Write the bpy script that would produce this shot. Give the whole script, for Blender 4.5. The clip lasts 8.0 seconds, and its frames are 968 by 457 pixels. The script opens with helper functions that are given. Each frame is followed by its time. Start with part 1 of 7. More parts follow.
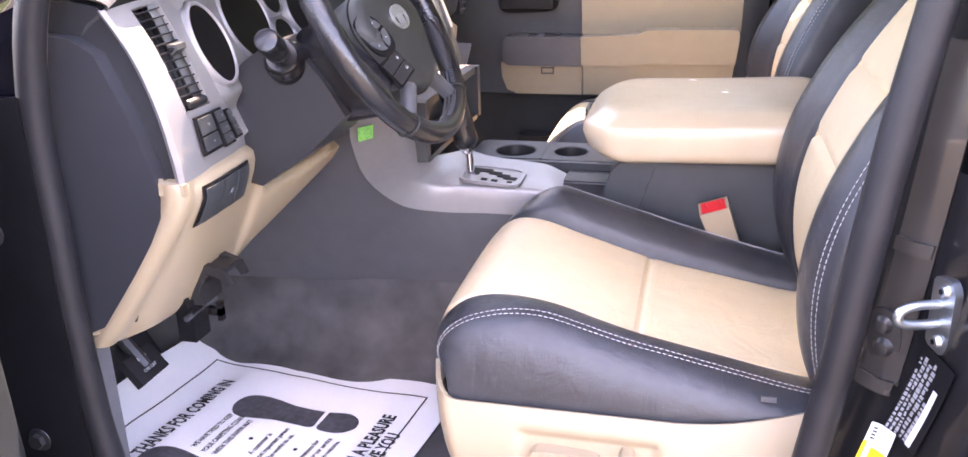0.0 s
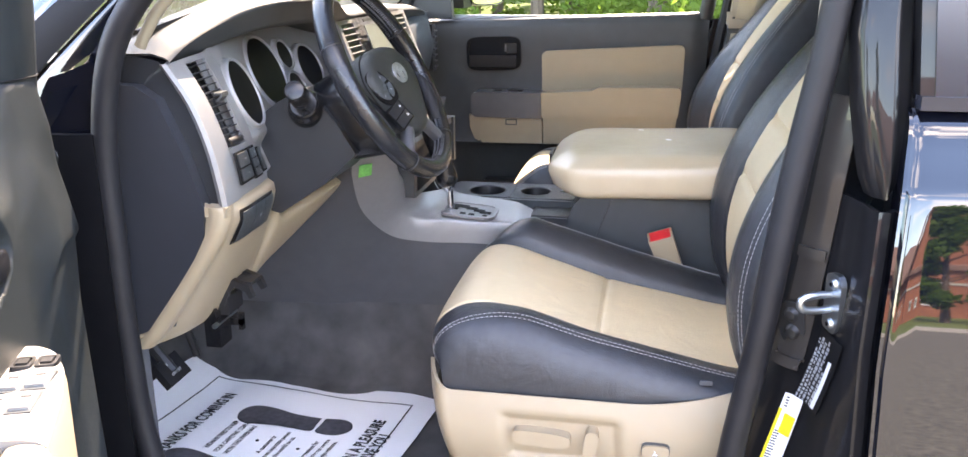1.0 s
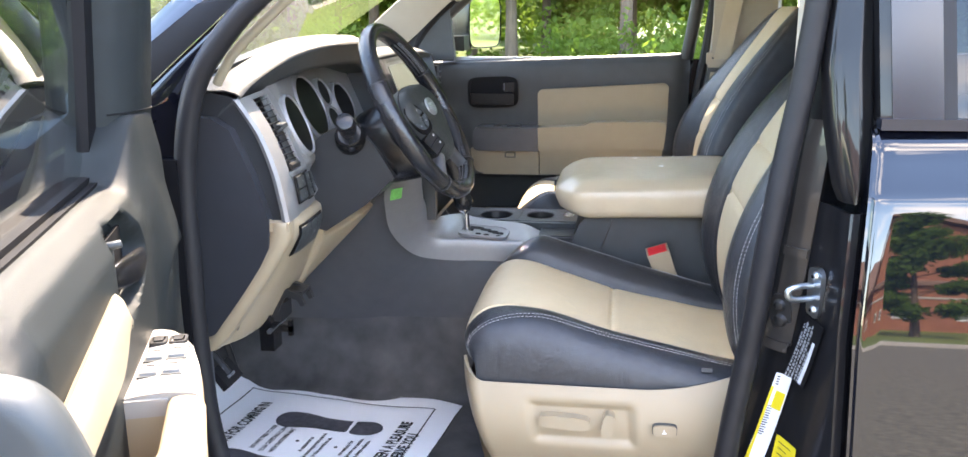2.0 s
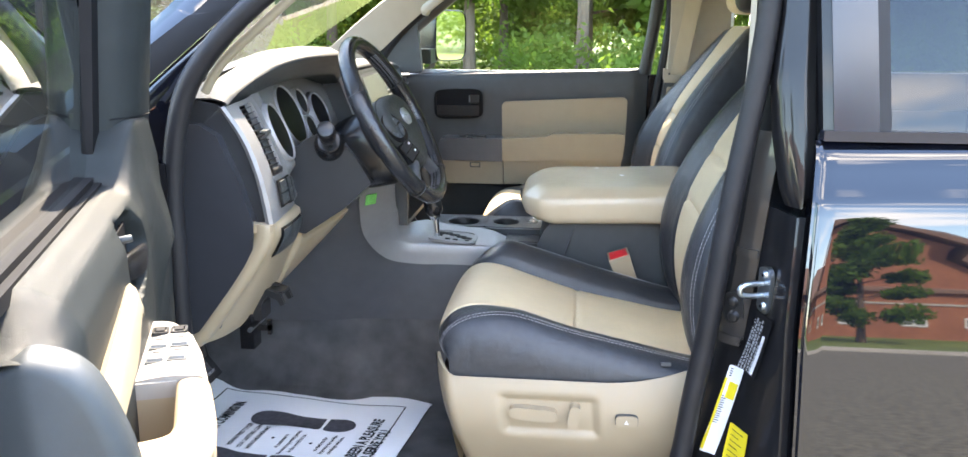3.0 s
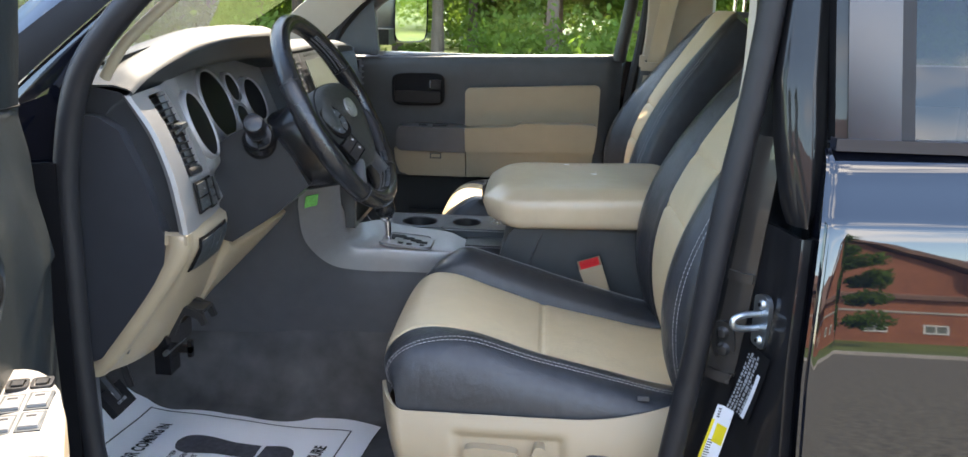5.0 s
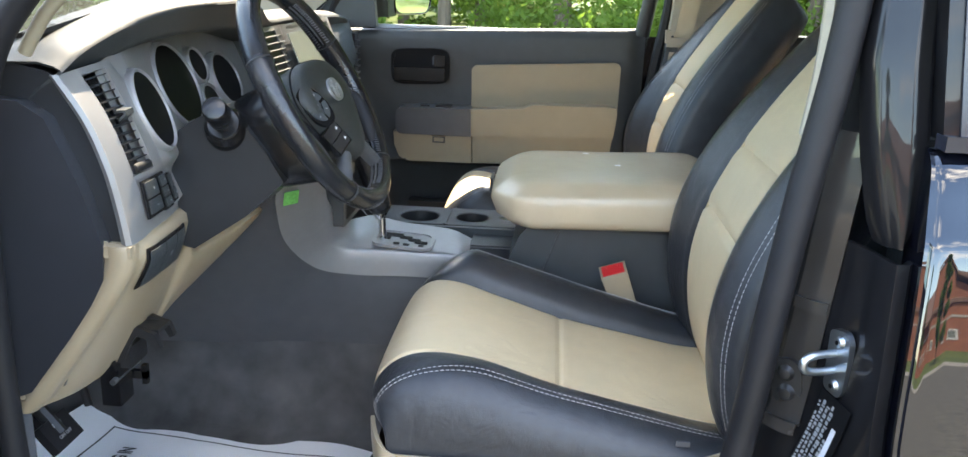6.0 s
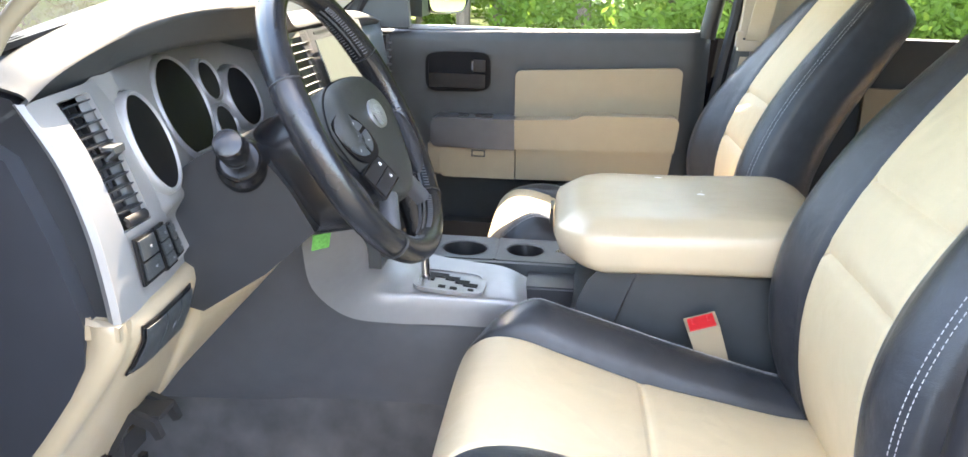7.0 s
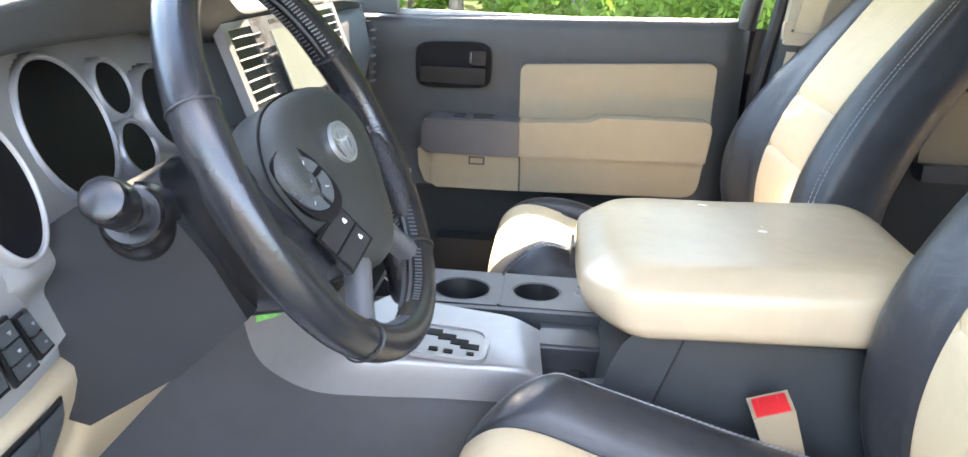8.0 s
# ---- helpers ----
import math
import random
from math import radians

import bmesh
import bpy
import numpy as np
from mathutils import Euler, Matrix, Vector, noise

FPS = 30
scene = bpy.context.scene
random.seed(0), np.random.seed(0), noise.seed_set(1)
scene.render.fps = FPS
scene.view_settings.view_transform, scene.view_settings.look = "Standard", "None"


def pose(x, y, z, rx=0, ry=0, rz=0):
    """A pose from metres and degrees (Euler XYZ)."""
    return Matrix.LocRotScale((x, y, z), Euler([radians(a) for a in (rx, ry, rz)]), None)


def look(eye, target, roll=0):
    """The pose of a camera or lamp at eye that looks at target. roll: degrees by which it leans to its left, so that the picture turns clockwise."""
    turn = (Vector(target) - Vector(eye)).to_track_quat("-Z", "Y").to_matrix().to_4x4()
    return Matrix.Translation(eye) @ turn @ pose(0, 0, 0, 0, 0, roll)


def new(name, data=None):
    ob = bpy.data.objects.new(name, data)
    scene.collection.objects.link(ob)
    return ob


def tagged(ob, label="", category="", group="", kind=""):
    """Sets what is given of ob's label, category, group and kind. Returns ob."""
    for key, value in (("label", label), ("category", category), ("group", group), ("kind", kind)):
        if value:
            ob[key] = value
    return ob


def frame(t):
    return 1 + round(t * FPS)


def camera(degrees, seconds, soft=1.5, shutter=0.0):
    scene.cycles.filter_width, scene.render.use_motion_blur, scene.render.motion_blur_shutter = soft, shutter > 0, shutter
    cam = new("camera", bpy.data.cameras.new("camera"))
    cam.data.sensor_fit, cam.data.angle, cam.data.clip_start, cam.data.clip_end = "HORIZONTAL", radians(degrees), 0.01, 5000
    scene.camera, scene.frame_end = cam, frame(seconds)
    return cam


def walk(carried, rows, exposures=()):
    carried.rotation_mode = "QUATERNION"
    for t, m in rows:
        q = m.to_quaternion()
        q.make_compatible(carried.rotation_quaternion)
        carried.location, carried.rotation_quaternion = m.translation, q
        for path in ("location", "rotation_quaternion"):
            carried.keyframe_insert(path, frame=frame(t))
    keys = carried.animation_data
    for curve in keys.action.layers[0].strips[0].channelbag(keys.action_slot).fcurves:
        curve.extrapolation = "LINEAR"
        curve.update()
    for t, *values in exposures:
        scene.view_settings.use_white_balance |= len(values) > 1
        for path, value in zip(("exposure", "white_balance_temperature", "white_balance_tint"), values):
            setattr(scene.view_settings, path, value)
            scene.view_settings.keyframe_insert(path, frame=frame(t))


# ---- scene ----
cam = camera(57.8, 8.0, soft=1.5)
PATH = [
    (0, (0.713, 0.564, 1.468), (0.25, 2.383, 0.778), -1.5),
    (0.3, (0.672, 0.49, 1.487), (0.301, 2.338, 0.819), -0.4),
    (0.5, (0.686, 0.43, 1.498), (0.325, 2.293, 0.866), -0.3),
    (1, (0.711, 0.311, 1.497), (0.354, 2.193, 0.924), -0.3),
    (1.5, (0.692, 0.196, 1.505), (0.361, 2.093, 0.966), -0.4),
    (1.7, (0.674, 0.148, 1.504), (0.352, 2.055, 0.991), -0.5),
    (3, (0.635, -0.009, 1.509), (0.434, 1.928, 1.054), 0.4),
    (3.5, (0.625, -0.019, 1.512), (0.453, 1.923, 1.062), 1.0),
    (4, (0.616, -0.001, 1.513), (0.473, 1.944, 1.067), 1.4),
    (4.5, (0.617, 0.086, 1.509), (0.49, 2.029, 1.052), 1.6),
    (4.7, (0.625, 0.137, 1.511), (0.501, 2.078, 1.042), 1.5),
    (5.8, (0.64, 0.428, 1.498), (0.505, 2.342, 0.936), 2.1),
    (6, (0.613, 0.469, 1.493), (0.476, 2.386, 0.942), 1.9),
    (6.5, (0.548, 0.587, 1.504), (0.4, 2.502, 0.948), 1.9),
    (7, (0.515, 0.732, 1.495), (0.344, 2.643, 0.929), 1.8),
    (7.5, (0.507, 0.905, 1.497), (0.309, 2.811, 0.927), 1.9),
    (8, (0.465, 1.064, 1.482), (0.317, 2.965, 0.88), 2.5),
]
EXPOSURE = [(0.0, 4.71, 8750, 38), (0.5, 4.42, 8650, 25), (1.0, 4.23, 8450, 22), (1.5, 4.1, 8250, 20), (3.0, 4.0, 7950, 13), (3.5, 4.03, 7900, 13), (4.0, 3.58, 7900, 13), (4.5, 3.33, 7900, 13), (6.0, 3.75, 8100, 10), (6.5, 4.27, 8200, 14), (7.0, 4.6, 8300, 15), (7.5, 4.69, 8200, 14), (8.0, 4.76, 8200, 15)]
walk(cam, [(t, look(eye, target, roll)) for t, eye, target, roll in PATH], EXPOSURE)

# ---------------------------------------------------------------- light
SUN_DIR = Vector((-0.02, 0.73, 1.0)).normalized()
SUN_ELEV = math.asin(SUN_DIR.z)
world = bpy.data.worlds.new("sky")
scene.world = world
world.use_nodes = True
wn, wl = world.node_tree.nodes, world.node_tree.links
wn.clear()
w_out = wn.new("ShaderNodeOutputWorld")
w_bg = wn.new("ShaderNodeBackground")
w_sky = wn.new("ShaderNodeTexSky")
w_sky.sky_type = "NISHITA"
w_sky.sun_disc = False
w_sky.sun_elevation = SUN_ELEV
w_sky.sun_rotation = math.atan2(SUN_DIR.x, SUN_DIR.y)
w_sky.altitude = 100
w_sky.dust_density = 0.5
w_sky.ozone_density = 4.5
w_bg.inputs["Strength"].default_value = 0.15
w_co = wn.new("ShaderNodeTexCoord")
w_map = wn.new("ShaderNodeMapping")
w_map.inputs["Scale"].default_value = (1.6, 1.6, 5.5)
w_noise = wn.new("ShaderNodeTexNoise")
w_noise.inputs["Scale"].default_value = 1.7
w_noise.inputs["Detail"].default_value = 7
w_noise.inputs["Roughness"].default_value = 0.55
w_ramp = wn.new("ShaderNodeValToRGB")
w_ramp.color_ramp.elements[0].position = 0.53
w_ramp.color_ramp.elements[1].position = 0.70
w_mix = wn.new("ShaderNodeMix")
w_mix.data_type = "RGBA"
w_mix.inputs[7].default_value = (6.4, 6.6, 7.1, 1)
wl.new(w_co.outputs["Generated"], w_map.inputs["Vector"])
wl.new(w_map.outputs["Vector"], w_noise.inputs["Vector"])
wl.new(w_noise.outputs["Fac"], w_ramp.inputs["Fac"])
wl.new(w_ramp.outputs["Color"], w_mix.inputs[0])
wl.new(w_sky.outputs["Color"], w_mix.inputs[6])
wl.new(w_mix.outputs[2], w_bg.inputs["Color"])
wl.new(w_bg.outputs[0], w_out.inputs[0])
sun_data = bpy.data.lights.new("sun", "SUN")
sun_data.energy = 2.1
sun_data.angle = radians(0.55)
sun_data.color = (1.0, 0.955, 0.88)
sun = new("sun", sun_data)
sun.matrix_world = look(SUN_DIR * 30, (0, 0, 0))


# ---------------------------------------------------------------- materials
def mat(name, color, rough=0.5, metal=0.0, vary=0.12, scale=30.0, bump=0.0, bscale=300.0, coat=0.0,
        spec=0.5, rvary=0.08, kind="noise", tint=None, stretch=(1, 1, 1), random_hue=0.0, wrinkle=0.0):
    """A procedural surface: colour that varies at two scales, relief and uneven gloss."""
    m = bpy.data.materials.new(name)
    m.use_nodes = True
    n, l = m.node_tree.nodes, m.node_tree.links
    b = n["Principled BSDF"]
    b.inputs["Metallic"].default_value = metal
    b.inputs["Specular IOR Level"].default_value = spec
    if coat:
        b.inputs["Coat Weight"].default_value = coat
        b.inputs["Coat Roughness"].default_value = 0.02
        b.inputs["Coat IOR"].default_value = 1.72
    co = n.new("ShaderNodeTexCoord")
    mp = n.new("ShaderNodeMapping")
    mp.inputs["Scale"].default_value = stretch
    l.new(co.outputs["Object"], mp.inputs["Vector"])
    big = n.new("ShaderNodeTexNoise")
    big.inputs["Scale"].default_value = scale * 0.15
    big.inputs["Detail"].default_value = 4
    fine = n.new("ShaderNodeTexNoise")
    fine.inputs["Scale"].default_value = scale
    fine.inputs["Detail"].default_value = 5
    for t in (big, fine):
        l.new(mp.outputs["Vector"], t.inputs["Vector"])
    add = n.new("ShaderNodeMath")
    add.operation = "ADD"
    l.new(big.outputs["Fac"], add.inputs[0])
    l.new(fine.outputs["Fac"], add.inputs[1])
    ramp = n.new("ShaderNodeMapRange")
    ramp.inputs["From Min"].default_value = 0.65
    ramp.inputs["From Max"].default_value = 1.35
    l.new(add.outputs[0], ramp.inputs["Value"])
    mix = n.new("ShaderNodeMix")
    mix.data_type = "RGBA"
    dark = tuple(c * (1 - vary) for c in color)
    light = tint if tint else tuple(min(1, c * (1 + vary)) for c in color)
    mix.inputs[6].default_value = (*dark, 1)
    mix.inputs[7].default_value = (*light, 1)
    l.new(ramp.outputs["Result"], mix.inputs[0])
    col = mix.outputs[2]
    if random_hue:
        oi = n.new("ShaderNodeObjectInfo")
        hs = n.new("ShaderNodeHueSaturation")
        mr = n.new("ShaderNodeMapRange")
        mr.inputs["To Min"].default_value = 1 - random_hue
        mr.inputs["To Max"].default_value = 1 + random_hue
        l.new(oi.outputs["Random"], mr.inputs["Value"])
        l.new(mr.outputs["Result"], hs.inputs["Value"])
        l.new(col, hs.inputs["Color"])
        col = hs.outputs["Color"]
    l.new(col, b.inputs["Base Color"])
    rr = n.new("ShaderNodeMapRange")
    rr.inputs["To Min"].default_value = max(0.02, rough - rvary)
    rr.inputs["To Max"].default_value = min(1, rough + rvary)
    l.new(big.outputs["Fac"], rr.inputs["Value"])
    l.new(rr.outputs["Result"], b.inputs["Roughness"])
    if bump:
        if kind == "grain":
            bt = n.new("ShaderNodeTexVoronoi")
            bt.inputs["Scale"].default_value = bscale
            out = bt.outputs["Distance"]
        else:
            bt = n.new("ShaderNodeTexNoise")
            bt.inputs["Scale"].default_value = bscale
            bt.inputs["Detail"].default_value = 3
            out = bt.outputs["Fac"]
        l.new(mp.outputs["Vector"], bt.inputs["Vector"])
        bp = n.new("ShaderNodeBump")
        bp.inputs["Strength"].default_value = bump
        bp.inputs["Distance"].default_value = 0.001
        l.new(out, bp.inputs["Height"])
        last = bp
        if wrinkle:
            wt = n.new("ShaderNodeTexNoise")
            wt.inputs["Scale"].default_value = 16
            wt.inputs["Detail"].default_value = 6
            wt.inputs["Distortion"].default_value = 1.2
            l.new(mp.outputs["Vector"], wt.inputs["Vector"])
            last = n.new("ShaderNodeBump")
            last.inputs["Strength"].default_value = wrinkle
            last.inputs["Distance"].default_value = 0.01
            l.new(wt.outputs["Fac"], last.inputs["Height"])
            l.new(bp.outputs["Normal"], last.inputs["Normal"])
        l.new(last.outputs["Normal"], b.inputs["Normal"])
    return m


def glass(name, tint, gloss=0.12, fres=1.0):
    m = bpy.data.materials.new(name)
    m.use_nodes = True
    n, l = m.node_tree.nodes, m.node_tree.links
    n.clear()
    out = n.new("ShaderNodeOutputMaterial")
    tr = n.new("ShaderNodeBsdfTransparent")
    tr.inputs["Color"].default_value = (*tint, 1)
    gl = n.new("ShaderNodeBsdfGlossy")
    gl.inputs["Roughness"].default_value = 0.01
    fr = n.new("ShaderNodeFresnel")
    fr.inputs["IOR"].default_value = 1.5
    mul = n.new("ShaderNodeMath")
    mul.operation = "MULTIPLY_ADD"
    mul.inputs[1].default_value = fres
    mul.inputs[2].default_value = gloss
    mx = n.new("ShaderNodeMixShader")
    l.new(fr.outputs[0], mul.inputs[0])
    l.new(mul.outputs[0], mx.inputs[0])
    l.new(tr.outputs[0], mx.inputs[1])
    l.new(gl.outputs[0], mx.inputs[2])
    l.new(mx.outputs[0], out.inputs[0])
    return m


# The slight blue in this base colour stands in for sky sheen.
LEATHER_BLACK = mat("black_leather", (0.0265, 0.0288, 0.0325), 0.31, bump=0.28, bscale=1000, kind="grain", vary=0.25, scale=40, spec=0.48, wrinkle=0.25)
LEATHER_BEIGE = mat("beige_leather", (0.59, 0.465, 0.295), 0.42, wrinkle=0.22, bump=0.22, bscale=900, kind="grain", vary=0.05, scale=25, spec=0.45)
LEATHER_WHEEL = mat("wheel_leather", (0.015, 0.0158, 0.018), 0.23, bump=0.12, bscale=900, kind="grain", vary=0.3, scale=30, spec=0.55)
GRIP = mat("perforated_grip_leather", (0.022, 0.022, 0.024), 0.5, bump=0.9, bscale=420, kind="grain", vary=0.3, scale=30, spec=0.4)
HUB_PAD = mat("grained_hub_plastic", (0.031, 0.034, 0.033), 0.50, bump=0.32, bscale=620, kind="grain", vary=0.2, scale=25, spec=0.32)
PLASTIC_BEIGE = mat("beige_plastic", (0.31, 0.243, 0.160), 0.42, bump=0.15, bscale=1200, kind="grain", vary=0.04, scale=20)
VINYL_BEIGE = mat("beige_vinyl", (0.50, 0.400, 0.270), 0.27, wrinkle=0.12, bump=0.15, bscale=1000, kind="grain", vary=0.05, scale=18, spec=0.6)
TRIM_BEIGE = mat("pale_trim_plastic", (0.35, 0.305, 0.235), 0.6, bump=0.15, bscale=800, vary=0.04)
PLASTIC_DARK = mat("charcoal_plastic", (0.0345, 0.0405, 0.043), 0.42, bump=0.22, bscale=1500, kind="grain", vary=0.15, scale=30)
PLASTIC_DASH = mat("dash_top_plastic", (0.030, 0.0345, 0.036), 0.52, bump=0.25, bscale=1500, kind="grain", vary=0.15, scale=25, spec=0.55)
DOOR_PLASTIC = mat("charcoal_door_plastic", (0.0155, 0.019, 0.0195), 0.44, bump=0.42, bscale=1300, kind="grain", vary=0.2, scale=25, spec=0.18)
DASH_DARK = mat("dark_dash_plastic", (0.0185, 0.0205, 0.0235), 0.33, bump=0.2, bscale=1500, kind="grain", vary=0.15, scale=25, spec=0.5)
END_PANEL = mat("dark_blue_grey_plastic", (0.024, 0.026, 0.031), 0.36, bump=0.15, bscale=1500, kind="grain", vary=0.12, scale=25, spec=0.6)
MATT_BLACK = mat("matt_black_plastic", (0.005, 0.005, 0.006), 0.6, vary=0.2, spec=0.15)
PLASTIC_BLACK = mat("black_plastic", (0.018, 0.018, 0.019), 0.35, vary=0.2, bump=0.1, bscale=900)
PLASTIC_GREY = mat("grey_plastic", (0.085, 0.088, 0.094), 0.4, bump=0.2, bscale=1000, kind="grain", vary=0.1)
FASCIA = mat("fascia_satin_grey", (0.245, 0.241, 0.235), 0.38, metal=0.35, bump=0.08, bscale=1500, vary=0.06)
SILVER = mat("silver_trim", (0.29, 0.287, 0.285), 0.42, metal=0.4, bump=0.05, bscale=1800, vary=0.05, scale=60)
CHROME = mat("chrome", (0.82, 0.83, 0.85), 0.1, metal=1.0, vary=0.03, rvary=0.04)
EMBLEM = mat("satin_chrome", (0.62, 0.63, 0.65), 0.32, metal=0.85, vary=0.03)
STEEL = mat("zinc_steel", (0.40, 0.44, 0.47), 0.34, metal=1.0, vary=0.1, bump=0.1, bscale=200)
STALK_BLACK = mat("black_stalk_plastic", (0.007, 0.007, 0.008), 0.24, vary=0.2, bump=0.05, bscale=900, spec=0.5)
RUBBER = mat("seal_rubber", (0.012, 0.012, 0.014), 0.5, vary=0.25, bump=0.25, bscale=500, spec=0.3)
CARPET = mat("charcoal_carpet", (0.062, 0.063, 0.065), 0.95, vary=0.38, scale=14, bump=1.0, bscale=900, spec=0.15, rvary=0.04, tint=(0.125, 0.122, 0.12))
PAPER = mat("white_paper", (0.87, 0.87, 0.88), 0.75, vary=0.025, scale=12, bump=0.12, bscale=40, spec=0.2)
INK = mat("black_ink", (0.02, 0.02, 0.023), 0.7, vary=0.2)
SOLE = mat("grey_printed_sole", (0.06, 0.06, 0.07), 0.75, vary=0.5, scale=90)
PAINT = mat("black_car_paint", (0.003, 0.0035, 0.006), 0.4, vary=0.2, coat=1.0, spec=0.0, rvary=0.03)
PAINT_JAMB = mat("black_jamb_paint", (0.007, 0.007, 0.008), 0.4, vary=0.25, coat=0.25, spec=0.1, bump=0.03, bscale=20)
PILLAR_FILM = mat("satin_pillar_film", (0.012, 0.014, 0.022), 0.16, spec=0.6, vary=0.08)
RED = mat("red_button", (0.62, 0.025, 0.03), 0.3, vary=0.05)
GREEN_TAPE = mat("green_tape", (0.12, 0.42, 0.10), 0.6, vary=0.45, scale=260)
YELLOW = mat("yellow_label", (0.60, 0.47, 0.02), 0.45, vary=0.06)
WHITE_LABEL = mat("white_label", (0.58, 0.59, 0.62), 0.5, vary=0.05)
THREAD = mat("pale_thread", (0.42, 0.41, 0.40), 0.7)
SCREEN = mat("pale_display", (0.17, 0.19, 0.175), 0.15, vary=0.05, spec=0.7)
DARK_GLASS = mat("dark_gauge_lens", (0.004, 0.004, 0.005), 0.35, vary=0.2, spec=0.12)
BELT_WEB = mat("beige_webbing", (0.42, 0.35, 0.25), 0.7, vary=0.08, bump=0.6, bscale=500, stretch=(1, 1, 0.3))
PRINT_GREY = mat("grey_print", (0.26, 0.27, 0.28), 0.6, vary=0.2)
WHITE_MARK = mat("white_marking", (0.75, 0.75, 0.75), 0.5)
CLEAR = glass("clear_glass", (0.72, 0.78, 0.75), 0.02, 0.35)
TINTED = glass("tinted_glass", (0.10, 0.11, 0.12), 0.02, 0.75)
DOOR_GLASS = glass("door_window_glass", (0.82, 0.89, 0.84), 0.008, 0.05)
TINT_GLASS = glass("door_tint_glass", (0.58, 0.70, 0.67), 0.05, 0.72)
MIRROR = mat("mirror_silver", (0.9, 0.9, 0.9), 0.02, metal=1.0, vary=0.0, rvary=0.01)
ASPHALT = mat("asphalt", (0.098, 0.093, 0.073), 0.9, vary=0.75, scale=85, bump=0.4, bscale=120, tint=(0.255, 0.242, 0.195), spec=0.2)
GRASS = mat("grass_ground", (0.07, 0.12, 0.022), 0.9, vary=0.4, scale=1.4, tint=(0.16, 0.195, 0.04), bump=1.0, bscale=8)
BARK = mat("pine_bark", (0.13, 0.095, 0.07), 0.9, vary=0.4, scale=12, bump=1.0, bscale=30, stretch=(1, 1, 0.25))
LEAF = mat("leaves", (0.062, 0.125, 0.022), 0.75, vary=0.5, scale=0.9, tint=(0.15, 0.225, 0.04), spec=0.2)
LEAF_FAR = mat("far_leaves", (0.07, 0.135, 0.026), 0.8, vary=0.4, scale=0.5, tint=(0.17, 0.26, 0.05), spec=0.15)
LEAF_DARK = mat("dark_leaves", (0.045, 0.105, 0.022), 0.75, vary=0.5, scale=1.2, tint=(0.13, 0.23, 0.045), spec=0.2)
for m_ in (LEAF, LEAF_DARK, LEAF_FAR):
    n_, l_ = m_.node_tree.nodes, m_.node_tree.links
    pb_ = n_["Principled BSDF"]
    tl_ = n_.new("ShaderNodeBsdfTranslucent")
    tl_.inputs["Color"].default_value = (0.20, 0.31, 0.045, 1)
    mx_ = n_.new("ShaderNodeMixShader")
    mx_.inputs[0].default_value = 0.45
    l_.new(pb_.outputs[0], mx_.inputs[1])
    l_.new(tl_.outputs[0], mx_.inputs[2])
    l_.new(mx_.outputs[0], n_["Material Output"].inputs[0])
BRICK = mat("red_brick_wall", (0.30, 0.115, 0.065), 0.85, vary=0.25, scale=6, bump=0.5, bscale=25)
ROOFING = mat("brown_shingle_roof", (0.20, 0.12, 0.09), 0.9, vary=0.3, scale=5, bump=0.6, bscale=12)
# Lighter, browner copy of the jamb paint: the lit look is in the colour.
JAMB_LIT = mat("lit_tone_jamb_paint", (0.030, 0.027, 0.025), 0.3, vary=0.2, coat=0.3, spec=0.3)
CONCRETE = mat("pale_concrete", (0.45, 0.43, 0.39), 0.8, vary=0.15, scale=6)
WHITE_PAINT = mat("white_paint", (0.78, 0.78, 0.76), 0.45, vary=0.05)
TAN_TRIM = mat("tan_pillar_trim", (0.265, 0.220, 0.148), 0.6, bump=0.15, bscale=800, vary=0.05)
HEADLINER = mat("headliner_cloth", (0.48, 0.44, 0.37), 0.95, vary=0.05, bump=0.4, bscale=900)


# ---------------------------------------------------------------- builders
def rooted(name, loc, label, category, group="", kind="", m=None):
    """An Empty at the base of a thing."""
    e = new(name)
    e.empty_display_size = 0.05
    e.matrix_basis = m if m is not None else Matrix.Translation(loc)
    return tagged(e, label, category, group, kind)


def root_of(o):
    while o.parent:
        o = o.parent
    return o


def link_mesh(name, bm, material, angle=38):
    me = bpy.data.meshes.new(name)
    bmesh.ops.recalc_face_normals(bm, faces=bm.faces)
    bm.to_mesh(me)
    bm.free()
    for p in me.polygons:
        p.use_smooth = True
    me.set_sharp_from_angle(angle=radians(angle))
    me.materials.append(material)
    return new(name, me)


def part(name, bm, material, parent, label="", local=False, angle=38, kind=""):
    """One mesh under a thing or a part. World coordinates unless local."""
    if not local:
        bm.transform(root_of(parent).matrix_basis.inverted())
    o = link_mesh(name, bm, material, angle)
    o.parent = parent
    return tagged(o, label, kind=kind)


def single(name, bm, material, label, category, kind="", group="", angle=38):
    return tagged(link_mesh(name, bm, material, angle), label, category, group, kind)


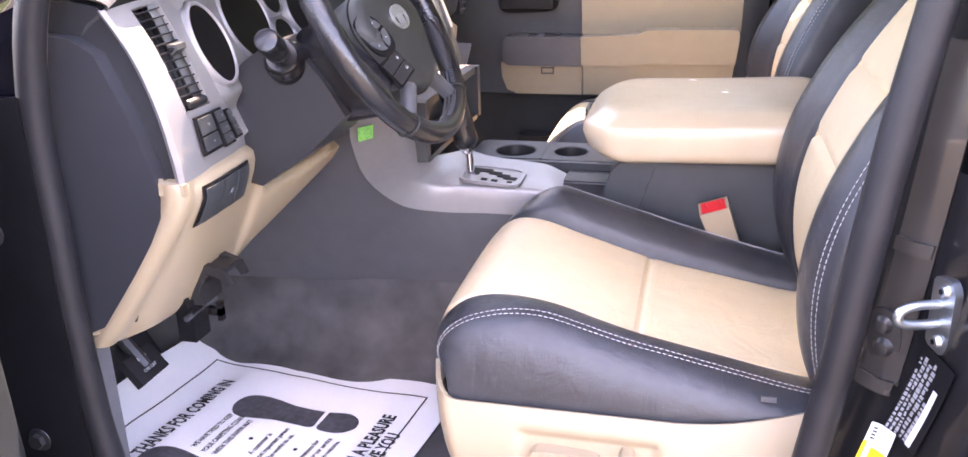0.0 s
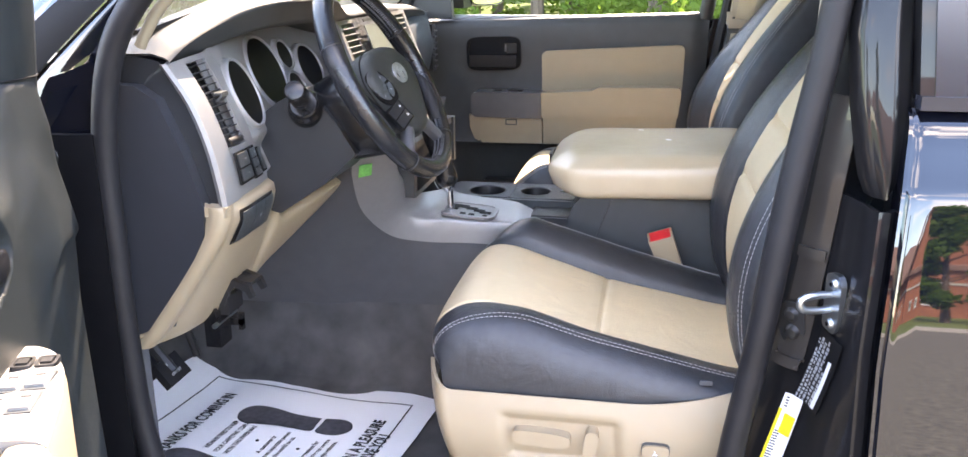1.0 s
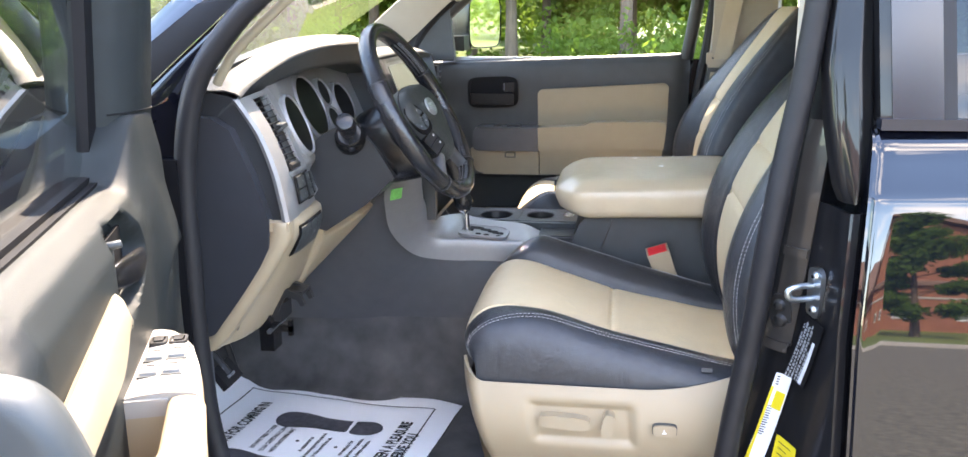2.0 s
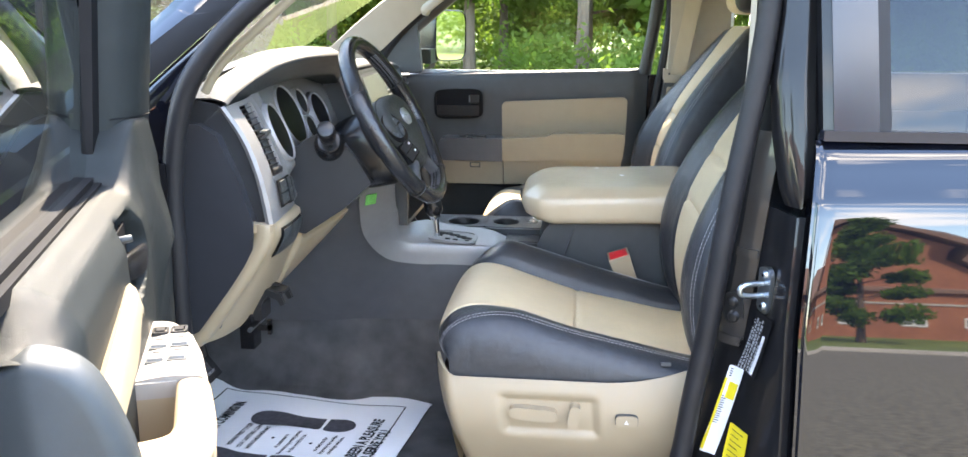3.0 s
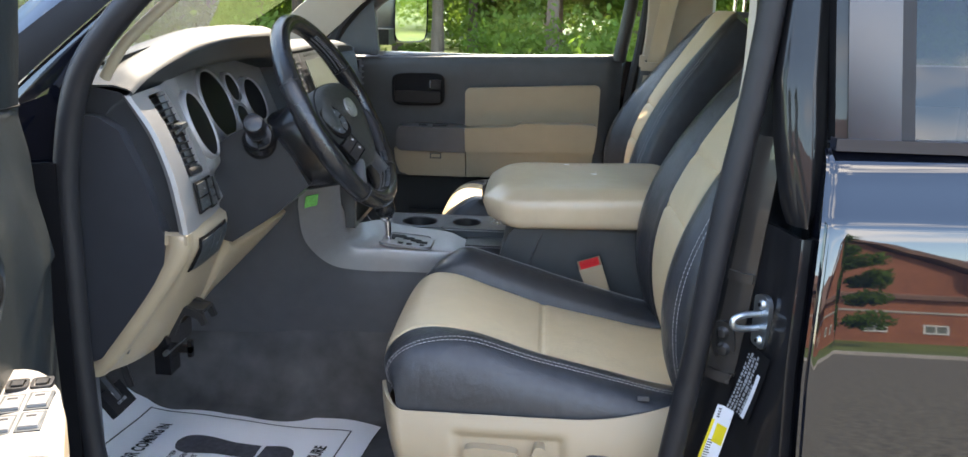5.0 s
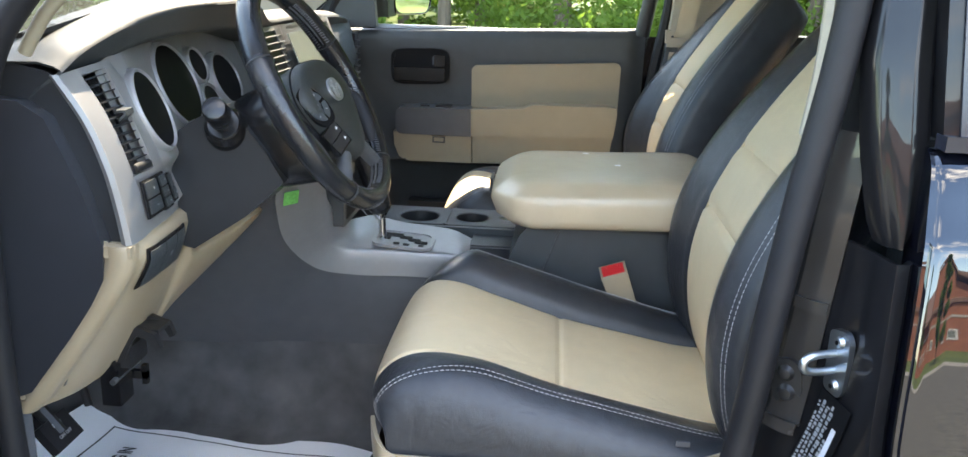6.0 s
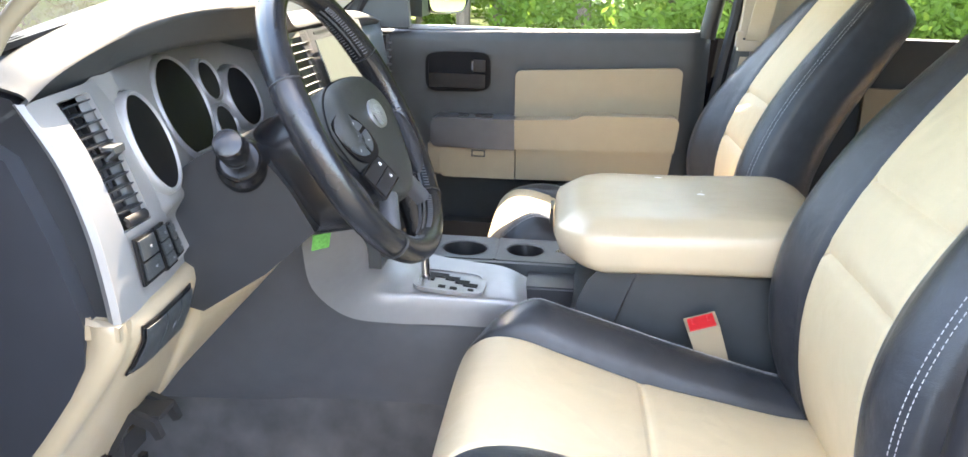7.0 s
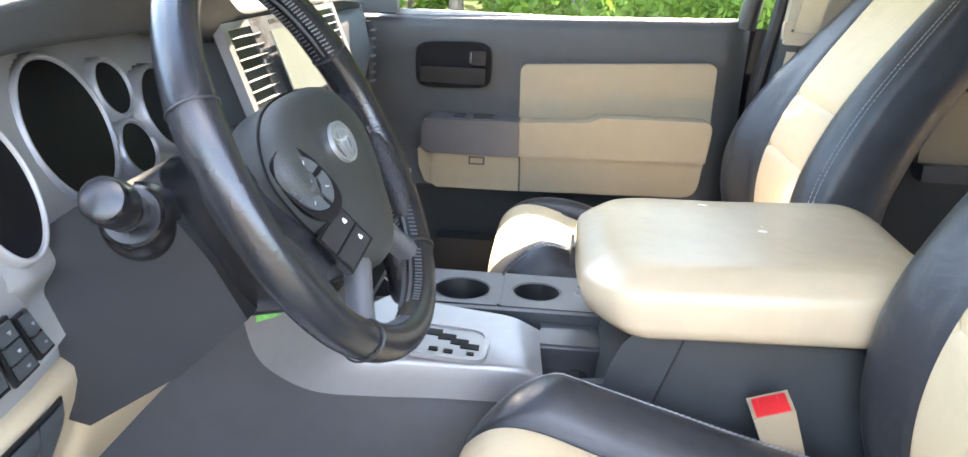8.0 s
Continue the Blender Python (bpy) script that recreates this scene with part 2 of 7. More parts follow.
def spline(pts, n):
    """A smooth curve through points."""
    p = np.array(pts, float)
    p = np.vstack([2 * p[0] - p[1], p, 2 * p[-1] - p[-2]])
    out = []
    m = len(p) - 3
    for k in range(n):
        s = k / (n - 1) * m
        i = min(int(s), m - 1)
        f = s - i
        a, b, c, d = p[i:i + 4]
        out.append(0.5 * (2 * b + (c - a) * f + (2 * a - 5 * b + 4 * c - d) * f * f + (3 * b - a - 3 * c + d) * f ** 3))
    return np.array(out)


def bevel(bm, width, seg=2, angle=25):
    edges = [e for e in bm.edges if len(e.link_faces) == 2 and e.calc_face_angle(0) > radians(angle)]
    if edges and width > 0:
        bmesh.ops.bevel(bm, geom=edges, offset=width, segments=seg, profile=0.5, affect="EDGES", clamp_overlap=True)
    return bm


def box(x0, x1, y0, y1, z0, z1, r=0.0, seg=2, bm=None):
    b = bm or bmesh.new()
    v = [b.verts.new((x, y, z)) for x in (x0, x1) for y in (y0, y1) for z in (z0, z1)]
    for f in ((0, 1, 3, 2), (4, 6, 7, 5), (0, 4, 5, 1), (2, 3, 7, 6), (0, 2, 6, 4), (1, 5, 7, 3)):
        b.faces.new([v[i] for i in f])
    if r:
        bevel(b, r, seg)
    return b


def hexa(corners, r=0.0, seg=2):
    """A box from eight corners: the lower four round, then the upper four."""
    b = bmesh.new()
    v = [b.verts.new(c) for c in corners]
    for f in ((3, 2, 1, 0), (4, 5, 6, 7), (0, 1, 5, 4), (1, 2, 6, 5), (2, 3, 7, 6), (3, 0, 4, 7)):
        b.faces.new([v[i] for i in f])
    return bevel(b, r, seg) if r else b


def prism(pts, a, b, axis="y", r=0.0, seg=2, bm=None):
    """A flat outline pushed from a to b along an axis. Outline pairs: (x, z) for y, (y, z) for x, (x, y) for z."""
    g = bm or bmesh.new()

    def place(p, h):
        return {"y": (p[0], h, p[1]), "x": (h, p[0], p[1]), "z": (p[0], p[1], h)}[axis]
    lo = [g.verts.new(place(p, a)) for p in pts]
    hi = [g.verts.new(place(p, b)) for p in pts]
    g.faces.new(lo)
    g.faces.new(hi[::-1])
    for i in range(len(pts)):
        j = (i + 1) % len(pts)
        g.faces.new((lo[i], lo[j], hi[j], hi[i]))
    return bevel(g, r, seg) if r else g


def loft(rings, cap=True, closed=True, bm=None):
    g = bm or bmesh.new()
    rows = [[g.verts.new(p) for p in ring] for ring in rings]
    n = len(rows[0])
    for a, b in zip(rows, rows[1:]):
        for i in range(n if closed else n - 1):
            j = (i + 1) % n
            g.faces.new((a[i], a[j], b[j], b[i]))
    if cap and closed:
        g.faces.new(rows[0][::-1])
        g.faces.new(rows[-1])
    return g


def tube(path, radius, n=10, closed=False, flat=1.0, bm=None):
    """A round or flattened bar along a path; radius may be a list."""
    p = [Vector(q) for q in path]
    rs = [float(r) for r in radius] if isinstance(radius, (list, tuple)) else [float(radius)] * len(p)
    rings = []
    side = None
    for i, q in enumerate(p):
        if closed:
            t = p[(i + 1) % len(p)] - p[i - 1]
        else:
            t = p[min(i + 1, len(p) - 1)] - p[max(i - 1, 0)]
        t.normalize()
        if side is None:
            side = t.orthogonal().normalized()
        side = (side - t * side.dot(t)).normalized()
        up = t.cross(side)
        rings.append([q + rs[i] * (math.cos(2 * math.pi * k / n) * side + flat * math.sin(2 * math.pi * k / n) * up) for k in range(n)])
    if closed:
        rings.append(rings[0])
    g = loft(rings, cap=not closed, bm=bm)
    if closed:
        bmesh.ops.remove_doubles(g, verts=g.verts, dist=1e-6)
    return g


def rod(p0, p1, r0, r1=None, n=20, edge=0.0):
    p0, p1 = Vector(p0), Vector(p1)
    r1 = r0 if r1 is None else r1
    t = (p1 - p0).normalized()
    if edge:
        return tube([p0, p0 + t * edge * 0.3, p0 + t * edge, p1 - t * edge, p1 - t * edge * 0.3, p1],
                    [r0 - edge, r0 - edge * 0.3, r0, r1, r1 - edge * 0.3, r1 - edge], n)
    return tube([p0, p1], [r0, r1], n)


def surface(rows, thick=0.0, bm=None):
    """A sheet through a table of points, with thickness along its normals if asked."""
    g = loft(rows, cap=False, closed=False, bm=bm)
    bmesh.ops.recalc_face_normals(g, faces=g.faces)
    if thick:
        bmesh.ops.solidify(g, geom=g.faces[:], thickness=thick)
    return g


def merged(*bms):
    out = bmesh.new()
    for b in bms:
        me = bpy.data.meshes.new("tmp")
        b.to_mesh(me)
        b.free()
        out.from_mesh(me)
        bpy.data.meshes.remove(me)
    return out


def moved(bm, m):
    bm.transform(m)
    return bm


def ring_points(cx, cy, rx, ry, n, power=2.0):
    out = []
    for k in range(n):
        a = 2 * math.pi * k / n
        c, s = math.cos(a), math.sin(a)
        out.append((cx + rx * math.copysign(abs(c) ** (2 / power), c), cy + ry * math.copysign(abs(s) ** (2 / power), s)))
    return out


def frame_bar(outer, inner, depth):
    """A flat frame between two outlines of equal count in local xy, with depth along z."""
    g = bmesh.new()
    n = len(outer)
    sets = [[g.verts.new((*p, h)) for p in o] for o, h in ((outer, 0), (outer, depth), (inner, depth), (inner, 0))]
    for a, b in zip(sets, sets[1:] + sets[:1]):
        for i in range(n):
            j = (i + 1) % n
            g.faces.new((a[i], a[j], b[j], b[i]))
    return g


def words(text, size, m, depth=0.0006, align="CENTER", bold=0.0):
    cu = bpy.data.curves.new("writing", "FONT")
    cu.body, cu.size, cu.extrude, cu.align_x, cu.align_y = text, size, depth, align, "CENTER"
    cu.resolution_u = 2
    cu.offset = bold
    ob = bpy.data.objects.new("writing", cu)
    me = bpy.data.meshes.new_from_object(ob)
    g = bmesh.new()
    g.from_mesh(me)
    bpy.data.objects.remove(ob)
    bpy.data.meshes.remove(me)
    bpy.data.curves.remove(cu)
    g.transform(m)
    return g


def round_poly(pts, r, which=None, n=5):
    """An outline with its corners rounded."""
    out = []
    for i, p in enumerate(pts):
        if which is not None and i not in which:
            out.append(tuple(p))
            continue
        p, a, b = Vector(p), Vector(pts[i - 1]), Vector(pts[(i + 1) % len(pts)])
        k = min(r, (a - p).length * 0.45, (b - p).length * 0.45)
        s, e = p + (a - p).normalized() * k, p + (b - p).normalized() * k
        out += [tuple(s.lerp(p, t).lerp(p.lerp(e, t), t)) for t in np.linspace(0, 1, n)]
    return out


def axes(origin, ex, ey, ez=None):
    """A matrix from an origin and directions."""
    ex, ey = Vector(ex).normalized(), Vector(ey).normalized()
    ez = Vector(ez).normalized() if ez is not None else ex.cross(ey).normalized()
    m = Matrix((ex, ey, ez)).transposed().to_4x4()
    m.translation = Vector(origin)
    return m


# ---------------------------------------------------------------- ground and surroundings
def ground_sheet():
    g = bmesh.new()
    xs = [-1500, -300, -60, -25, -12, -6, -2, 3, 8, 14, 27, 62, 300, 1500]
    ys = [-1500, -300, -60, -30, -24, -11, -5, 0, 6, 9, 16, 30, 60, 300, 1500]
    rows = [[(x, y, 0.0) for x in xs] for y in ys]
    loft(rows, cap=False, closed=False, bm=g)
    return g


single("ground", ground_sheet(), GRASS, "rough summer grass reaching the woods", "ground", "structure")
lot = bmesh.new()
loft([[(x, y, 0.012) for x in (-70, -20, -6, 0, 6, 20, 70)] for y in (-20, -12, -6, 0, 5.5)], cap=False, closed=False, bm=lot)
single("parking_lot", lot, ASPHALT, "grey weathered asphalt parking lot under the car", "asphalt", "structure")
single("kerb", box(-70, 70, -20.25, -20.0, 0, 0.14, 0.02), CONCRETE, "pale concrete kerb along the asphalt", "kerb", "structure")


def leaf_cloud(clumps, per, size, rng):
    """Many small bent leaves, scattered round clump centres."""
    cs = np.repeat(np.array([c for c, r in clumps], float), per, axis=0)
    rs = np.repeat(np.array([r for c, r in clumps], float), per)
    n = len(rs)

    def unit(v):
        return v / np.linalg.norm(v, axis=1)[:, None]
    d = unit(rng.normal(size=(n, 3)))
    p = cs + d * (rs * rng.uniform(0.35, 1.05, n))[:, None] * np.array((1, 1, 0.75))
    a = unit(rng.normal(size=(n, 3)))
    b = unit(np.cross(a, rng.normal(size=(n, 3))))
    s = (size * rng.uniform(0.6, 1.4, n))[:, None]
    verts = np.stack([p - a * s, p + b * s * 0.5, p + a * s, p - b * s * 0.5], axis=1).reshape(-1, 3)
    faces = np.arange(4 * n).reshape(n, 4).tolist()
    me = bpy.data.meshes.new("crown")
    me.from_pydata([tuple(v) for v in verts], [], faces)
    return me


def tree(x, y, h, seed, rad=1.7, low=0.25, leaf=None, per=170, trunk_r=0.16, size=0.16, label="tall pine with a bare trunk and ragged green crown"):
    rng = np.random.default_rng(seed)
    t = rooted("tree", (x, y, 0), label, "tree", "roadside trees")
    lean = rng.normal(size=2) * 0.02 * h
    pts = [(x + lean[0] * f * f, y + lean[1] * f * f, h * f - 0.1) for f in np.linspace(0, 1, 9)]
    rs = [trunk_r * (1.25 if f == 0 else 1) * (1 - 0.8 * f) for f in np.linspace(0, 1, 9)]
    trunk = tube(pts, rs, 9)
    clumps = []
    for k in range(22):
        f = low + (1 - low) * (k + rng.uniform(0, 1)) / 22
        az = rng.uniform(0, 6.28)
        reach = rad * (1.15 - 0.75 * (f - low) / (1 - low)) * rng.uniform(0.35, 1.0)
        i = f * 8
        base = np.array(pts[min(int(i), 8)])
        base[2] = h * f
        tip = base + np.array((math.cos(az) * reach, math.sin(az) * reach, reach * rng.uniform(0.0, 0.5)))
        tube([base, (base + tip) / 2 + np.array((0, 0, 0.1)), tip], [0.045, 0.03, 0.012], 5, bm=trunk)
        clumps.append((tip, rad * rng.uniform(0.22, 0.42)))
        clumps.append(((base + 2 * tip) / 3, rad * rng.uniform(0.18, 0.34)))
    part("trunk", trunk, BARK, t)
    me = leaf_cloud(clumps, per, size, rng)
    me.transform(Matrix.Translation((-x, -y, 0)))
    me.materials.append(leaf or LEAF)
    c = new("crown", me)
    c.parent = t
    return t


rng = np.random.default_rng(5)
k = 0
for row, (yy, n, hh) in enumerate(((19.0, 13, 11), (24.0, 13, 13), (31.0, 12, 15))):
    for i in range(n):
        xx = -16 + 32 * (i + rng.uniform(-0.35, 0.35)) / (n - 1) + row * 0.9
        tree(xx + yy * 0.02, yy + rng.uniform(-1.5, 1.5), hh * rng.uniform(0.8, 1.15), 100 + k, rad=2.3 + 0.3 * row,
             low=0.10 if row else 0.2, leaf=(LEAF, LEAF_DARK)[(k * 7 + row) % 3 == 0], per=190, trunk_r=0.135, size=0.17)
        k += 1


def shrub_bank(seed, x0, x1, y0, y1, n, hmax, leaf):
    r = np.random.default_rng(seed)
    clumps = []
    for _ in range(n):
        hgt = hmax * r.uniform(0.3, 1.0)
        clumps.append(((r.uniform(x0, x1), r.uniform(y0, y1), hgt * 0.55), hgt * 0.7))
    me = leaf_cloud(clumps, 520, 0.075, r)
    me.materials.append(leaf)
    return new("undergrowth", me)


tagged(shrub_bank(8, -22, 26, 15.0, 20.5, 150, 1.7, LEAF), "sunlit undergrowth and young saplings below the trees", "undergrowth", kind="stuff")
tagged(shrub_bank(9, -26, 30, 25, 38, 230, 6.0, LEAF_DARK), "dark woods behind the first trees", "woods", kind="stuff")
far_rng = np.random.default_rng(44)
far_clumps = [((far_rng.uniform(-60, 62), far_rng.uniform(41, 50), far_rng.uniform(0.2, 12)), far_rng.uniform(1.6, 3.0)) for _ in range(620)]
far_me = leaf_cloud(far_clumps, 360, 0.36, far_rng)
far_me.materials.append(LEAF_FAR)
tagged(new("far_woods", far_me), "dense green woods closing the view", "woods", kind="stuff")
tagged(shrub_bank(10, -45, -16, 6, 20, 110, 4.5, LEAF), "green bushes ahead of the car", "bushes", kind="stuff")
tagged(shrub_bank(11, 24, 32, -18, 16, 130, 5.2, LEAF), "green trees at the roadside behind the car", "bushes", kind="stuff")
tree(11.0, -30.0, 7.8, 900, rad=2.1, low=0.10, leaf=LEAF_DARK, per=200, label="broad dark green tree before the brick building")
tree(-9.0, -29.0, 6.5, 901, rad=2.2, low=0.15, leaf=LEAF_DARK, per=200, label="dark green tree beside the brick building")


def building():
    h = rooted("building", (14, -42, 0), "red brick building with a steep gable and small windows", "building")
    part("wall", box(-20, 60, -54, -42, 0, 3.9), BRICK, h)
    part("roof", prism([(-55, 3.7), (-48, 6.4), (-41, 3.7), (-41, 3.95), (-48, 6.7), (-55, 3.95)], -21, 61, "x"), ROOFING, h)
    part("fascia_board", box(-21, 61, -41.06, -40.94, 3.6, 3.95), ROOFING, h)
    part("gable_wall", prism([(5.2, 0.0), (5.2, 3.6), (14.0, 9.7), (22.8, 3.6), (22.8, 0.0)], -41.9, -41.2, "y"), BRICK, h)
    part("gable_roof", prism([(4.4, 3.3), (14.0, 10.0), (23.6, 3.3), (23.6, 3.8), (14.0, 10.6), (4.4, 3.8)], -50, -40.6, "y"), ROOFING, h, "dark brown shingle roof over the gable")
    part("string_course", merged(box(-20, 5.2, -42.05, -41.95, 2.5, 2.64), box(5.2, 22.8, -41.26, -41.14, 2.5, 2.64), box(22.8, 60, -42.05, -41.95, 2.5, 2.64)), CONCRETE, h, "pale course above the windows")
    for i in range(22):
        x = -12.6 + 2.9 * i
        y = -41.2 if 5.0 < x < 21.9 else -42.0
        if abs(x - 5.0) < 1.3 or abs(x - 22.4) < 1.4:
            continue
        w = part("window", merged(box(x, x + 1.2, y - 0.06, y + 0.06, 0.85, 0.94), box(x, x + 1.2, y - 0.06, y + 0.06, 1.51, 1.6),
                                  box(x, x + 0.08, y - 0.05, y + 0.05, 0.94, 1.51), box(x + 1.12, x + 1.2, y - 0.05, y + 0.05, 0.94, 1.51), box(x + 0.57, x + 0.63, y - 0.04, y + 0.04, 0.94, 1.51)), WHITE_PAINT, h)
        part("pane", box(x + 0.08, x + 1.12, y - 0.03, y + 0.02, 0.94, 1.51), SCREEN, w)


building()


# ---------------------------------------------------------------- car body
def seal_path(side=1):
    return spline([(0.62, 1.475, 1.765), (0.34, 1.465, 1.725), (0.11, 1.455, 1.55), (0.02, 1.45, 1.465), (-0.035, 1.447, 1.38),
                   (-0.062, 1.445, 1.25), (-0.066, 1.445, 1.10), (-0.066, 1.445, 0.95), (-0.055, 1.445, 0.78), (-0.02, 1.445, 0.66),
                   (0.06, 1.445, 0.615), (0.3, 1.445, 0.605), (0.62, 1.445, 0.605), (0.77, 1.445, 0.63), (0.828, 1.45, 0.72),
                   (0.852, 1.455, 0.87), (0.871, 1.46, 1.0), (0.887, 1.462, 1.15), (0.904, 1.466, 1.28), (0.925, 1.47, 1.42),
                   (0.935, 1.475, 1.58), (0.90, 1.478, 1.72), (0.80, 1.478, 1.763)], 160)


def mirrored(pts, yc=2.255):
    return [(p[0], 2 * yc - p[1], p[2]) for p in pts]


body = rooted("car_body", (0.5, 2.25, 0), "black painted body shell of a large sport utility vehicle", "car body", kind="structure")
part("floor_pan", merged(box(-0.5, 3.2, 1.40, 3.11, 0.50, 0.545), box(-0.55, -0.5, 1.5, 3.0, 0.5, 1.25)), PAINT_JAMB, body)
part("door_seal", tube([(x, y - 0.006, z) for x, y, z in seal_path()], 0.0185, 12, closed=True), RUBBER, body, "black rubber weather seal round the door opening")
part("passenger_door_seal", tube([(x, y - 0.02, z) for x, y, z in mirrored(seal_path())], 0.016, 8, closed=True), RUBBER, body)

# outer side of the opening: painted A pillar, sill and B pillar


def pillar_skin(inner, outer, n=6, bulge=0.003):
    rows = []
    for a, b in zip(inner, outer):
        a, b = Vector(a), Vector(b)
        rows.append([a.lerp(b, f) + Vector((0, -bulge * math.sin(math.pi * f), 0)) for f in np.linspace(0, 1, n)])
    return rows


ap_in = spline([(0.40, 1.462, 1.762), (0.10, 1.438, 1.552), (0.042, 1.436, 1.498), (-0.011, 1.434, 1.43), (-0.036, 1.432, 1.38), (-0.055, 1.432, 1.30), (-0.072, 1.432, 1.22)], 36)
ap_out = spline([(0.37, 1.480, 1.80), (0.088, 1.450, 1.554), (0.05, 1.448, 1.521), (-0.08, 1.444, 1.415), (-0.15, 1.438, 1.352), (-0.215, 1.425, 1.28), (-0.235, 1.405, 1.22)], 36)
part("pillar_a", surface(pillar_skin([Vector(p) + Vector((0, 0.010, 0)) for p in ap_in], ap_out)), PAINT, body, "glossy black A pillar with blue sky in its paint", angle=70)
ap_trim = spline([(0.30, 1.492, 1.80), (0.02, 1.462, 1.552), (-0.03, 1.458, 1.515), (-0.085, 1.452, 1.475), (-0.19, 1.445, 1.398), (-0.27, 1.435, 1.335), (-0.33, 1.41, 1.285)], 36)
part("windshield_pillar_trim", surface(pillar_skin([Vector(p) + Vector((0, -0.006, 0.0)) for p in ap_out], ap_trim)), MATT_BLACK, body, "black moulding beside the windshield", angle=70)
ap_front = spline([(0.24, 1.53, 1.80), (-0.045, 1.50, 1.562), (-0.075, 1.498, 1.536), (-0.11, 1.494, 1.508), (-0.25, 1.485, 1.40), (-0.36, 1.475, 1.325), (-0.48, 1.465, 1.28)], 36)
part("windshield_edge", surface(pillar_skin([Vector(p) + Vector((0, 0.004, 0.0)) for p in ap_trim], ap_front)), PAINT, body, "glossy black windshield edge mirroring blue sky", angle=70)
part("hinge_pillar", surface([[(-0.068, 1.432, z), (-0.10, 1.425, z), (-0.16, 1.425, z), (-0.20, 1.41, z), (-0.215, 1.36, z)] for z in np.linspace(0.55, 1.27, 10)], 0.015),
     PAINT_JAMB, body)
for z in (1.238, 1.10, 0.80):
    part("hinge_bolt", merged(rod((-0.135, 1.43, z), (-0.135, 1.408, z), 0.022, 0.018, 16, 0.004), rod((-0.135, 1.41, z), (-0.135, 1.400, z), 0.011, n=6)), PLASTIC_BLACK, body)
part("sill", hexa([(-0.22, 1.34, 0.42), (1.02, 1.34, 0.42), (1.02, 1.45, 0.42), (-0.22, 1.45, 0.42), (-0.22, 1.35, 0.57), (1.02, 1.35, 0.57), (1.02, 1.45, 0.60), (-0.22, 1.45, 0.60)], 0.015), PAINT, body)
part("scuff_plate", merged(box(-0.10, 0.90, 1.455, 1.53, 0.585, 0.612, 0.008), box(-0.14, -0.075, 1.46, 1.505, 0.60, 0.955, 0.012)), PLASTIC_GREY, body)

# B pillar: inner trim, jamb with latch side, outer film
bt = spline([(0.938, 1.50, 1.76), (0.945, 1.50, 1.58), (0.945, 1.495, 1.42), (0.93, 1.49, 1.28), (0.918, 1.49, 1.15), (0.90, 1.485, 1.0), (0.875, 1.48, 0.87), (0.842, 1.475, 0.72), (0.80, 1.47, 0.60)], 40)
DOOR_Y = [(0.52, 1.2798), (0.68, 1.2736), (0.82, 1.2839), (0.95, 1.3004), (1.08, 1.3202), (1.17, 1.3361), (1.238, 1.35), (1.275, 1.366), (1.318, 1.385), (1.345, 1.405), (1.775, 1.452)]


def door_y(z):
    """Outer face of the rear door at a height."""
    return float(np.interp(z, [p[0] for p in DOOR_Y], [p[1] for p in DOOR_Y]))


def door_x(z):
    """Front edge of the rear door at a height."""
    return float(np.interp(z, [0.5, 1.05, 1.24, 1.34, 1.775], [0.992, 0.992, 1.004, 1.014, 0.978]))


rows = []
for x, y, z in bt:
    yo, xo = door_y(z) + 0.026, door_x(z)
    x2, x3 = x + 0.034, xo - 0.020
    rows.append([(x - 0.004, y + 0.05, z), (x - 0.002, y + 0.012, z), (x + 0.008, y - 0.012, z), (x + 0.02, y - 0.026, z), (x2, y - 0.034, z), (x2 + (x3 - x2) * 0.3, y - 0.036 + (yo - y + 0.036) * 0.16, z),
                 (x2 + (x3 - x2) * 0.55, y - 0.036 + (yo - y + 0.036) * 0.5, z), (x2 + (x3 - x2) * 0.8, y - 0.036 + (yo - y + 0.036) * 0.88, z), (x3, yo, z), (xo - 0.006, yo + 0.002, z), (xo + 0.004, yo + 0.016, z), (xo + 0.05, yo + 0.03, z)])
part("pillar_b_jamb", surface([r for r in rows if r[0][2] < 1.24], -0.008), PAINT_JAMB, body, "black jamb of the B pillar with raised pressings")
band = []
for z in np.linspace(1.225, 1.77, 26):
    x0 = float(np.interp(z, [1.225, 1.25, 1.33, 1.42, 1.54, 1.77], [0.982, 0.972, 0.957, 0.949, 0.956, 0.952]))
    x1 = float(np.interp(z, [1.225, 1.25, 1.33, 1.42, 1.54, 1.77], [1.000, 1.010, 1.016, 1.012, 1.008, 0.985]))
    yb = float(np.interp(z, [1.225, 1.34, 1.50, 1.77], [1.408, 1.424, 1.448, 1.482]))
    band.append([(x0 - 0.004, yb + 0.030, z), (x0, yb + 0.010, z), (x0 + 0.005, yb + 0.001, z), *[(x0 + 0.010 + (x1 - x0 - 0.010) * f, yb - 0.006 * math.sin(math.pi * f) - 0.002 * math.exp(-((f - 0.62) / 0.07) ** 2), z) for f in np.linspace(0, 1, 12)], (x1 + 0.004, yb + 0.012, z)])
part("pillar_b_upper_jamb", surface(band, 0.004), PAINT_JAMB, body, "satin black upper jamb mirroring the sky", angle=70)
part("pillar_b_seal_bed", surface([r[:5] for r in rows if r[0][2] > 1.215], -0.008), MATT_BLACK, body)
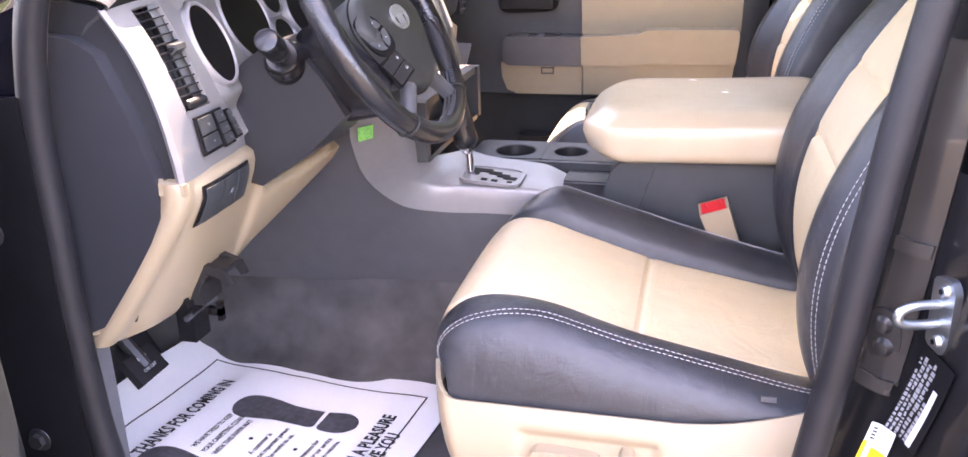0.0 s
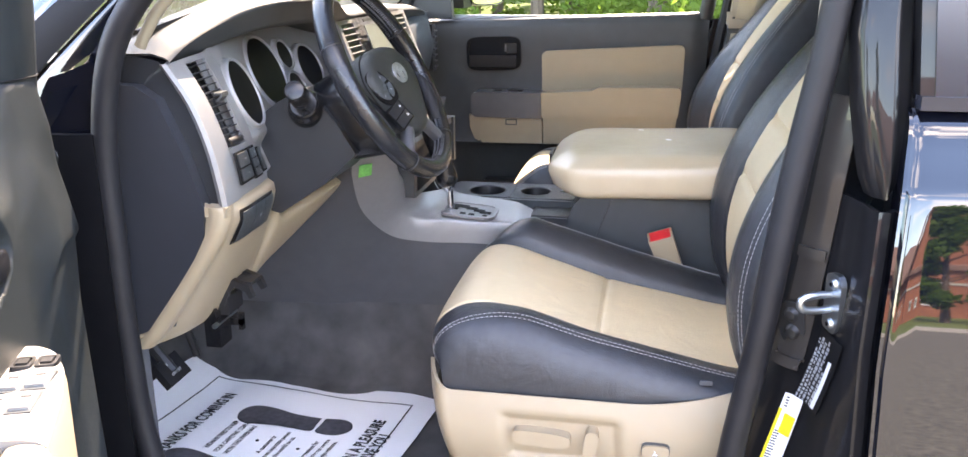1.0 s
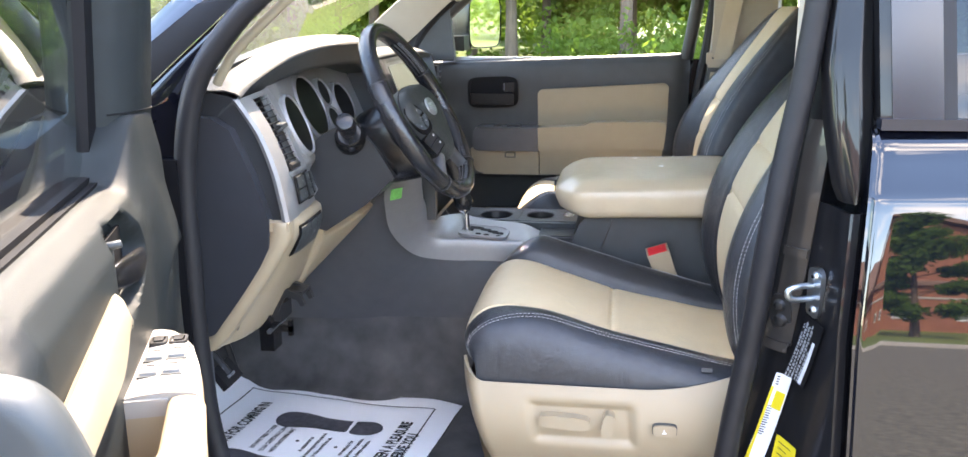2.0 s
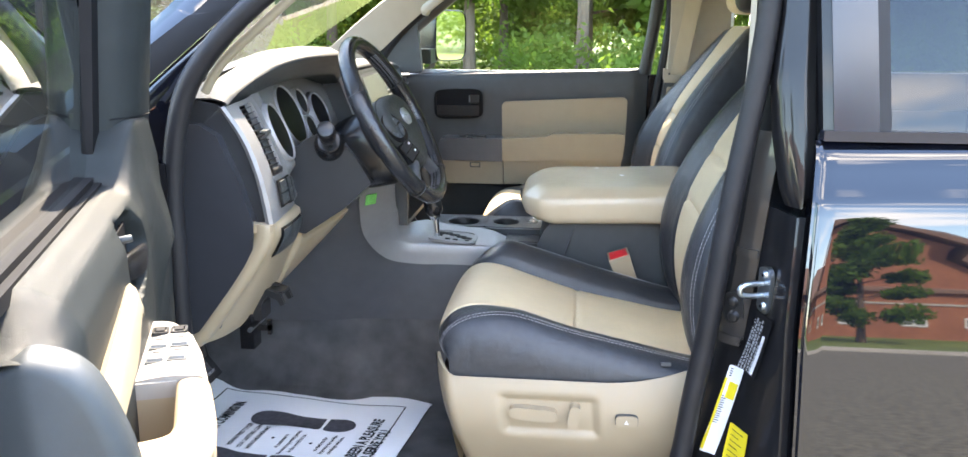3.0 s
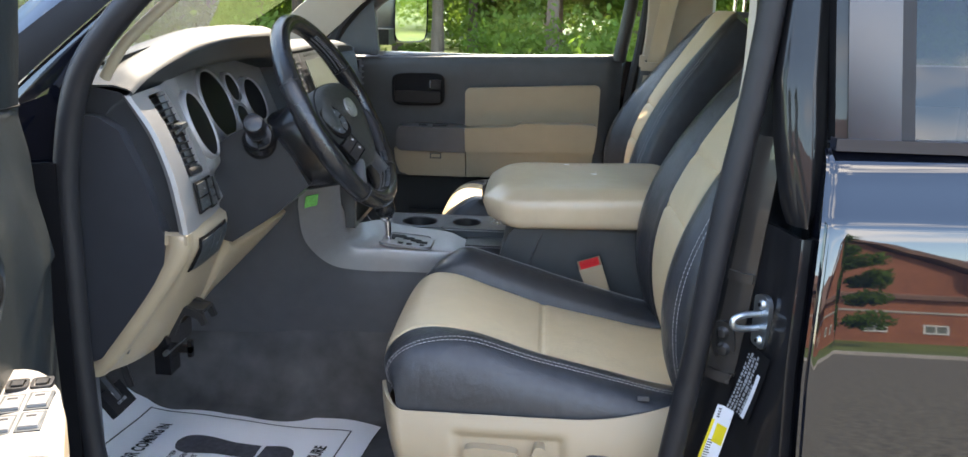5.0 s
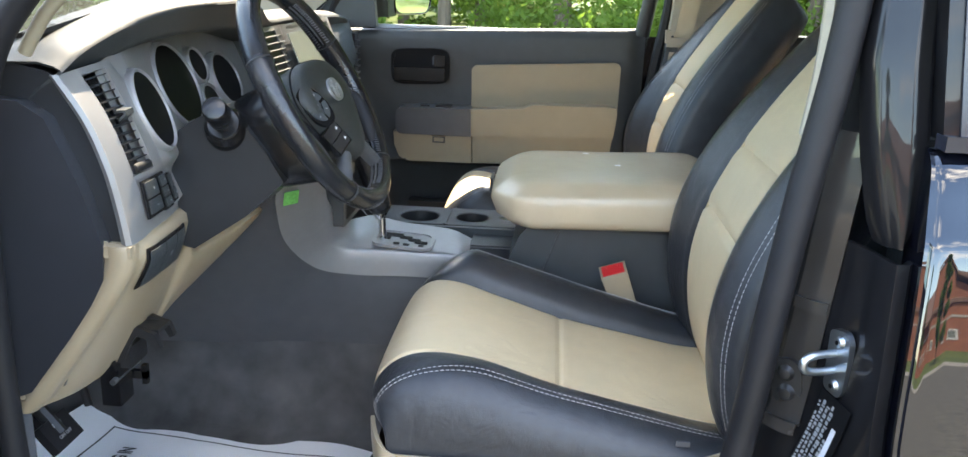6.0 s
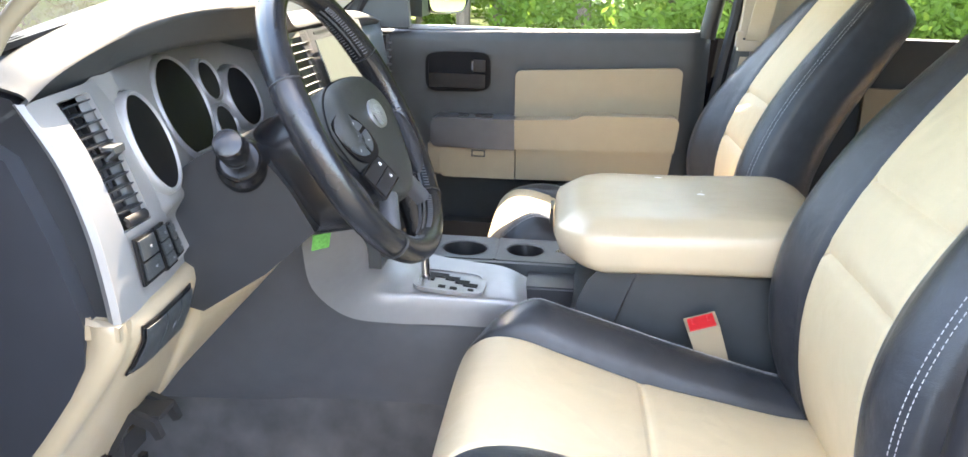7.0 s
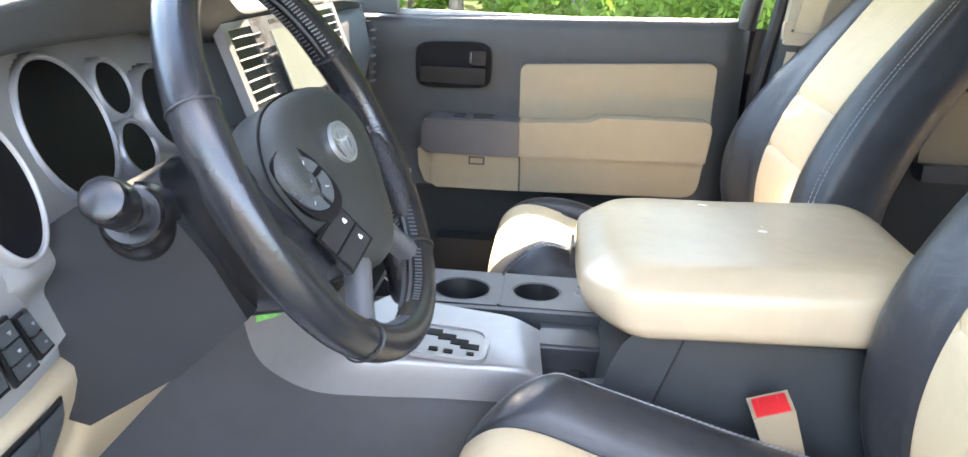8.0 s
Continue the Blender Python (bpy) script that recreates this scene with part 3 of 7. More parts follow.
rows = [[(x - 0.020, y + 0.022, z), (x - 0.027, y + 0.032, z), (x - 0.024, y + 0.05, z), (x + 0.02, y + 0.085, z), (x + 0.10, y + 0.095, z), (x + 0.17, y + 0.08, z)] for x, y, z in bt if z > 1.30]
part("pillar_b_upper_trim", surface(rows, 0.012), TRIM_BEIGE, body, "pale beige upper trim of the B pillar")
rows = [[(x + 0.002, y + 0.008, z), (x - 0.002, y + 0.045, z), (x + 0.02, y + 0.075, z), (x + 0.10, y + 0.085, z), (x + 0.17, y + 0.07, z)] for x, y, z in bt if z < 1.33]
part("pillar_b_lower_trim", surface(rows, 0.012), PLASTIC_DARK, body)


def jamb_point(z, c, out=0.0):
    """On the B pillar jamb: height and column, lifted outwards."""
    x = float(np.interp(z, bt[::-1, 2], bt[::-1, 0]))
    y = float(np.interp(z, bt[::-1, 2], bt[::-1, 1]))
    yo, xo = door_y(z) + 0.026, door_x(z)
    x2, x3, g = x + 0.034, xo - 0.020, yo - y + 0.036
    row = [(x - 0.002, y + 0.012), (x + 0.008, y - 0.012), (x + 0.02, y - 0.026), (x2, y - 0.034), (x2 + (x3 - x2) * 0.3, y - 0.036 + g * 0.16),
           (x2 + (x3 - x2) * 0.55, y - 0.036 + g * 0.5), (x2 + (x3 - x2) * 0.8, y - 0.036 + g * 0.88), (x3, yo)]
    k = min(int(c), 6)
    a, b = Vector((*row[k], z)), Vector((*row[k + 1], z))
    nrm = Vector((-(b - a).y, (b - a).x, 0)).normalized()
    if nrm.y > 0:
        nrm = -nrm
    return a.lerp(b, c - k) + nrm * out


def jamb_patch(z0, z1, c0, c1, shift, out, thick, nz=8, nc=6):
    """A piece lying on the jamb; its columns move by shift from bottom to top."""
    return surface([[jamb_point(z, c + shift * (z - z0) / max(1e-6, z1 - z0), out) for c in np.linspace(c0, c1, nc)] for z in np.linspace(z0, z1, nz)], thick)


# Face and ridges get the brown tone that stands for light on black paint.
part("jamb_face", jamb_patch(0.985, 1.34, 0.75, 3.1, 0, 0.002, 0.002, 20), JAMB_LIT, body, "flat face of the jamb, its lit look put into a brown-black tone", angle=60)
part("jamb_ridge", jamb_patch(1.128, 1.142, 0.9, 2.9, 0, 0.006, 0.005, 4), JAMB_LIT, body)
part("jamb_ridge", jamb_patch(0.975, 0.99, 0.8, 2.9, 0, 0.007, 0.006, 4), JAMB_LIT, body)
st_m = axes((0.953, 1.410, 1.087), (0.36, -0.93, 0), (0, 0, 1), (-0.93, -0.36, 0))
st = part("striker_plate", moved(prism(round_poly([(-0.017, -0.036), (0.010, -0.040), (0.017, -0.028), (0.017, 0.030), (0.008, 0.040), (-0.017, 0.036)], 0.008), -0.004, 0.004, "z", 0.0012), st_m), STEEL, body, "zinc-plated door striker bolted to the jamb")
part("striker_loop", moved(tube(spline([(-0.004, 0.010, 0.002), (-0.004, 0.0105, 0.020), (-0.004, 0.009, 0.036), (-0.004, 0.004, 0.044), (-0.004, -0.004, 0.044), (-0.004, -0.009, 0.036), (-0.004, -0.0105, 0.020), (-0.004, -0.010, 0.002)], 26), 0.0048, 12), st_m), STEEL, st)
for dz in (0.026, -0.027):
    part("screw", moved(rod((0.002, dz, 0.003), (0.002, dz, 0.009), 0.0075, 0.006, 14, 0.001), st_m), STEEL, st)
    part("screw_recess", moved(rod((0.002, dz, 0.0088), (0.002, dz, 0.0095), 0.003, n=6), st_m), MATT_BLACK, st)
cap_m = axes(jamb_point(1.035, 1.45, 0.002), (0.80, -0.6, 0.12), (-0.12, 0, 1))
part("latch_cap", moved(prism(ring_points(0, 0, 0.0185, 0.031, 28, 2.8), 0, 0.006, "z", 0.002), cap_m), PLASTIC_BLACK, body)
for dz, r in ((0.013, 0.0105), (-0.013, 0.0115)):
    part("cap_button", moved(rod((0, dz, 0.004), (0, dz, 0.012), r, r * 0.7, 18, 0.002), cap_m), PLASTIC_BLACK, body)
part("tyre_label", jamb_patch(0.775, 0.938, 1.85, 3.3, 0.55, 0.0035, 0.0008, 10), WHITE_LABEL, body, "white tyre pressure label with yellow fields")
part("yellow_field", jamb_patch(0.780, 0.915, 1.88, 2.14, 0.44, 0.0045, 0.0006), YELLOW, body, "yellow field of the tyre label")
part("yellow_field", jamb_patch(0.880, 0.910, 2.80, 3.6, 0.1, 0.0045, 0.0006), YELLOW, body, "yellow field of the tyre label")
for q in range(13):
    z = 0.832 + q * 0.0041
    part("print_line", jamb_patch(z, z + 0.0016, 2.32 + 0.016 * q, 2.75 + 0.12 * (q % 2) + 0.016 * q, 0, 0.0046, 0.0004, 2, 3), INK, body)
for q in range(4):
    z = 0.919 + q * 0.0042
    part("print_line", jamb_patch(z, z + 0.002, 2.62, 2.9 + 0.1 * (q % 2), 0, 0.0046, 0.0004, 2, 3), INK, body)
part("certification_label", jamb_patch(0.935, 1.045, 3.1, 4.72, 0.9, 0.0028, 0.0006, 12), MATT_BLACK, body, "black certification label with pale print")
ink = np.random.default_rng(31)
dashes = []
for row in range(5):
    z = 0.939
    while z < 1.030:
        run = ink.uniform(0.0018, 0.006)
        c = 3.2 + 0.235 * row + 0.9 * (z - 0.935) / 0.11
        if row < 4 or z < 0.99:
            dashes.append(jamb_patch(z, z + run, c, c + ink.uniform(0.10, 0.17), 0.9 * run / 0.11, 0.0036, 0.0004, 2, 2))
        z += run + ink.uniform(0.001, 0.0026)
part("label_print", merged(*dashes), PRINT_GREY, body, "grey print", kind="stuff")
part("print_bar", jamb_patch(0.938, 1.012, 4.30, 4.50, 0.60, 0.0036, 0.0004, 6, 2), WHITE_LABEL, body, "pale print")
part("warning_label", jamb_patch(0.775, 0.842, 3.75, 4.95, 0, 0.0035, 0.0008), YELLOW, body, "yellow warning label on the jamb")
for q in range(6):
    z = 0.785 + q * 0.0095
    part("print_line", jamb_patch(z, z + 0.0011, 3.95, 4.5 + 0.2 * (q % 2), 0, 0.0045, 0.0004, 2, 3), INK, body)


# roof and cabin shell
part("roof", loft([[(x, y, z) for y, z in [(1.45, 1.765), (1.47, 1.80), (1.56, 1.86), (1.9, 1.895), (2.255, 1.905), (2.61, 1.895), (2.95, 1.86), (3.04, 1.80), (3.06, 1.765), (3.02, 1.775), (2.9, 1.83), (2.255, 1.875), (1.6, 1.83), (1.49, 1.775)]]
                          for x in (0.42, 0.5, 1.2, 2.2, 3.25)]), PAINT, body)
part("headliner", loft([[(x, y, z) for y, z in [(1.50, 1.755), (1.62, 1.815), (2.255, 1.855), (2.89, 1.815), (3.01, 1.755), (2.89, 1.80), (2.255, 1.84), (1.62, 1.80)]] for x in (0.40, 0.46, 1.2, 2.2, 3.2)]), HEADLINER, body)
part("rear_panel", merged(box(3.2, 3.26, 1.42, 3.09, 0.5, 1.25), box(3.2, 3.26, 1.42, 1.55, 1.25, 1.80), box(3.2, 3.26, 2.96, 3.09, 1.25, 1.80)), PAINT, body)
part("rear_window", box(3.215, 3.22, 1.55, 2.96, 1.25, 1.80), TINTED, body).visible_shadow = False
# rear quarters on both sides, with windows
for s, f in ((1, lambda y: y), (-1, lambda y: 4.51 - y)):
    part("quarter_panel", merged(box(2.02, 3.22, min(f(1.36), f(1.46)), max(f(1.36), f(1.46)), 0.5, 1.33), box(2.0, 2.12, min(f(1.40), f(1.48)), max(f(1.40), f(1.48)), 1.33, 1.79),
                                 box(3.05, 3.22, min(f(1.40), f(1.48)), max(f(1.40), f(1.48)), 1.33, 1.79)), PAINT, body)
    part("quarter_window", box(2.12, 3.05, min(f(1.43), f(1.435)), max(f(1.43), f(1.435)), 1.33, 1.79), TINTED, body).visible_shadow = False
# passenger side pillars and lower side
pa_in = [(x, 4.51 - y, z) for x, y, z in ap_in]
pa_out = [(x, 4.51 - y, z) for x, y, z in ap_trim]
part("passenger_pillar_a", surface(pillar_skin(pa_in, pa_out), 0.03), PAINT, body)
tr_a = spline([(0.42, 3.0, 1.765), (0.24, 3.015, 1.655), (0.09, 3.02, 1.54), (-0.02, 3.02, 1.44), (-0.09, 3.02, 1.38)], 24)
tr_b = spline([(0.28, 2.94, 1.77), (0.06, 2.97, 1.64), (-0.09, 2.985, 1.53), (-0.21, 2.99, 1.428), (-0.28, 2.99, 1.37)], 24)
part("passenger_pillar_trim", surface(pillar_skin(tr_a, tr_b), 0.02), TRIM_BEIGE, body, "pale beige inner trim of the windshield pillar")
dr_a = spline([(0.42, 1.475, 1.765), (0.28, 1.468, 1.668), (0.125, 1.462, 1.542), (0.031, 1.462, 1.457), (0.004, 1.462, 1.418), (-0.010, 1.464, 1.395)], 24)
dr_b = spline([(0.42, 1.505, 1.748), (0.29, 1.496, 1.652), (0.135, 1.492, 1.528), (0.034, 1.49, 1.446), (0.0, 1.49, 1.406), (-0.014, 1.49, 1.385)], 24)
part("driver_pillar_trim", tube((dr_a * 0.4 + dr_b * 0.6), 0.0085, 10), TAN_TRIM, body, "pale beige inner trim of the windshield pillar")
part("grab_handle", tube(spline([(0.28, 2.985, 1.66), (0.265, 2.945, 1.66), (0.20, 2.935, 1.61), (0.13, 2.945, 1.555), (0.125, 2.985, 1.55)], 20), 0.013, 10, flat=1.3), TRIM_BEIGE, body)
pb = [(x + 0.03, 3.015 + 0.0 * y, z) for x, y, z in bt]
part("passenger_pillar_b_trim", surface([[(x - 0.05, 3.05, z), (x - 0.04, 2.99, z), (x + 0.05, 2.975, z), (x + 0.15, 2.985, z), (x + 0.17, 3.05, z)] for x, y, z in pb if z > 1.34], 0.012), TRIM_BEIGE, body, "pale beige pillar trim behind the seat belt")
part("passenger_pillar_b_lower", surface([[(x - 0.05, 3.05, z), (x - 0.04, 2.99, z), (x + 0.05, 2.975, z), (x + 0.15, 2.985, z), (x + 0.17, 3.05, z)] for x, y, z in pb if z < 1.36], 0.012), PLASTIC_DARK, body)
part("passenger_sill", box(-0.3, 2.0, 3.03, 3.15, 0.42, 0.61, 0.015), PAINT, body)
part("header", hexa([(0.27, 1.50, 1.772), (0.44, 1.50, 1.758), (0.44, 3.01, 1.758), (0.27, 3.01, 1.772), (0.29, 1.50, 1.80), (0.44, 1.50, 1.83), (0.44, 3.01, 1.83), (0.29, 3.01, 1.80)], 0.01), PAINT, body)


def ws(u, v):
    """Windshield: u across, v up."""
    y = 2.255 + (u - 0.5) * (1.62 - 0.16 * v)
    bow = 0.10 * (1 - (2 * u - 1) ** 2)
    return (-0.55 + 0.83 * v - bow, y, 1.285 + 0.515 * v)


part("windshield", surface([[ws(u, v) for u in np.linspace(0, 1, 13)] for v in np.linspace(0, 1, 9)]), CLEAR, body).visible_shadow = False
# Unseen strip added to close the header gap and keep sun off the hub.
part("sun_block_strip", surface([[*[Vector(ws(u, v)) + Vector((0.004, 0, -0.004)) for v in (0.93, 0.965, 1.0)], Vector((0.36, ws(u, 1.0)[1], 1.80))] for u in np.linspace(0, 1, 25)]), MATT_BLACK, body, "added black strip above the view, closing the header gap and blocking sun")
part("hood", surface([[(x, y, z - 0.06 * (abs(y - 2.255) / 0.85) ** 3) for y in np.linspace(1.38, 3.13, 13)] for x, z in ((-0.50, 1.27), (-0.7, 1.25), (-1.1, 1.21), (-1.6, 1.14), (-1.75, 1.05), (-1.8, 0.7))], 0.01), PAINT, body)
part("fender", surface([[(x, 1.36 - 0.05 * math.sin(math.pi * f), 0.5 + 0.72 * f) for f in np.linspace(0, 1, 8)] for x in np.linspace(-0.20, -1.75, 7)], 0.012), PAINT, body)
part("passenger_fender", surface([[(x, 3.15 + 0.05 * math.sin(math.pi * f), 0.5 + 0.72 * f) for f in np.linspace(0, 1, 8)] for x in np.linspace(-0.20, -1.75, 7)], 0.012), PAINT, body)
part("sun_visor", box(0.33, 0.50, 1.58, 1.98, 1.725, 1.745, 0.009, 3), HEADLINER, body)


def road_wheel(x, y, side):
    """A tyre on a five-spoke rim, standing on the asphalt."""
    def ring(r, h):
        return [(x + r * math.cos(a), y + side * h, 0.40 + r * math.sin(a)) for a in np.linspace(0, 2 * math.pi, 40, endpoint=False)]
    w = part("wheel", loft([ring(r, h) for r, h in ((0.06, 0.02), (0.08, 0.045), (0.11, 0.05), (0.24, 0.07), (0.255, 0.085), (0.26, 0.08), (0.25, 0.0), (0.25, -0.12))]), FASCIA, body, "silver alloy wheel")
    part("tyre", loft([ring(r, h) for r, h in ((0.255, 0.082), (0.29, 0.10), (0.35, 0.10), (0.38, 0.085), (0.388, 0.06), (0.388, -0.11), (0.37, -0.14), (0.26, -0.13))], cap=False), RUBBER, w, "black rubber tyre")


for wx in (-1.05, 2.35):
    road_wheel(wx, 1.47, -1)
    road_wheel(wx, 3.04, 1)

# carpet
cp = []
for x in np.linspace(-0.48, 1.1, 26):
    row = []
    for y, z in [(1.53, 0.60), (1.56, 0.586), (1.7, 0.585), (1.85, 0.585), (1.97, 0.588), (2.02, 0.605), (2.05, 0.65), (2.065, 0.72), (2.078, 0.775), (2.10, 0.80)]:
        zz = z + (max(0, -0.40 - x) * 0.75 if y < 2.05 else 0)
        row.append((x, y, zz + 0.002 * noise.noise((x * 9, y * 9, 0))))
    cp.append(row)
single("carpet", surface(cp, 0.004), CARPET, "charcoal carpet of the driver's footwell, faintly brushed", "carpet", "structure")
single("passenger_carpet", surface([[(x, 4.51 - y, z) for x, y, z in row] for row in cp], 0.004), CARPET, "charcoal carpet of the passenger footwell", "carpet", "structure")
single("rear_carpet", box(1.1, 3.2, 1.5, 3.0, 0.57, 0.60), CARPET, "charcoal carpet behind the front seats", "carpet", "structure")


# ---------------------------------------------------------------- seats
def along(k, prof):
    """Share of the cushion's length at a row, even where rows crowd."""
    d = np.r_[0, np.cumsum(np.linalg.norm(np.diff(prof, axis=0), axis=1))]
    return float(d[k] / d[-1])


def soft_step(t):
    t = min(1.0, max(0.0, t))
    return t * t * (3 - 2 * t)


def bolster(u, inner, v):
    """Height of the cushion's side wing: a full, rounded roll beside the pale centre."""
    t = min(1.0, max(0.0, (u - 0.553) / 0.447))
    if inner:
        return 0.060 * math.sin(math.pi * min(1.0, t * 0.80)) ** 0.65 * soft_step((v - 0.16) * 5.5) * (1 - 0.55 * max(0, (v - 0.55) / 0.45))
    return 0.030 * math.sin(math.pi * min(1.0, t * 0.80)) ** 0.75 * soft_step((v - 0.20) * 4.5) * (1 - 0.45 * max(0, (v - 0.62) / 0.38))


def front_wide(x):
    """How far the pale centre spreads towards the front of the cushion."""
    return 0.155 * max(0.0, 1 - (max(x, 0.376) - 0.376) / 0.16) ** 1.3


def center_half(z, outside, widen):
    """Half width of the backrest's pale centre; it widens towards the top on the door side."""
    return 0.135 + (widen * soft_step((z - 1.15) / 0.20) if outside else 0.0)


def seat(name, yc, dx, outer, label, lean=0.0, back=0.0, far_wing=0.032, widen=0.035):
    """A power seat. outer: -1 or 1, the side that faces its door."""
    s = rooted(name, (0.65 + dx, yc, 0.585), label, "car seat", "front seats")
    half = 0.262
    ins = 0.145
    prof = spline([(0.425, 0.855), (0.395, 0.875), (0.376, 0.905), (0.383, 0.938), (0.418, 0.966), (0.47, 0.968), (0.55, 0.945), (0.648, 0.915), (0.76, 0.893), (0.86, 0.875), (0.94, 0.872)], 50)
    extra = [(x, float(np.interp(x, prof[12:, 0], prof[12:, 1]))) for x in (0.640, 0.6435, 0.646, 0.648, 0.650, 0.6525, 0.656)]
    prof = np.array([*prof[:12], *sorted([*map(tuple, prof[12:]), *extra])])
    us = sorted({*np.sin(np.linspace(-1, 1, 41) * math.pi / 2), *[sg * (ins + d) / half for sg in (-1, 1) for d in (-0.012, -0.006, -0.003, 0, 0.003, 0.006, 0.012)]})
    zb = 0.848
    rows = []
    for k, (x, z) in enumerate(prof):
        v = along(k, prof)
        row = []
        for u in us:
            y = yc + half * (u + math.copysign(front_wide(x) * (1 if u * outer > 0 else 0.45) * math.sin(math.pi * abs(u)), u))
            a = abs(u) * half
            bump = bolster(abs(u), u * outer < 0, v)
            bump -= 0.006 * math.exp(-((a - ins) / 0.0035) ** 2)
            if a < ins:
                bump -= 0.0055 * math.exp(-((x - 0.648) / 0.005) ** 2) - 0.004 * math.cos(a / ins * math.pi / 2)
            fall = (1 - abs(u) ** 7) ** (1 / 3.2) if abs(u) < 1 else 0.0
            fx = max(0.0, 1 - v / 0.36)
            row.append((x + dx + 0.055 * fx * abs(u) ** 4, y, zb + (z + bump - zb) * fall + 0.03 * max(0, v - 0.72) * (1 - fall) * 3))
        rows.append(row)
    full = loft(rows, cap=False, closed=False)
    pick_parts(full, s, yc, lambda x, d, z: ins + half * front_wide(x - dx - 0.008) * (1 if d * outer > 0 else 0.45) * math.sin(math.pi * ins / half), "cushion")
    low = loft([[(x + dx, yc + half * f, zb) for x in (0.45, 0.95)] for f in (-0.98, 0.98)], cap=False, closed=False)
    part("cushion_underside", low, LEATHER_BLACK, s)

    # backrest
    front = spline([(0.925, 0.845), (0.897, 0.90), (0.880, 0.97), (0.877, 1.05), (0.893, 1.13), (0.930, 1.215), (0.978, 1.295), (1.036, 1.375), (1.085, 1.44), (1.112, 1.478), (1.13, 1.50)], 100)
    front[:, 0] -= lean * np.maximum(0, front[:, 1] - 1.0) - back
    tang = np.gradient(front, axis=0)
    tang /= np.linalg.norm(tang, axis=1)[:, None]
    fu = sorted({*np.sin(np.linspace(-1, 1, 35) * math.pi / 2), *np.linspace(-0.72, 0.72, 61)})
    rings = []
    for k, (x, z) in enumerate(front):
        v = k / (len(front) - 1)
        w = 0.255 + 0.02 * math.sin(min(1, v * 1.6) * math.pi) - 0.055 * max(0, v - 0.62) / 0.38 - 0.05 * max(0, v - 0.93) / 0.07
        T = 0.135 - 0.035 * v
        close = 1 - 0.75 * max(0, (v - 0.88) / 0.12) ** 2
        nx, nz = -tang[k][1], tang[k][0]
        ring = []
        seams = sum(math.exp(-((z - q) / 0.0055) ** 2) for q in (1.135, 1.235))
        for u in fu:
            edge_ = center_half(z, u * outer > 0, widen)
            e, g = edge_ / w, abs(u)
            u = math.copysign(g * e / 0.528 if g <= 0.528 else e + (g - 0.528) * (1 - e) / 0.472, u)
            wing = math.exp(-((abs(u) - 0.80) / 0.2) ** 2) * (0.032 + ((far_wing - 0.032) * (1 - soft_step((v - 0.30) / 0.40)) if u * outer > 0 else 0)) * math.sin(math.pi * min(1, max(0, v * 1.02)) ** 0.8)
            d = 0.012 + wing - 0.005 * math.exp(-((abs(u) * w - edge_) / 0.004) ** 2)
            if abs(u) * w < edge_:
                d -= 0.008 * seams
            d *= (1 - abs(u) ** 8) ** 0.3 if abs(u) < 1 else 0
            ring.append((x + dx + nx * d, yc + w * u, z + nz * d))
        for u in fu[-2:0:-1]:
            d = -T * close * ((1 - abs(u) ** 6) ** 0.35)
            ring.append((x + dx + nx * d, yc + w * u, z + nz * d))
        rings.append(ring)
    whole = loft(rings)
    pick_parts(whole, s, yc, lambda x, d, z: center_half(z, d * outer > 0, widen), "backrest", fx=True)

    # headrest
    hr = []
    for f in np.linspace(-1, 1, 15):
        c = (1 - abs(f) ** 4) ** 0.3 if abs(f) < 1 else 0.05
        hr.append([(1.155 + dx + back - lean * 0.6 + 0.062 * c * a + 0.12 * (b * 0.1), yc + 0.135 * f, 1.625 + 0.085 * c * b) for a, b in ring_points(0, 0, 1, 1, 24, 3)])
    h = loft(hr)
    pick_parts(h, s, yc, lambda x, d, z: 0.075, "headrest", fx=True)
    for dy in (-0.06, 0.06):
        part("headrest_post", rod((1.165 + dx + back - lean * 0.6, yc + dy, 1.46), (1.165 + dx + back - lean * 0.6, yc + dy, 1.56), 0.006, n=10), CHROME, s, "chrome headrest post")
    part("headrest_socket", box(1.12 + dx + back - lean * 0.5, 1.20 + dx + back - lean * 0.5, yc - 0.09, yc + 0.09, 1.492, 1.506, 0.006), PLASTIC_GREY, s)

    # base cover
    o = outer
    yo, yi = yc + o * (half - 0.004), yc - o * (half - 0.02)
    skin = []
    for x in np.linspace(0.385, 0.90, 90):
        t = (x - 0.385) / 0.515
        top = 0.884 - 0.024 * min(1, t / 0.07) + (0.0 if t < 0.6 else 0.055 * ((t - 0.6) / 0.4) ** 2)
        bot = 0.66
        col = []
        for f in np.linspace(0, 1, 44):
            z = top + (bot - top) * f
            curve = 0.018 * math.sin(math.pi * min(1, f * 1.2)) - 0.03 * f ** 2
            rx_, rz_ = min(1, max(0, min(x - 0.497, 0.697 - x) / 0.018)), min(1, max(0, min(z - 0.750, 0.838 - z) / 0.016))
            rec = 0.011 * rx_ * rx_ * (3 - 2 * rx_) * rz_ * rz_ * (3 - 2 * rz_)
            front_in = 0.06 * max(0, 1 - t / 0.06) ** 2
            col.append((x + dx + 0.05 * f ** 1.5 * (1 - t), yo + o * (curve + 0.008 - rec - front_in), z))
        skin.append(col)
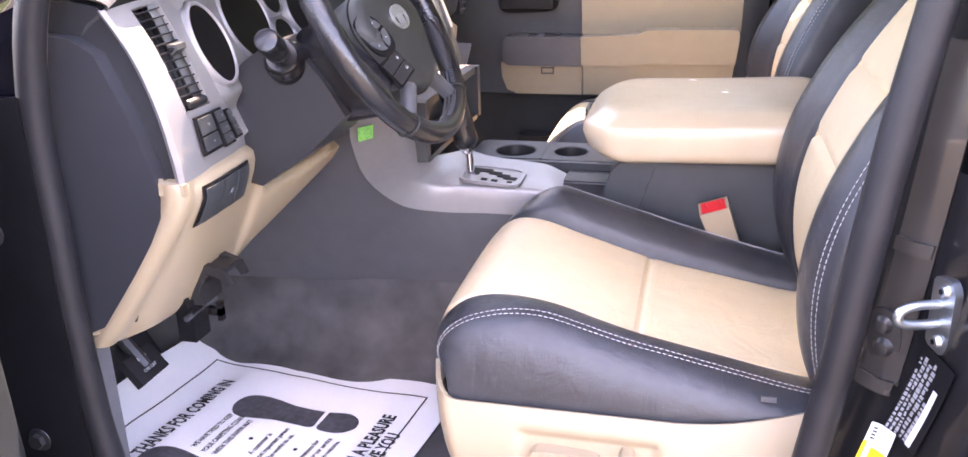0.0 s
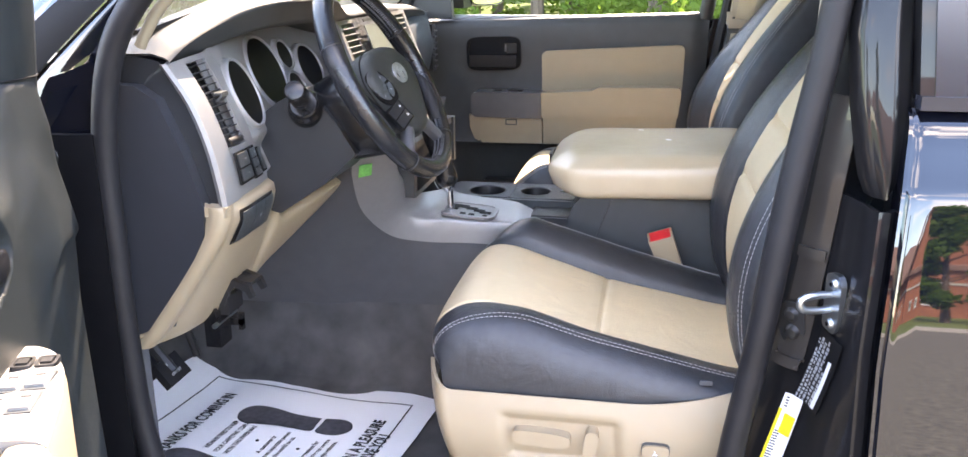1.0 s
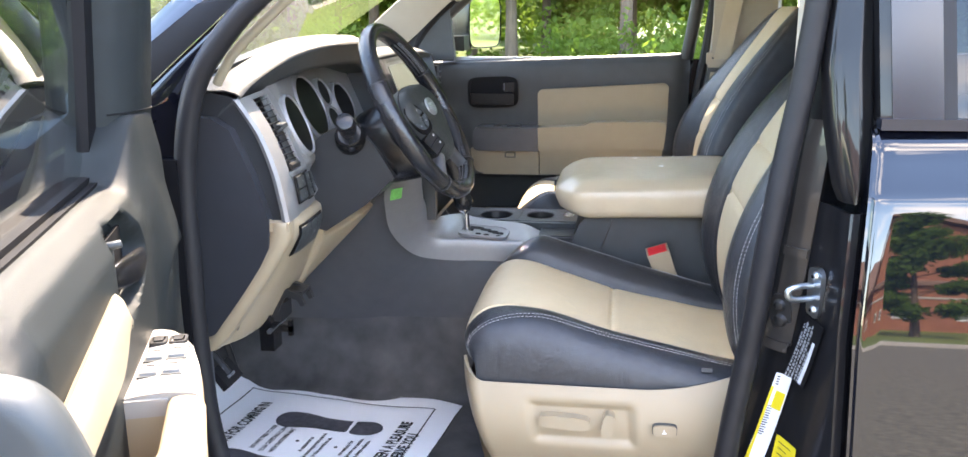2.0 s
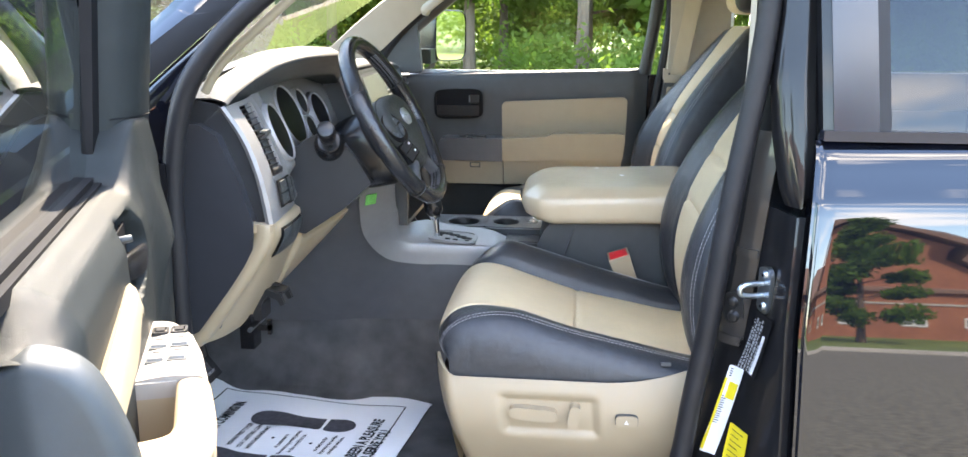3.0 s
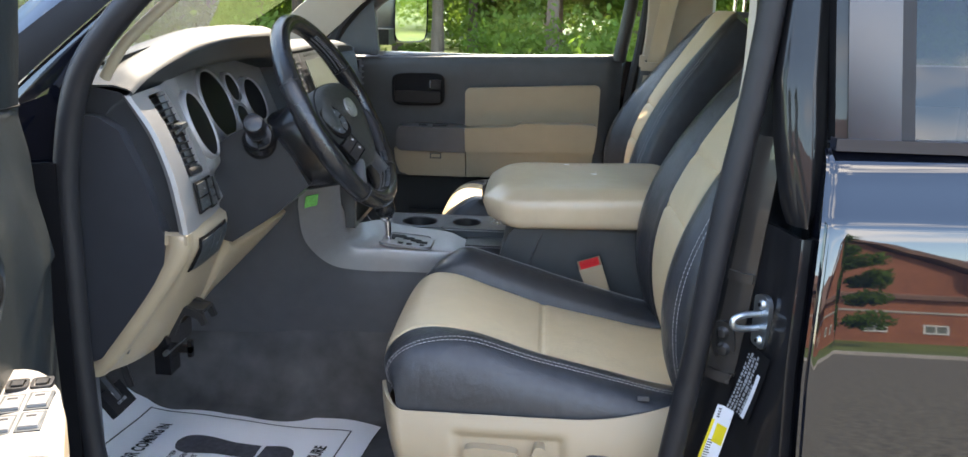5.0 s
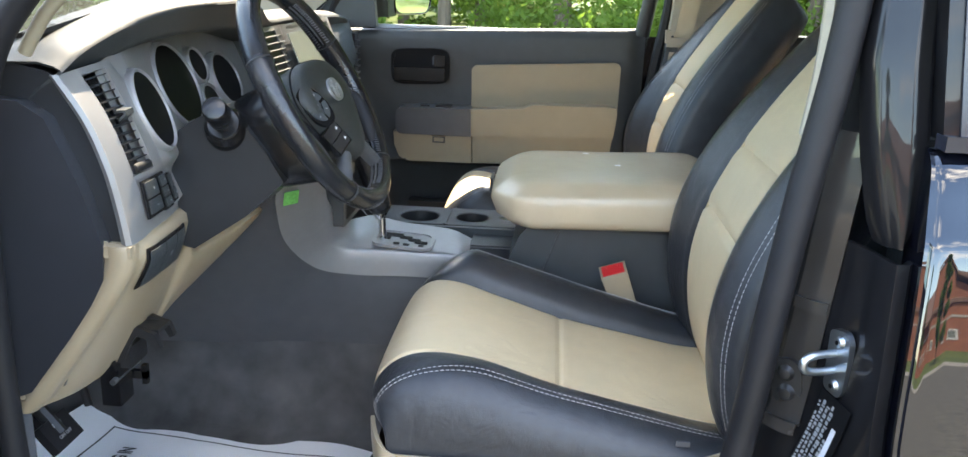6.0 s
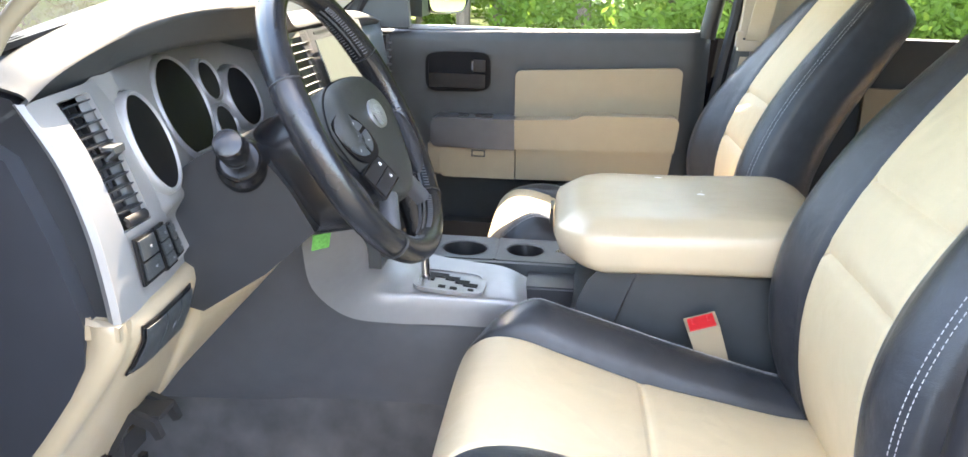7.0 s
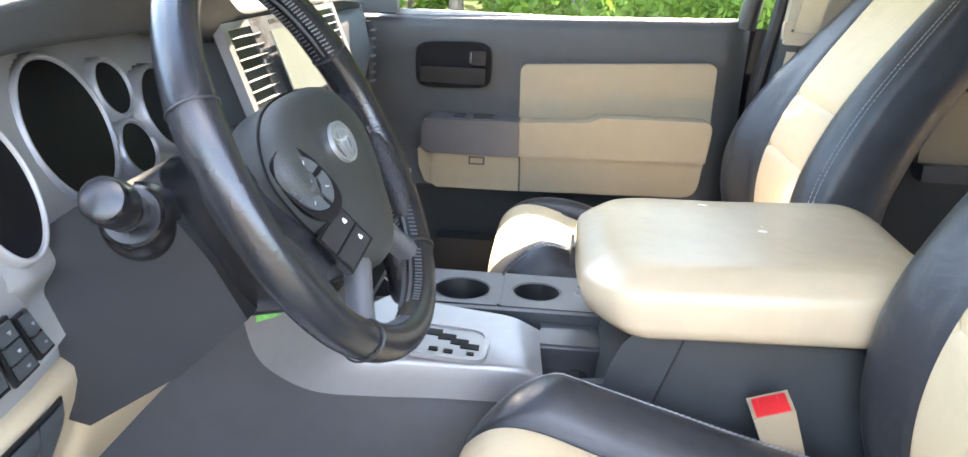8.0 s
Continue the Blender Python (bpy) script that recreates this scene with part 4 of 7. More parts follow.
    part("base_cover", surface(skin, 0.006), PLASTIC_BEIGE, s, "beige plastic side cover of the seat base")
    part("slide_switch", moved(prism(ring_points(0, 0, 0.044, 0.012, 28, 4), 0, 0.022, "z", 0.006, 3), axes((0.572 + dx, yo + o * 0.013, 0.800), (1, 0, -0.05), (0.05, 0, 1), (0, o, 0))), PLASTIC_BEIGE, s)
    part("recline_switch", moved(prism(ring_points(0, 0, 0.0105, 0.022, 24, 3.5), 0, 0.024, "z", 0.005, 3), axes((0.648 + dx, yo + o * 0.013, 0.799), (1, 0, -0.12), (0.12, 0, 1), (0, o, 0))), PLASTIC_BEIGE, s)
    b = part("lumbar_switch", moved(prism(ring_points(0, 0, 0.020, 0.0105, 28, 4), 0, 0.012, "z", 0.003), axes((0.745 + dx, yo + o * 0.0255, 0.797), (1, 0, 0), (0, 0, 1), (0, o, 0))), PLASTIC_BEIGE, s)
    part("button_rim", moved(frame_bar(ring_points(0, 0, 0.0212, 0.0117, 28, 4), ring_points(0, 0, 0.020, 0.0108, 28, 4), 0.008), axes((0.745 + dx, yo + o * 0.0255, 0.797), (1, 0, 0), (0, 0, 1), (0, o, 0))), PLASTIC_DARK, s)
    part("mark", moved(merged(box(-0.002, 0.005, -0.004, -0.002, 0.012, 0.0126), box(0.0, 0.002, -0.004, 0.003, 0.012, 0.0126)), axes((0.743 + dx, yo + o * 0.026, 0.797), (1, 0, 0), (0, 0, 1), (0, o, 0))), WHITE_MARK, b)
    part("base_frame", merged(box(0.44 + dx, 0.92 + dx, yc - 0.22, yc + 0.22, 0.66, 0.84, 0.01), box(0.42 + dx, 0.95 + dx, yc - 0.20, yc - 0.16, 0.585, 0.66), box(0.42 + dx, 0.95 + dx, yc + 0.16, yc + 0.20, 0.585, 0.66)), PLASTIC_BLACK, s)
    part("inner_cover", box(0.44 + dx, 0.92 + dx, min(yi, yi - o * 0.01), max(yi, yi - o * 0.01), 0.64, 0.85, 0.004), PLASTIC_BEIGE, s)
    part("front_cover", loft([[(0.40 + dx + a, yc + f * (half - 0.02 - e), z) for f in (-1, -0.5, 0, 0.5, 1)] for z, a, e in ((0.865, -0.005, 0), (0.80, 0.0, 0), (0.72, 0.015, 0.005), (0.655, 0.03, 0.01))], cap=False, closed=False), PLASTIC_BEIGE, s)
    # double stitching
    for side in (-1, 1):
        for off in (0.0, 0.009):
            path = []
            for k in range(2, len(prof) - 4):
                x, z = prof[k]
                v = along(k, prof)
                u = (0.80 + off / half * 0.9)
                bump = bolster(u, side * outer < 0, v)
                fall = (1 - u ** 7) ** (1 / 3.2)
                fx = max(0.0, 1 - v / 0.36)
                path.append((x + dx + 0.055 * fx * u ** 4, yc + side * half * (u + front_wide(x) * (1 if side * outer > 0 else 0.45) * math.sin(math.pi * u)), zb + (z + bump - zb) * fall + 0.03 * max(0, v - 0.72) * (1 - fall) * 3 + 0.0008))
            part("stitching", stitches(path), THREAD, s, "pale double stitching", kind="stuff")
            path = []
            for k in range(13, 82):
                x, z = front[k]
                v = k / (len(front) - 1)
                w = 0.255 + 0.02 * math.sin(min(1, v * 1.6) * math.pi) - 0.055 * max(0, v - 0.62) / 0.38
                u = 0.93 + off / w * 0.7
                nx, nz = -tang[k][1], tang[k][0]
                wing = math.exp(-((u - 0.80) / 0.2) ** 2) * 0.032 * math.sin(math.pi * min(1, v * 1.02) ** 0.8)
                d = (0.012 + wing) * (1 - u ** 8) ** 0.3 + 0.0008
                path.append((x + dx + nx * d, yc + side * w * u, z + nz * d))
            part("stitching", stitches(path), THREAD, s, "pale double stitching", kind="stuff")
    part("brand_tag", box(0.806 + dx, 0.824 + dx, yo + o * -0.008, yo + o * -0.008 + 0.003, 0.892, 0.899, 0.001), PLASTIC_GREY, s, "small grey sewn tag")
    return s


def stitches(path, step=0.0075, length=0.0048):
    p = [Vector(q) for q in path]
    g = bmesh.new()
    dist, nxt = 0.0, 0.0
    for a, b in zip(p, p[1:]):
        seg = (b - a).length
        t = (b - a).normalized()
        while nxt < dist + seg:
            c = a + t * (nxt - dist)
            d = t * length / 2
            o = t.orthogonal().normalized() * 0.00055
            q = t.cross(o)
            ring = [c - d, c + d]
            lo = [g.verts.new(ring[0] + o), g.verts.new(ring[0] + q), g.verts.new(ring[0] - o), g.verts.new(ring[0] - q)]
            hi = [g.verts.new(ring[1] + o), g.verts.new(ring[1] + q), g.verts.new(ring[1] - o), g.verts.new(ring[1] - q)]
            for i in range(4):
                g.faces.new((lo[i], lo[(i + 1) % 4], hi[(i + 1) % 4], hi[i]))
            nxt += step
        dist += seg
    return g


def pick_parts(bm, s, yc, ins, kind, fx=False):
    """Divides an upholstered shape into its pale centre and its black wings."""
    bmesh.ops.recalc_face_normals(bm, faces=bm.faces)
    for which, nm, material in ((0, kind + "_center", LEATHER_BEIGE), (-1, kind + "_bolster", LEATHER_BLACK), (1, kind + "_bolster", LEATHER_BLACK)):
        g = bm.copy()
        gone = []
        for f in g.faces:
            c = f.calc_center_median()
            side = 0 if abs(c.y - yc) < ins(c.x, c.y - yc, c.z) else (1 if c.y > yc else -1)
            if fx and side == 0 and f.normal.x > 0.3:
                side = 1
            if side != which:
                gone.append(f)
        bmesh.ops.delete(g, geom=gone, context="FACES")
        part(nm, g, material, s, "pale beige perforated leather" if which == 0 else "black leather, its blue sheen partly put into the base colour", angle=60)
    bm.free()


seat("driver_seat", 1.795, 0.0, -1, "beige and black leather driver seat with power switches")
seat("passenger_seat", 2.715, -0.02, 1, "beige and black leather passenger seat, sun on its cushion", lean=0.06, back=0.04, far_wing=0.068, widen=0.0)

# ---------------------------------------------------------------- console
con = rooted("center_console", (0.5, 2.255, 0.585), "charcoal and silver center console with a beige armrest", "center console")
CONSOLE_TOP = mat("satin_console_plastic", (0.042, 0.043, 0.046), 0.30, bump=0.12, bscale=1500, kind="grain", vary=0.1)
CONSOLE_SIDE = mat("blue_charcoal_plastic", (0.070, 0.0715, 0.076), 0.5, bump=0.2, bscale=1500, kind="grain", vary=0.12)
sw_out = spline([(0.168, 1.85, 1.15), (0.160, 1.87, 1.105), (0.150, 1.95, 1.02), (0.182, 2.03, 0.948), (0.25, 2.07, 0.925), (0.33, 2.082, 0.923), (0.42, 2.09, 0.921), (0.455, 2.094, 0.925)], 50)
for s_, nm in ((1, "side_panel"), (-1, "passenger_side_panel")):
    rows = []
    tops = [(-0.10, 1.86, 1.16), (0.08, 1.852, 1.155), *[(p[0] - 0.004, p[1] + 0.014, p[2] + 0.004) for p in sw_out], (0.50, 2.10, 0.94), (0.64, 2.10, 0.95)]
    for k, p in enumerate(tops):
        f = k / (len(tops) - 1)
        b = (-0.32 + 0.96 * f ** 0.8, 2.05 + 0.03 * min(1, f * 3), 0.768)
        r = []
        for g_ in np.linspace(0, 1, 9):
            q = [p[i] + (b[i] - p[i]) * g_ for i in range(3)]
            q[1] += 0.03 * math.sin(math.pi * g_) * max(0, 1 - f * 1.6)
            r.append((q[0], q[1] if s_ == 1 else 4.51 - q[1], q[2]))
        rows.append(r)
    part(nm, surface(rows, 0.005), CONSOLE_SIDE, con, "charcoal blue plastic side of the console", angle=60)
part("rear_box", loft([[(x, y, z) for x, z in [(0.47, 0.60), (0.97, 0.60), (0.97, 1.040), (0.585, 1.040), (0.566, 1.018), (0.552, 0.985), (0.545, 0.95), (0.54, 0.90), (0.47, 0.90)]] for y in (2.086, 2.092, 2.418, 2.424)]), PLASTIC_DARK, con)
part("panel_gap", moved(box(-0.001, 0.001, 0, 0.004, -0.20, 0.055), axes((0.625, 2.082, 0.98), (1, 0, -0.35), (0, 1, 0), (0.35, 0, 1))), PLASTIC_BLACK, con)
# body under lid up front
part("front_body", merged(box(-0.2, 0.52, 2.10, 2.41, 0.62, 0.925), ), PLASTIC_BLACK, con)

sw_in = spline([(0.225, 1.875, 1.18), (0.212, 1.93, 1.111), (0.199, 2.02, 1.015), (0.226, 2.058, 0.983), (0.29, 2.076, 0.977), (0.36, 2.085, 0.974), (0.44, 2.092, 0.970), (0.470, 2.096, 0.955)], 50)
sw_top = spline([(0.236, 1.900, 1.185), (0.224, 1.958, 1.113), (0.216, 2.055, 1.018), (0.252, 2.14, 0.994), (0.30, 2.17, 0.987), (0.36, 2.19, 0.982), (0.42, 2.20, 0.978), (0.462, 2.20, 0.962)], 50)
sw_top2 = spline([(0.226, 1.915, 1.188), (0.214, 1.975, 1.116), (0.214, 2.12, 1.024), (0.25, 2.25, 0.998), (0.30, 2.25, 0.988), (0.36, 2.245, 0.983), (0.42, 2.24, 0.978), (0.462, 2.235, 0.962)], 50)
rows = []
for a, b, c, d in zip(sw_out, sw_in, sw_top, sw_top2):
    a, b, c, d = map(Vector, (a, b, c, d))
    e1 = (a - b).normalized()
    e2 = (c - b).normalized()
    rows.append([a + Vector((0, 0.012, 0.0)), a, a.lerp(b, 0.5) + (e1.cross(e2)).normalized() * 0.0, b + e1 * 0.008, b + e1 * 0.002 + e2 * 0.002, b + e2 * 0.008, b.lerp(c, 0.6), c, d])
part("silver_trim", surface(rows, 0.004), SILVER, con, "sweeping silver-painted trim beside the shifter", angle=60)
part("green_tape", moved(box(-0.013, 0.013, -0.014, 0.014, 0.002, 0.003), axes((0.186, 1.868, 1.128), (0.75, 0.55, 0.1), (0.2, -0.35, 0.85))), GREEN_TAPE, con, "scrap of green tape")
# shift gate
gate = part("shift_gate", moved(frame_bar(ring_points(0, 0, 0.060, 0.047, 48, 5), ring_points(0, 0, 0.053, 0.040, 48, 5), 0.006), axes((0.335, 2.128, 0.981), (1, 0, -0.07), (0, 1, 0.05))), SILVER, con, "bright rim round the shift gate")
part("gate_floor", moved(prism(ring_points(0, 0, 0.054, 0.041, 48, 5), 0.0, 0.003, "z"), axes((0.335, 2.128, 0.981), (1, 0, -0.07), (0, 1, 0.05))), FASCIA, gate, "pale face of the shift gate")
slot = merged(*[moved(box(x0, x1, y0, y1, 0.003, 0.0042), axes((0.338, 2.128, 0.981), (1, 0, -0.07), (0, 1, 0.05))) for x0, x1, y0, y1 in
                ((-0.045, -0.03, -0.005, 0.03), (-0.035, -0.008, 0.012, 0.03), (-0.012, 0.012, 0.004, 0.02), (0.006, 0.03, -0.006, 0.01), (0.02, 0.045, -0.014, 0.0), (-0.02, -0.008, -0.03, -0.02), (0.0, 0.012, -0.032, -0.022), (0.03, 0.04, -0.03, -0.022))])
part("gate_slot", slot, MATT_BLACK, gate, "black stepped slot")
lever = part("shift_lever", rod((0.297, 2.118, 0.978), (0.291, 2.116, 1.045), 0.0075, n=14), CHROME, con, "chrome shift rod")
part("lever_collar", tube([(0.291, 2.116, 1.03), (0.290, 2.116, 1.04), (0.289, 2.115, 1.05)], [0.011, 0.015, 0.013], 16), CHROME, lever)
part("shift_knob", tube(spline([(0.290, 2.116, 1.042), (0.287, 2.115, 1.06), (0.278, 2.113, 1.10), (0.268, 2.111, 1.14), (0.262, 2.11, 1.165), (0.260, 2.11, 1.175)], 14), [0.016, 0.021, 0.023, 0.023, 0.022, 0.022, 0.023, 0.024, 0.026, 0.027, 0.028, 0.026, 0.02, 0.008], 18), LEATHER_WHEEL, lever, "black leather shift knob")

# cup holders and trays
top_z = 0.976


def holed_top(x0, x1, y0, y1, z, holes, thick=0.012):
    """A flat top with round holes, from wedges between each hole and its own cell."""
    g = bmesh.new()
    xs = [x0, *[(a[0] + b[0]) / 2 for a, b in zip(holes, holes[1:])], x1]
    for (cx, cy, r), xa, xb in zip(holes, xs, xs[1:]):
        n = 40
        inner, outer = [], []
        for k in range(n):
            a = 2 * math.pi * k / n
            c, s_ = math.cos(a), math.sin(a)
            t = min(((xb - cx) if c > 0 else (xa - cx)) / c if abs(c) > 1e-6 else 1e9, ((y1 - cy) if s_ > 0 else (y0 - cy)) / s_ if abs(s_) > 1e-6 else 1e9)
            outer.append((cx + t * c, cy + t * s_))
            inner.append((cx + r * c, cy + r * s_))
        m_ = frame_bar(outer, inner, thick)
        m_.transform(Matrix.Translation((0, 0, z - thick)))
        me = bpy.data.meshes.new("tmp")
        m_.to_mesh(me)
        m_.free()
        g.from_mesh(me)
        bpy.data.meshes.remove(me)
    return g


CUPS = [(0.335, 2.345, 0.043), (0.452, 2.352, 0.036)]
part("cup_holder_top", holed_top(0.245, 0.56, 2.285, 2.425, top_z, CUPS), CONSOLE_TOP, con, "grey satin top round the cup holders")
for cx, cy, r in CUPS:
    rings = [[(cx + rr * math.cos(a), cy + rr * math.sin(a), z) for a in np.linspace(0, 2 * math.pi, 32, endpoint=False)] for rr, z in ((r + 0.003, top_z + 0.001), (r, top_z - 0.001), (r - 0.003, top_z - 0.03), (r - 0.006, top_z - 0.075))]
    cup = loft(rings, cap=False)
    cup.faces.new([v for v in cup.verts][-32:])
    part("cup_holder", cup, PLASTIC_BLACK, con)
part("cup_wall", box(0.245, 0.56, 2.272, 2.285, 0.925, top_z - 0.002, 0.003), PLASTIC_DARK, con)
part("cup_divider", box(0.398, 0.4, 2.283, 2.425, top_z, top_z + 0.0015), PLASTIC_BLACK, con)
part("tray_shelf", merged(box(0.462, 0.552, 2.196, 2.271, 0.952, 0.960, 0.003), box(0.462, 0.552, 2.188, 2.196, 0.91, 0.957, 0.003)), CONSOLE_TOP, con, "grey shelf beside the cup holders")
part("tray_floor", box(0.462, 0.56, 2.10, 2.19, 0.90, 0.906, 0.002), MATT_BLACK, con, "dark open tray")
part("tray_side", hexa([(0.455, 2.086, 0.90), (0.60, 2.086, 0.90), (0.60, 2.105, 0.90), (0.455, 2.105, 0.90), (0.462, 2.09, 0.948), (0.56, 2.088, 0.962), (0.56, 2.105, 0.962), (0.462, 2.105, 0.948)], 0.004), PLASTIC_DARK, con)
# armrest lid
lid_out = np.array([(0.610, 2.050), (0.566, 2.052), (0.540, 2.066), (0.513, 2.103), (0.505, 2.140), (0.503, 2.25), (0.505, 2.355), (0.513, 2.392), (0.540, 2.430), (0.60, 2.445), (0.75, 2.446), (0.90, 2.442), (0.945, 2.425), (0.957, 2.37), (0.957, 2.25), (0.957, 2.12), (0.945, 2.072), (0.90, 2.052), (0.75, 2.048)])
ring0 = spline([*lid_out, lid_out[0]], 90)[:-1]
mid = np.array((0.73, 2.25))


def lid_ring(z, inset, slope=0.0, rear=0.0):
    out = []
    for p in ring0:
        d = mid - p
        q = p + np.clip(d, -1, 1) / np.linalg.norm(d) * inset
        out.append((q[0] + rear * max(0, 0.62 - p[0]) * 8, q[1], z + slope * (q[0] - 0.73)))
    return out


part("armrest_lid", loft([lid_ring(1.043, 0.035, 0.03, 0.05), lid_ring(1.044, 0.012, 0.03, 0.045), lid_ring(1.050, 0.003, 0.03, 0.03), lid_ring(1.062, 0.0, 0.03, 0.012), lid_ring(1.090, 0.0005, 0.04), lid_ring(1.1040, 0.002, 0.045),
                          lid_ring(1.1085, 0.0045, 0.045), lid_ring(1.1120, 0.009, 0.045), lid_ring(1.1205, 0.025, 0.04), lid_ring(1.1265, 0.0385, 0.035), lid_ring(1.1290, 0.050, 0.03), lid_ring(1.1315, 0.10, 0.022), lid_ring(1.1325, 0.17, 0.018)]), VINYL_BEIGE, con, "padded beige vinyl armrest lid", angle=70)
part("lid_rim", box(0.58, 0.94, 2.085, 2.42, 1.034, 1.046, 0.004), PLASTIC_BLACK, con)
part("lid_latch", box(0.497, 0.503, 2.225, 2.285, 1.068, 1.096, 0.003), PLASTIC_BLACK, con)

# driver belt buckle
bk = rooted("belt_buckle", (0.775, 2.04, 0.87), "beige seat belt buckle with a red release button", "belt buckle")
bm_m = axes((0.772, 2.038, 0.905), (0.88, 0, 0.30), (0, 1, 0), (-0.36, -0.02, 0.93))
part("body", moved(hexa([(-0.022, -0.014, 0), (0.022, -0.014, 0), (0.022, 0.014, 0), (-0.022, 0.014, 0), (-0.025, -0.017, 0.071), (0.025, -0.017, 0.071), (0.025, 0.017, 0.082), (-0.025, 0.017, 0.082)], 0.006, 4), bm_m), PLASTIC_BEIGE, bk)
part("release_button", moved(merged(hexa([(-0.020, -0.0150, 0.050), (0.020, -0.0150, 0.050), (0.020, 0.0135, 0.07), (-0.020, 0.0135, 0.07), (-0.0205, -0.0152, 0.0727), (0.0205, -0.0152, 0.0727), (0.0205, 0.0125, 0.0817), (-0.0205, 0.0125, 0.0817)], 0.0025, 3), *[hexa([(c - 0.0025, -0.004, 0.065), (c + 0.0025, -0.004, 0.065), (c + 0.0025, 0.010, 0.075), (c - 0.0025, 0.010, 0.075), (c - 0.0015, -0.003, 0.0785), (c + 0.0015, -0.003, 0.0785), (c + 0.0015, 0.009, 0.0828), (c - 0.0015, 0.009, 0.0828)], 0.0008) for c in (-0.012, 0.012)]), bm_m), RED, bk, "red release button")
part("stalk", moved(box(-0.012, 0.012, -0.003, 0.003, -0.13, 0.005, 0.002), bm_m), PLASTIC_BLACK, bk)


# ---------------------------------------------------------------- dashboard
dash = rooted("dashboard", (0.0, 2.255, 1.1), "charcoal and silver dashboard with round gauge pods", "dashboard")
LIP = spline([(1.50, 0.020, 1.364), (1.54, 0.032, 1.388), (1.62, 0.050, 1.414), (1.69, 0.085, 1.434), (1.78, 0.112, 1.440), (1.87, 0.124, 1.440), (1.95, 0.120, 1.433), (2.03, 0.102, 1.416),
              (2.12, 0.085, 1.398), (2.25, 0.085, 1.398), (2.45, 0.080, 1.396), (2.60, 0.065, 1.388), (2.75, 0.055, 1.382), (2.90, 0.045, 1.368), (3.00, 0.02, 1.345)], 70)
rows = []
for y, xl, zl in LIP:
    hump = max(0, zl - 1.36) / 0.072
    fold = min(1.0, 0.35 + hump)
    rows.append([(-0.02, y, zl - 0.047), (xl - 0.055, y, zl - 0.042), (xl - 0.030, y, zl - 0.034 * fold - 0.006), (xl - 0.022, y, zl - 0.027 * fold - 0.004), (xl - 0.005, y, zl - 0.004), (xl - 0.001, y, zl + 0.0005), (xl - 0.003, y, zl + 0.004), (xl - 0.010, y, zl + 0.008), (xl - 0.03, y, zl + 0.013 + 0.004 * hump),
                 (xl - 0.07, y, zl + 0.012 + 0.006 * hump), (xl - 0.11, y, zl + 0.004), (xl - 0.15, y, zl - 0.008 - 0.006 * hump), (-0.15 + xl * 0.15, y, 1.366 + 0.45 * max(0, zl - 1.37)), (-0.25, y, 1.352 + 0.25 * max(0, zl - 1.37)), (-0.40, y, 1.335), (-0.60, y, 1.30)])
part("dash_top", surface(rows, 0.004), PLASTIC_DASH, dash, "grained charcoal dash top with a hood over the gauges", angle=70)
part("speaker_grille", merged(*[moved(box(-0.045, 0.045, -0.005 + q * 0.018, 0.005 + q * 0.018, 0.0, 0.006, 0.002), axes((-0.034, 1.584, 1.4115), (0.30, 1, 0.22), (-1, 0.30, -0.16))) for q in (-1, 0, 1)]), PLASTIC_BLACK, dash)
# driver end
part("end_cap", prism([(-0.30, 1.34), (-0.12, 1.370), (-0.037, 1.373), (0.000, 1.366), (0.014, 1.354), (0.050, 1.300), (0.072, 1.245), (0.086, 1.190), (0.092, 1.155), (0.075, 1.135), (-0.02, 0.945), (-0.30, 0.94)], 1.500, 1.56, "y", 0.011, 4), DASH_DARK, dash)
part("end_panel", prism([(-0.30, 1.31), (-0.08, 1.335), (-0.028, 1.332), (0.004, 1.312), (0.038, 1.235), (0.064, 1.152), (0.060, 1.108), (0.035, 1.06), (-0.052, 0.945), (-0.075, 0.935), (-0.30, 0.935)], 1.476, 1.512, "y", 0.017, 6), END_PANEL, dash, "black removable end panel")
part("dash_core", merged(box(-0.5, 0.0, 1.56, 3.0, 0.98, 1.33), box(-0.35, -0.05, 1.62, 2.1, 1.0, 1.2)), PLASTIC_BLACK, dash)
# silver bezel with the side vent
bez_l = spline([(0.014, 1.500, 1.362), (0.052, 1.496, 1.307), (0.077, 1.492, 1.247), (0.090, 1.489, 1.193), (0.097, 1.487, 1.153)], 20)
bez_r = spline([(0.020, 1.628, 1.372), (0.052, 1.620, 1.312), (0.078, 1.620, 1.247), (0.076, 1.660, 1.193), (0.067, 1.712, 1.147)], 20)


def bezel_point(u, v, lift=0.0):
    """On the silver bezel: u across, v down."""
    i = v * 19
    k = min(int(i), 18)
    a = Vector(bez_l[k]).lerp(Vector(bez_l[k + 1]), i - k)
    b = Vector(bez_r[k]).lerp(Vector(bez_r[k + 1]), i - k)
    p = a.lerp(b, u)
    nrm = (b - a).normalized().cross(Vector((0.35, 0, -0.94))).normalized()
    if nrm.x < 0:
        nrm = -nrm
    return p + nrm * (lift + 0.008 * math.sin(math.pi * u))


def bezel_patch(u0, u1, v0, v1, lift, thick, nu=6, nv=10):
    return surface([[bezel_point(u, v, lift) for u in np.linspace(u0, u1, nu)] for v in np.linspace(v0, v1, nv)], thick)


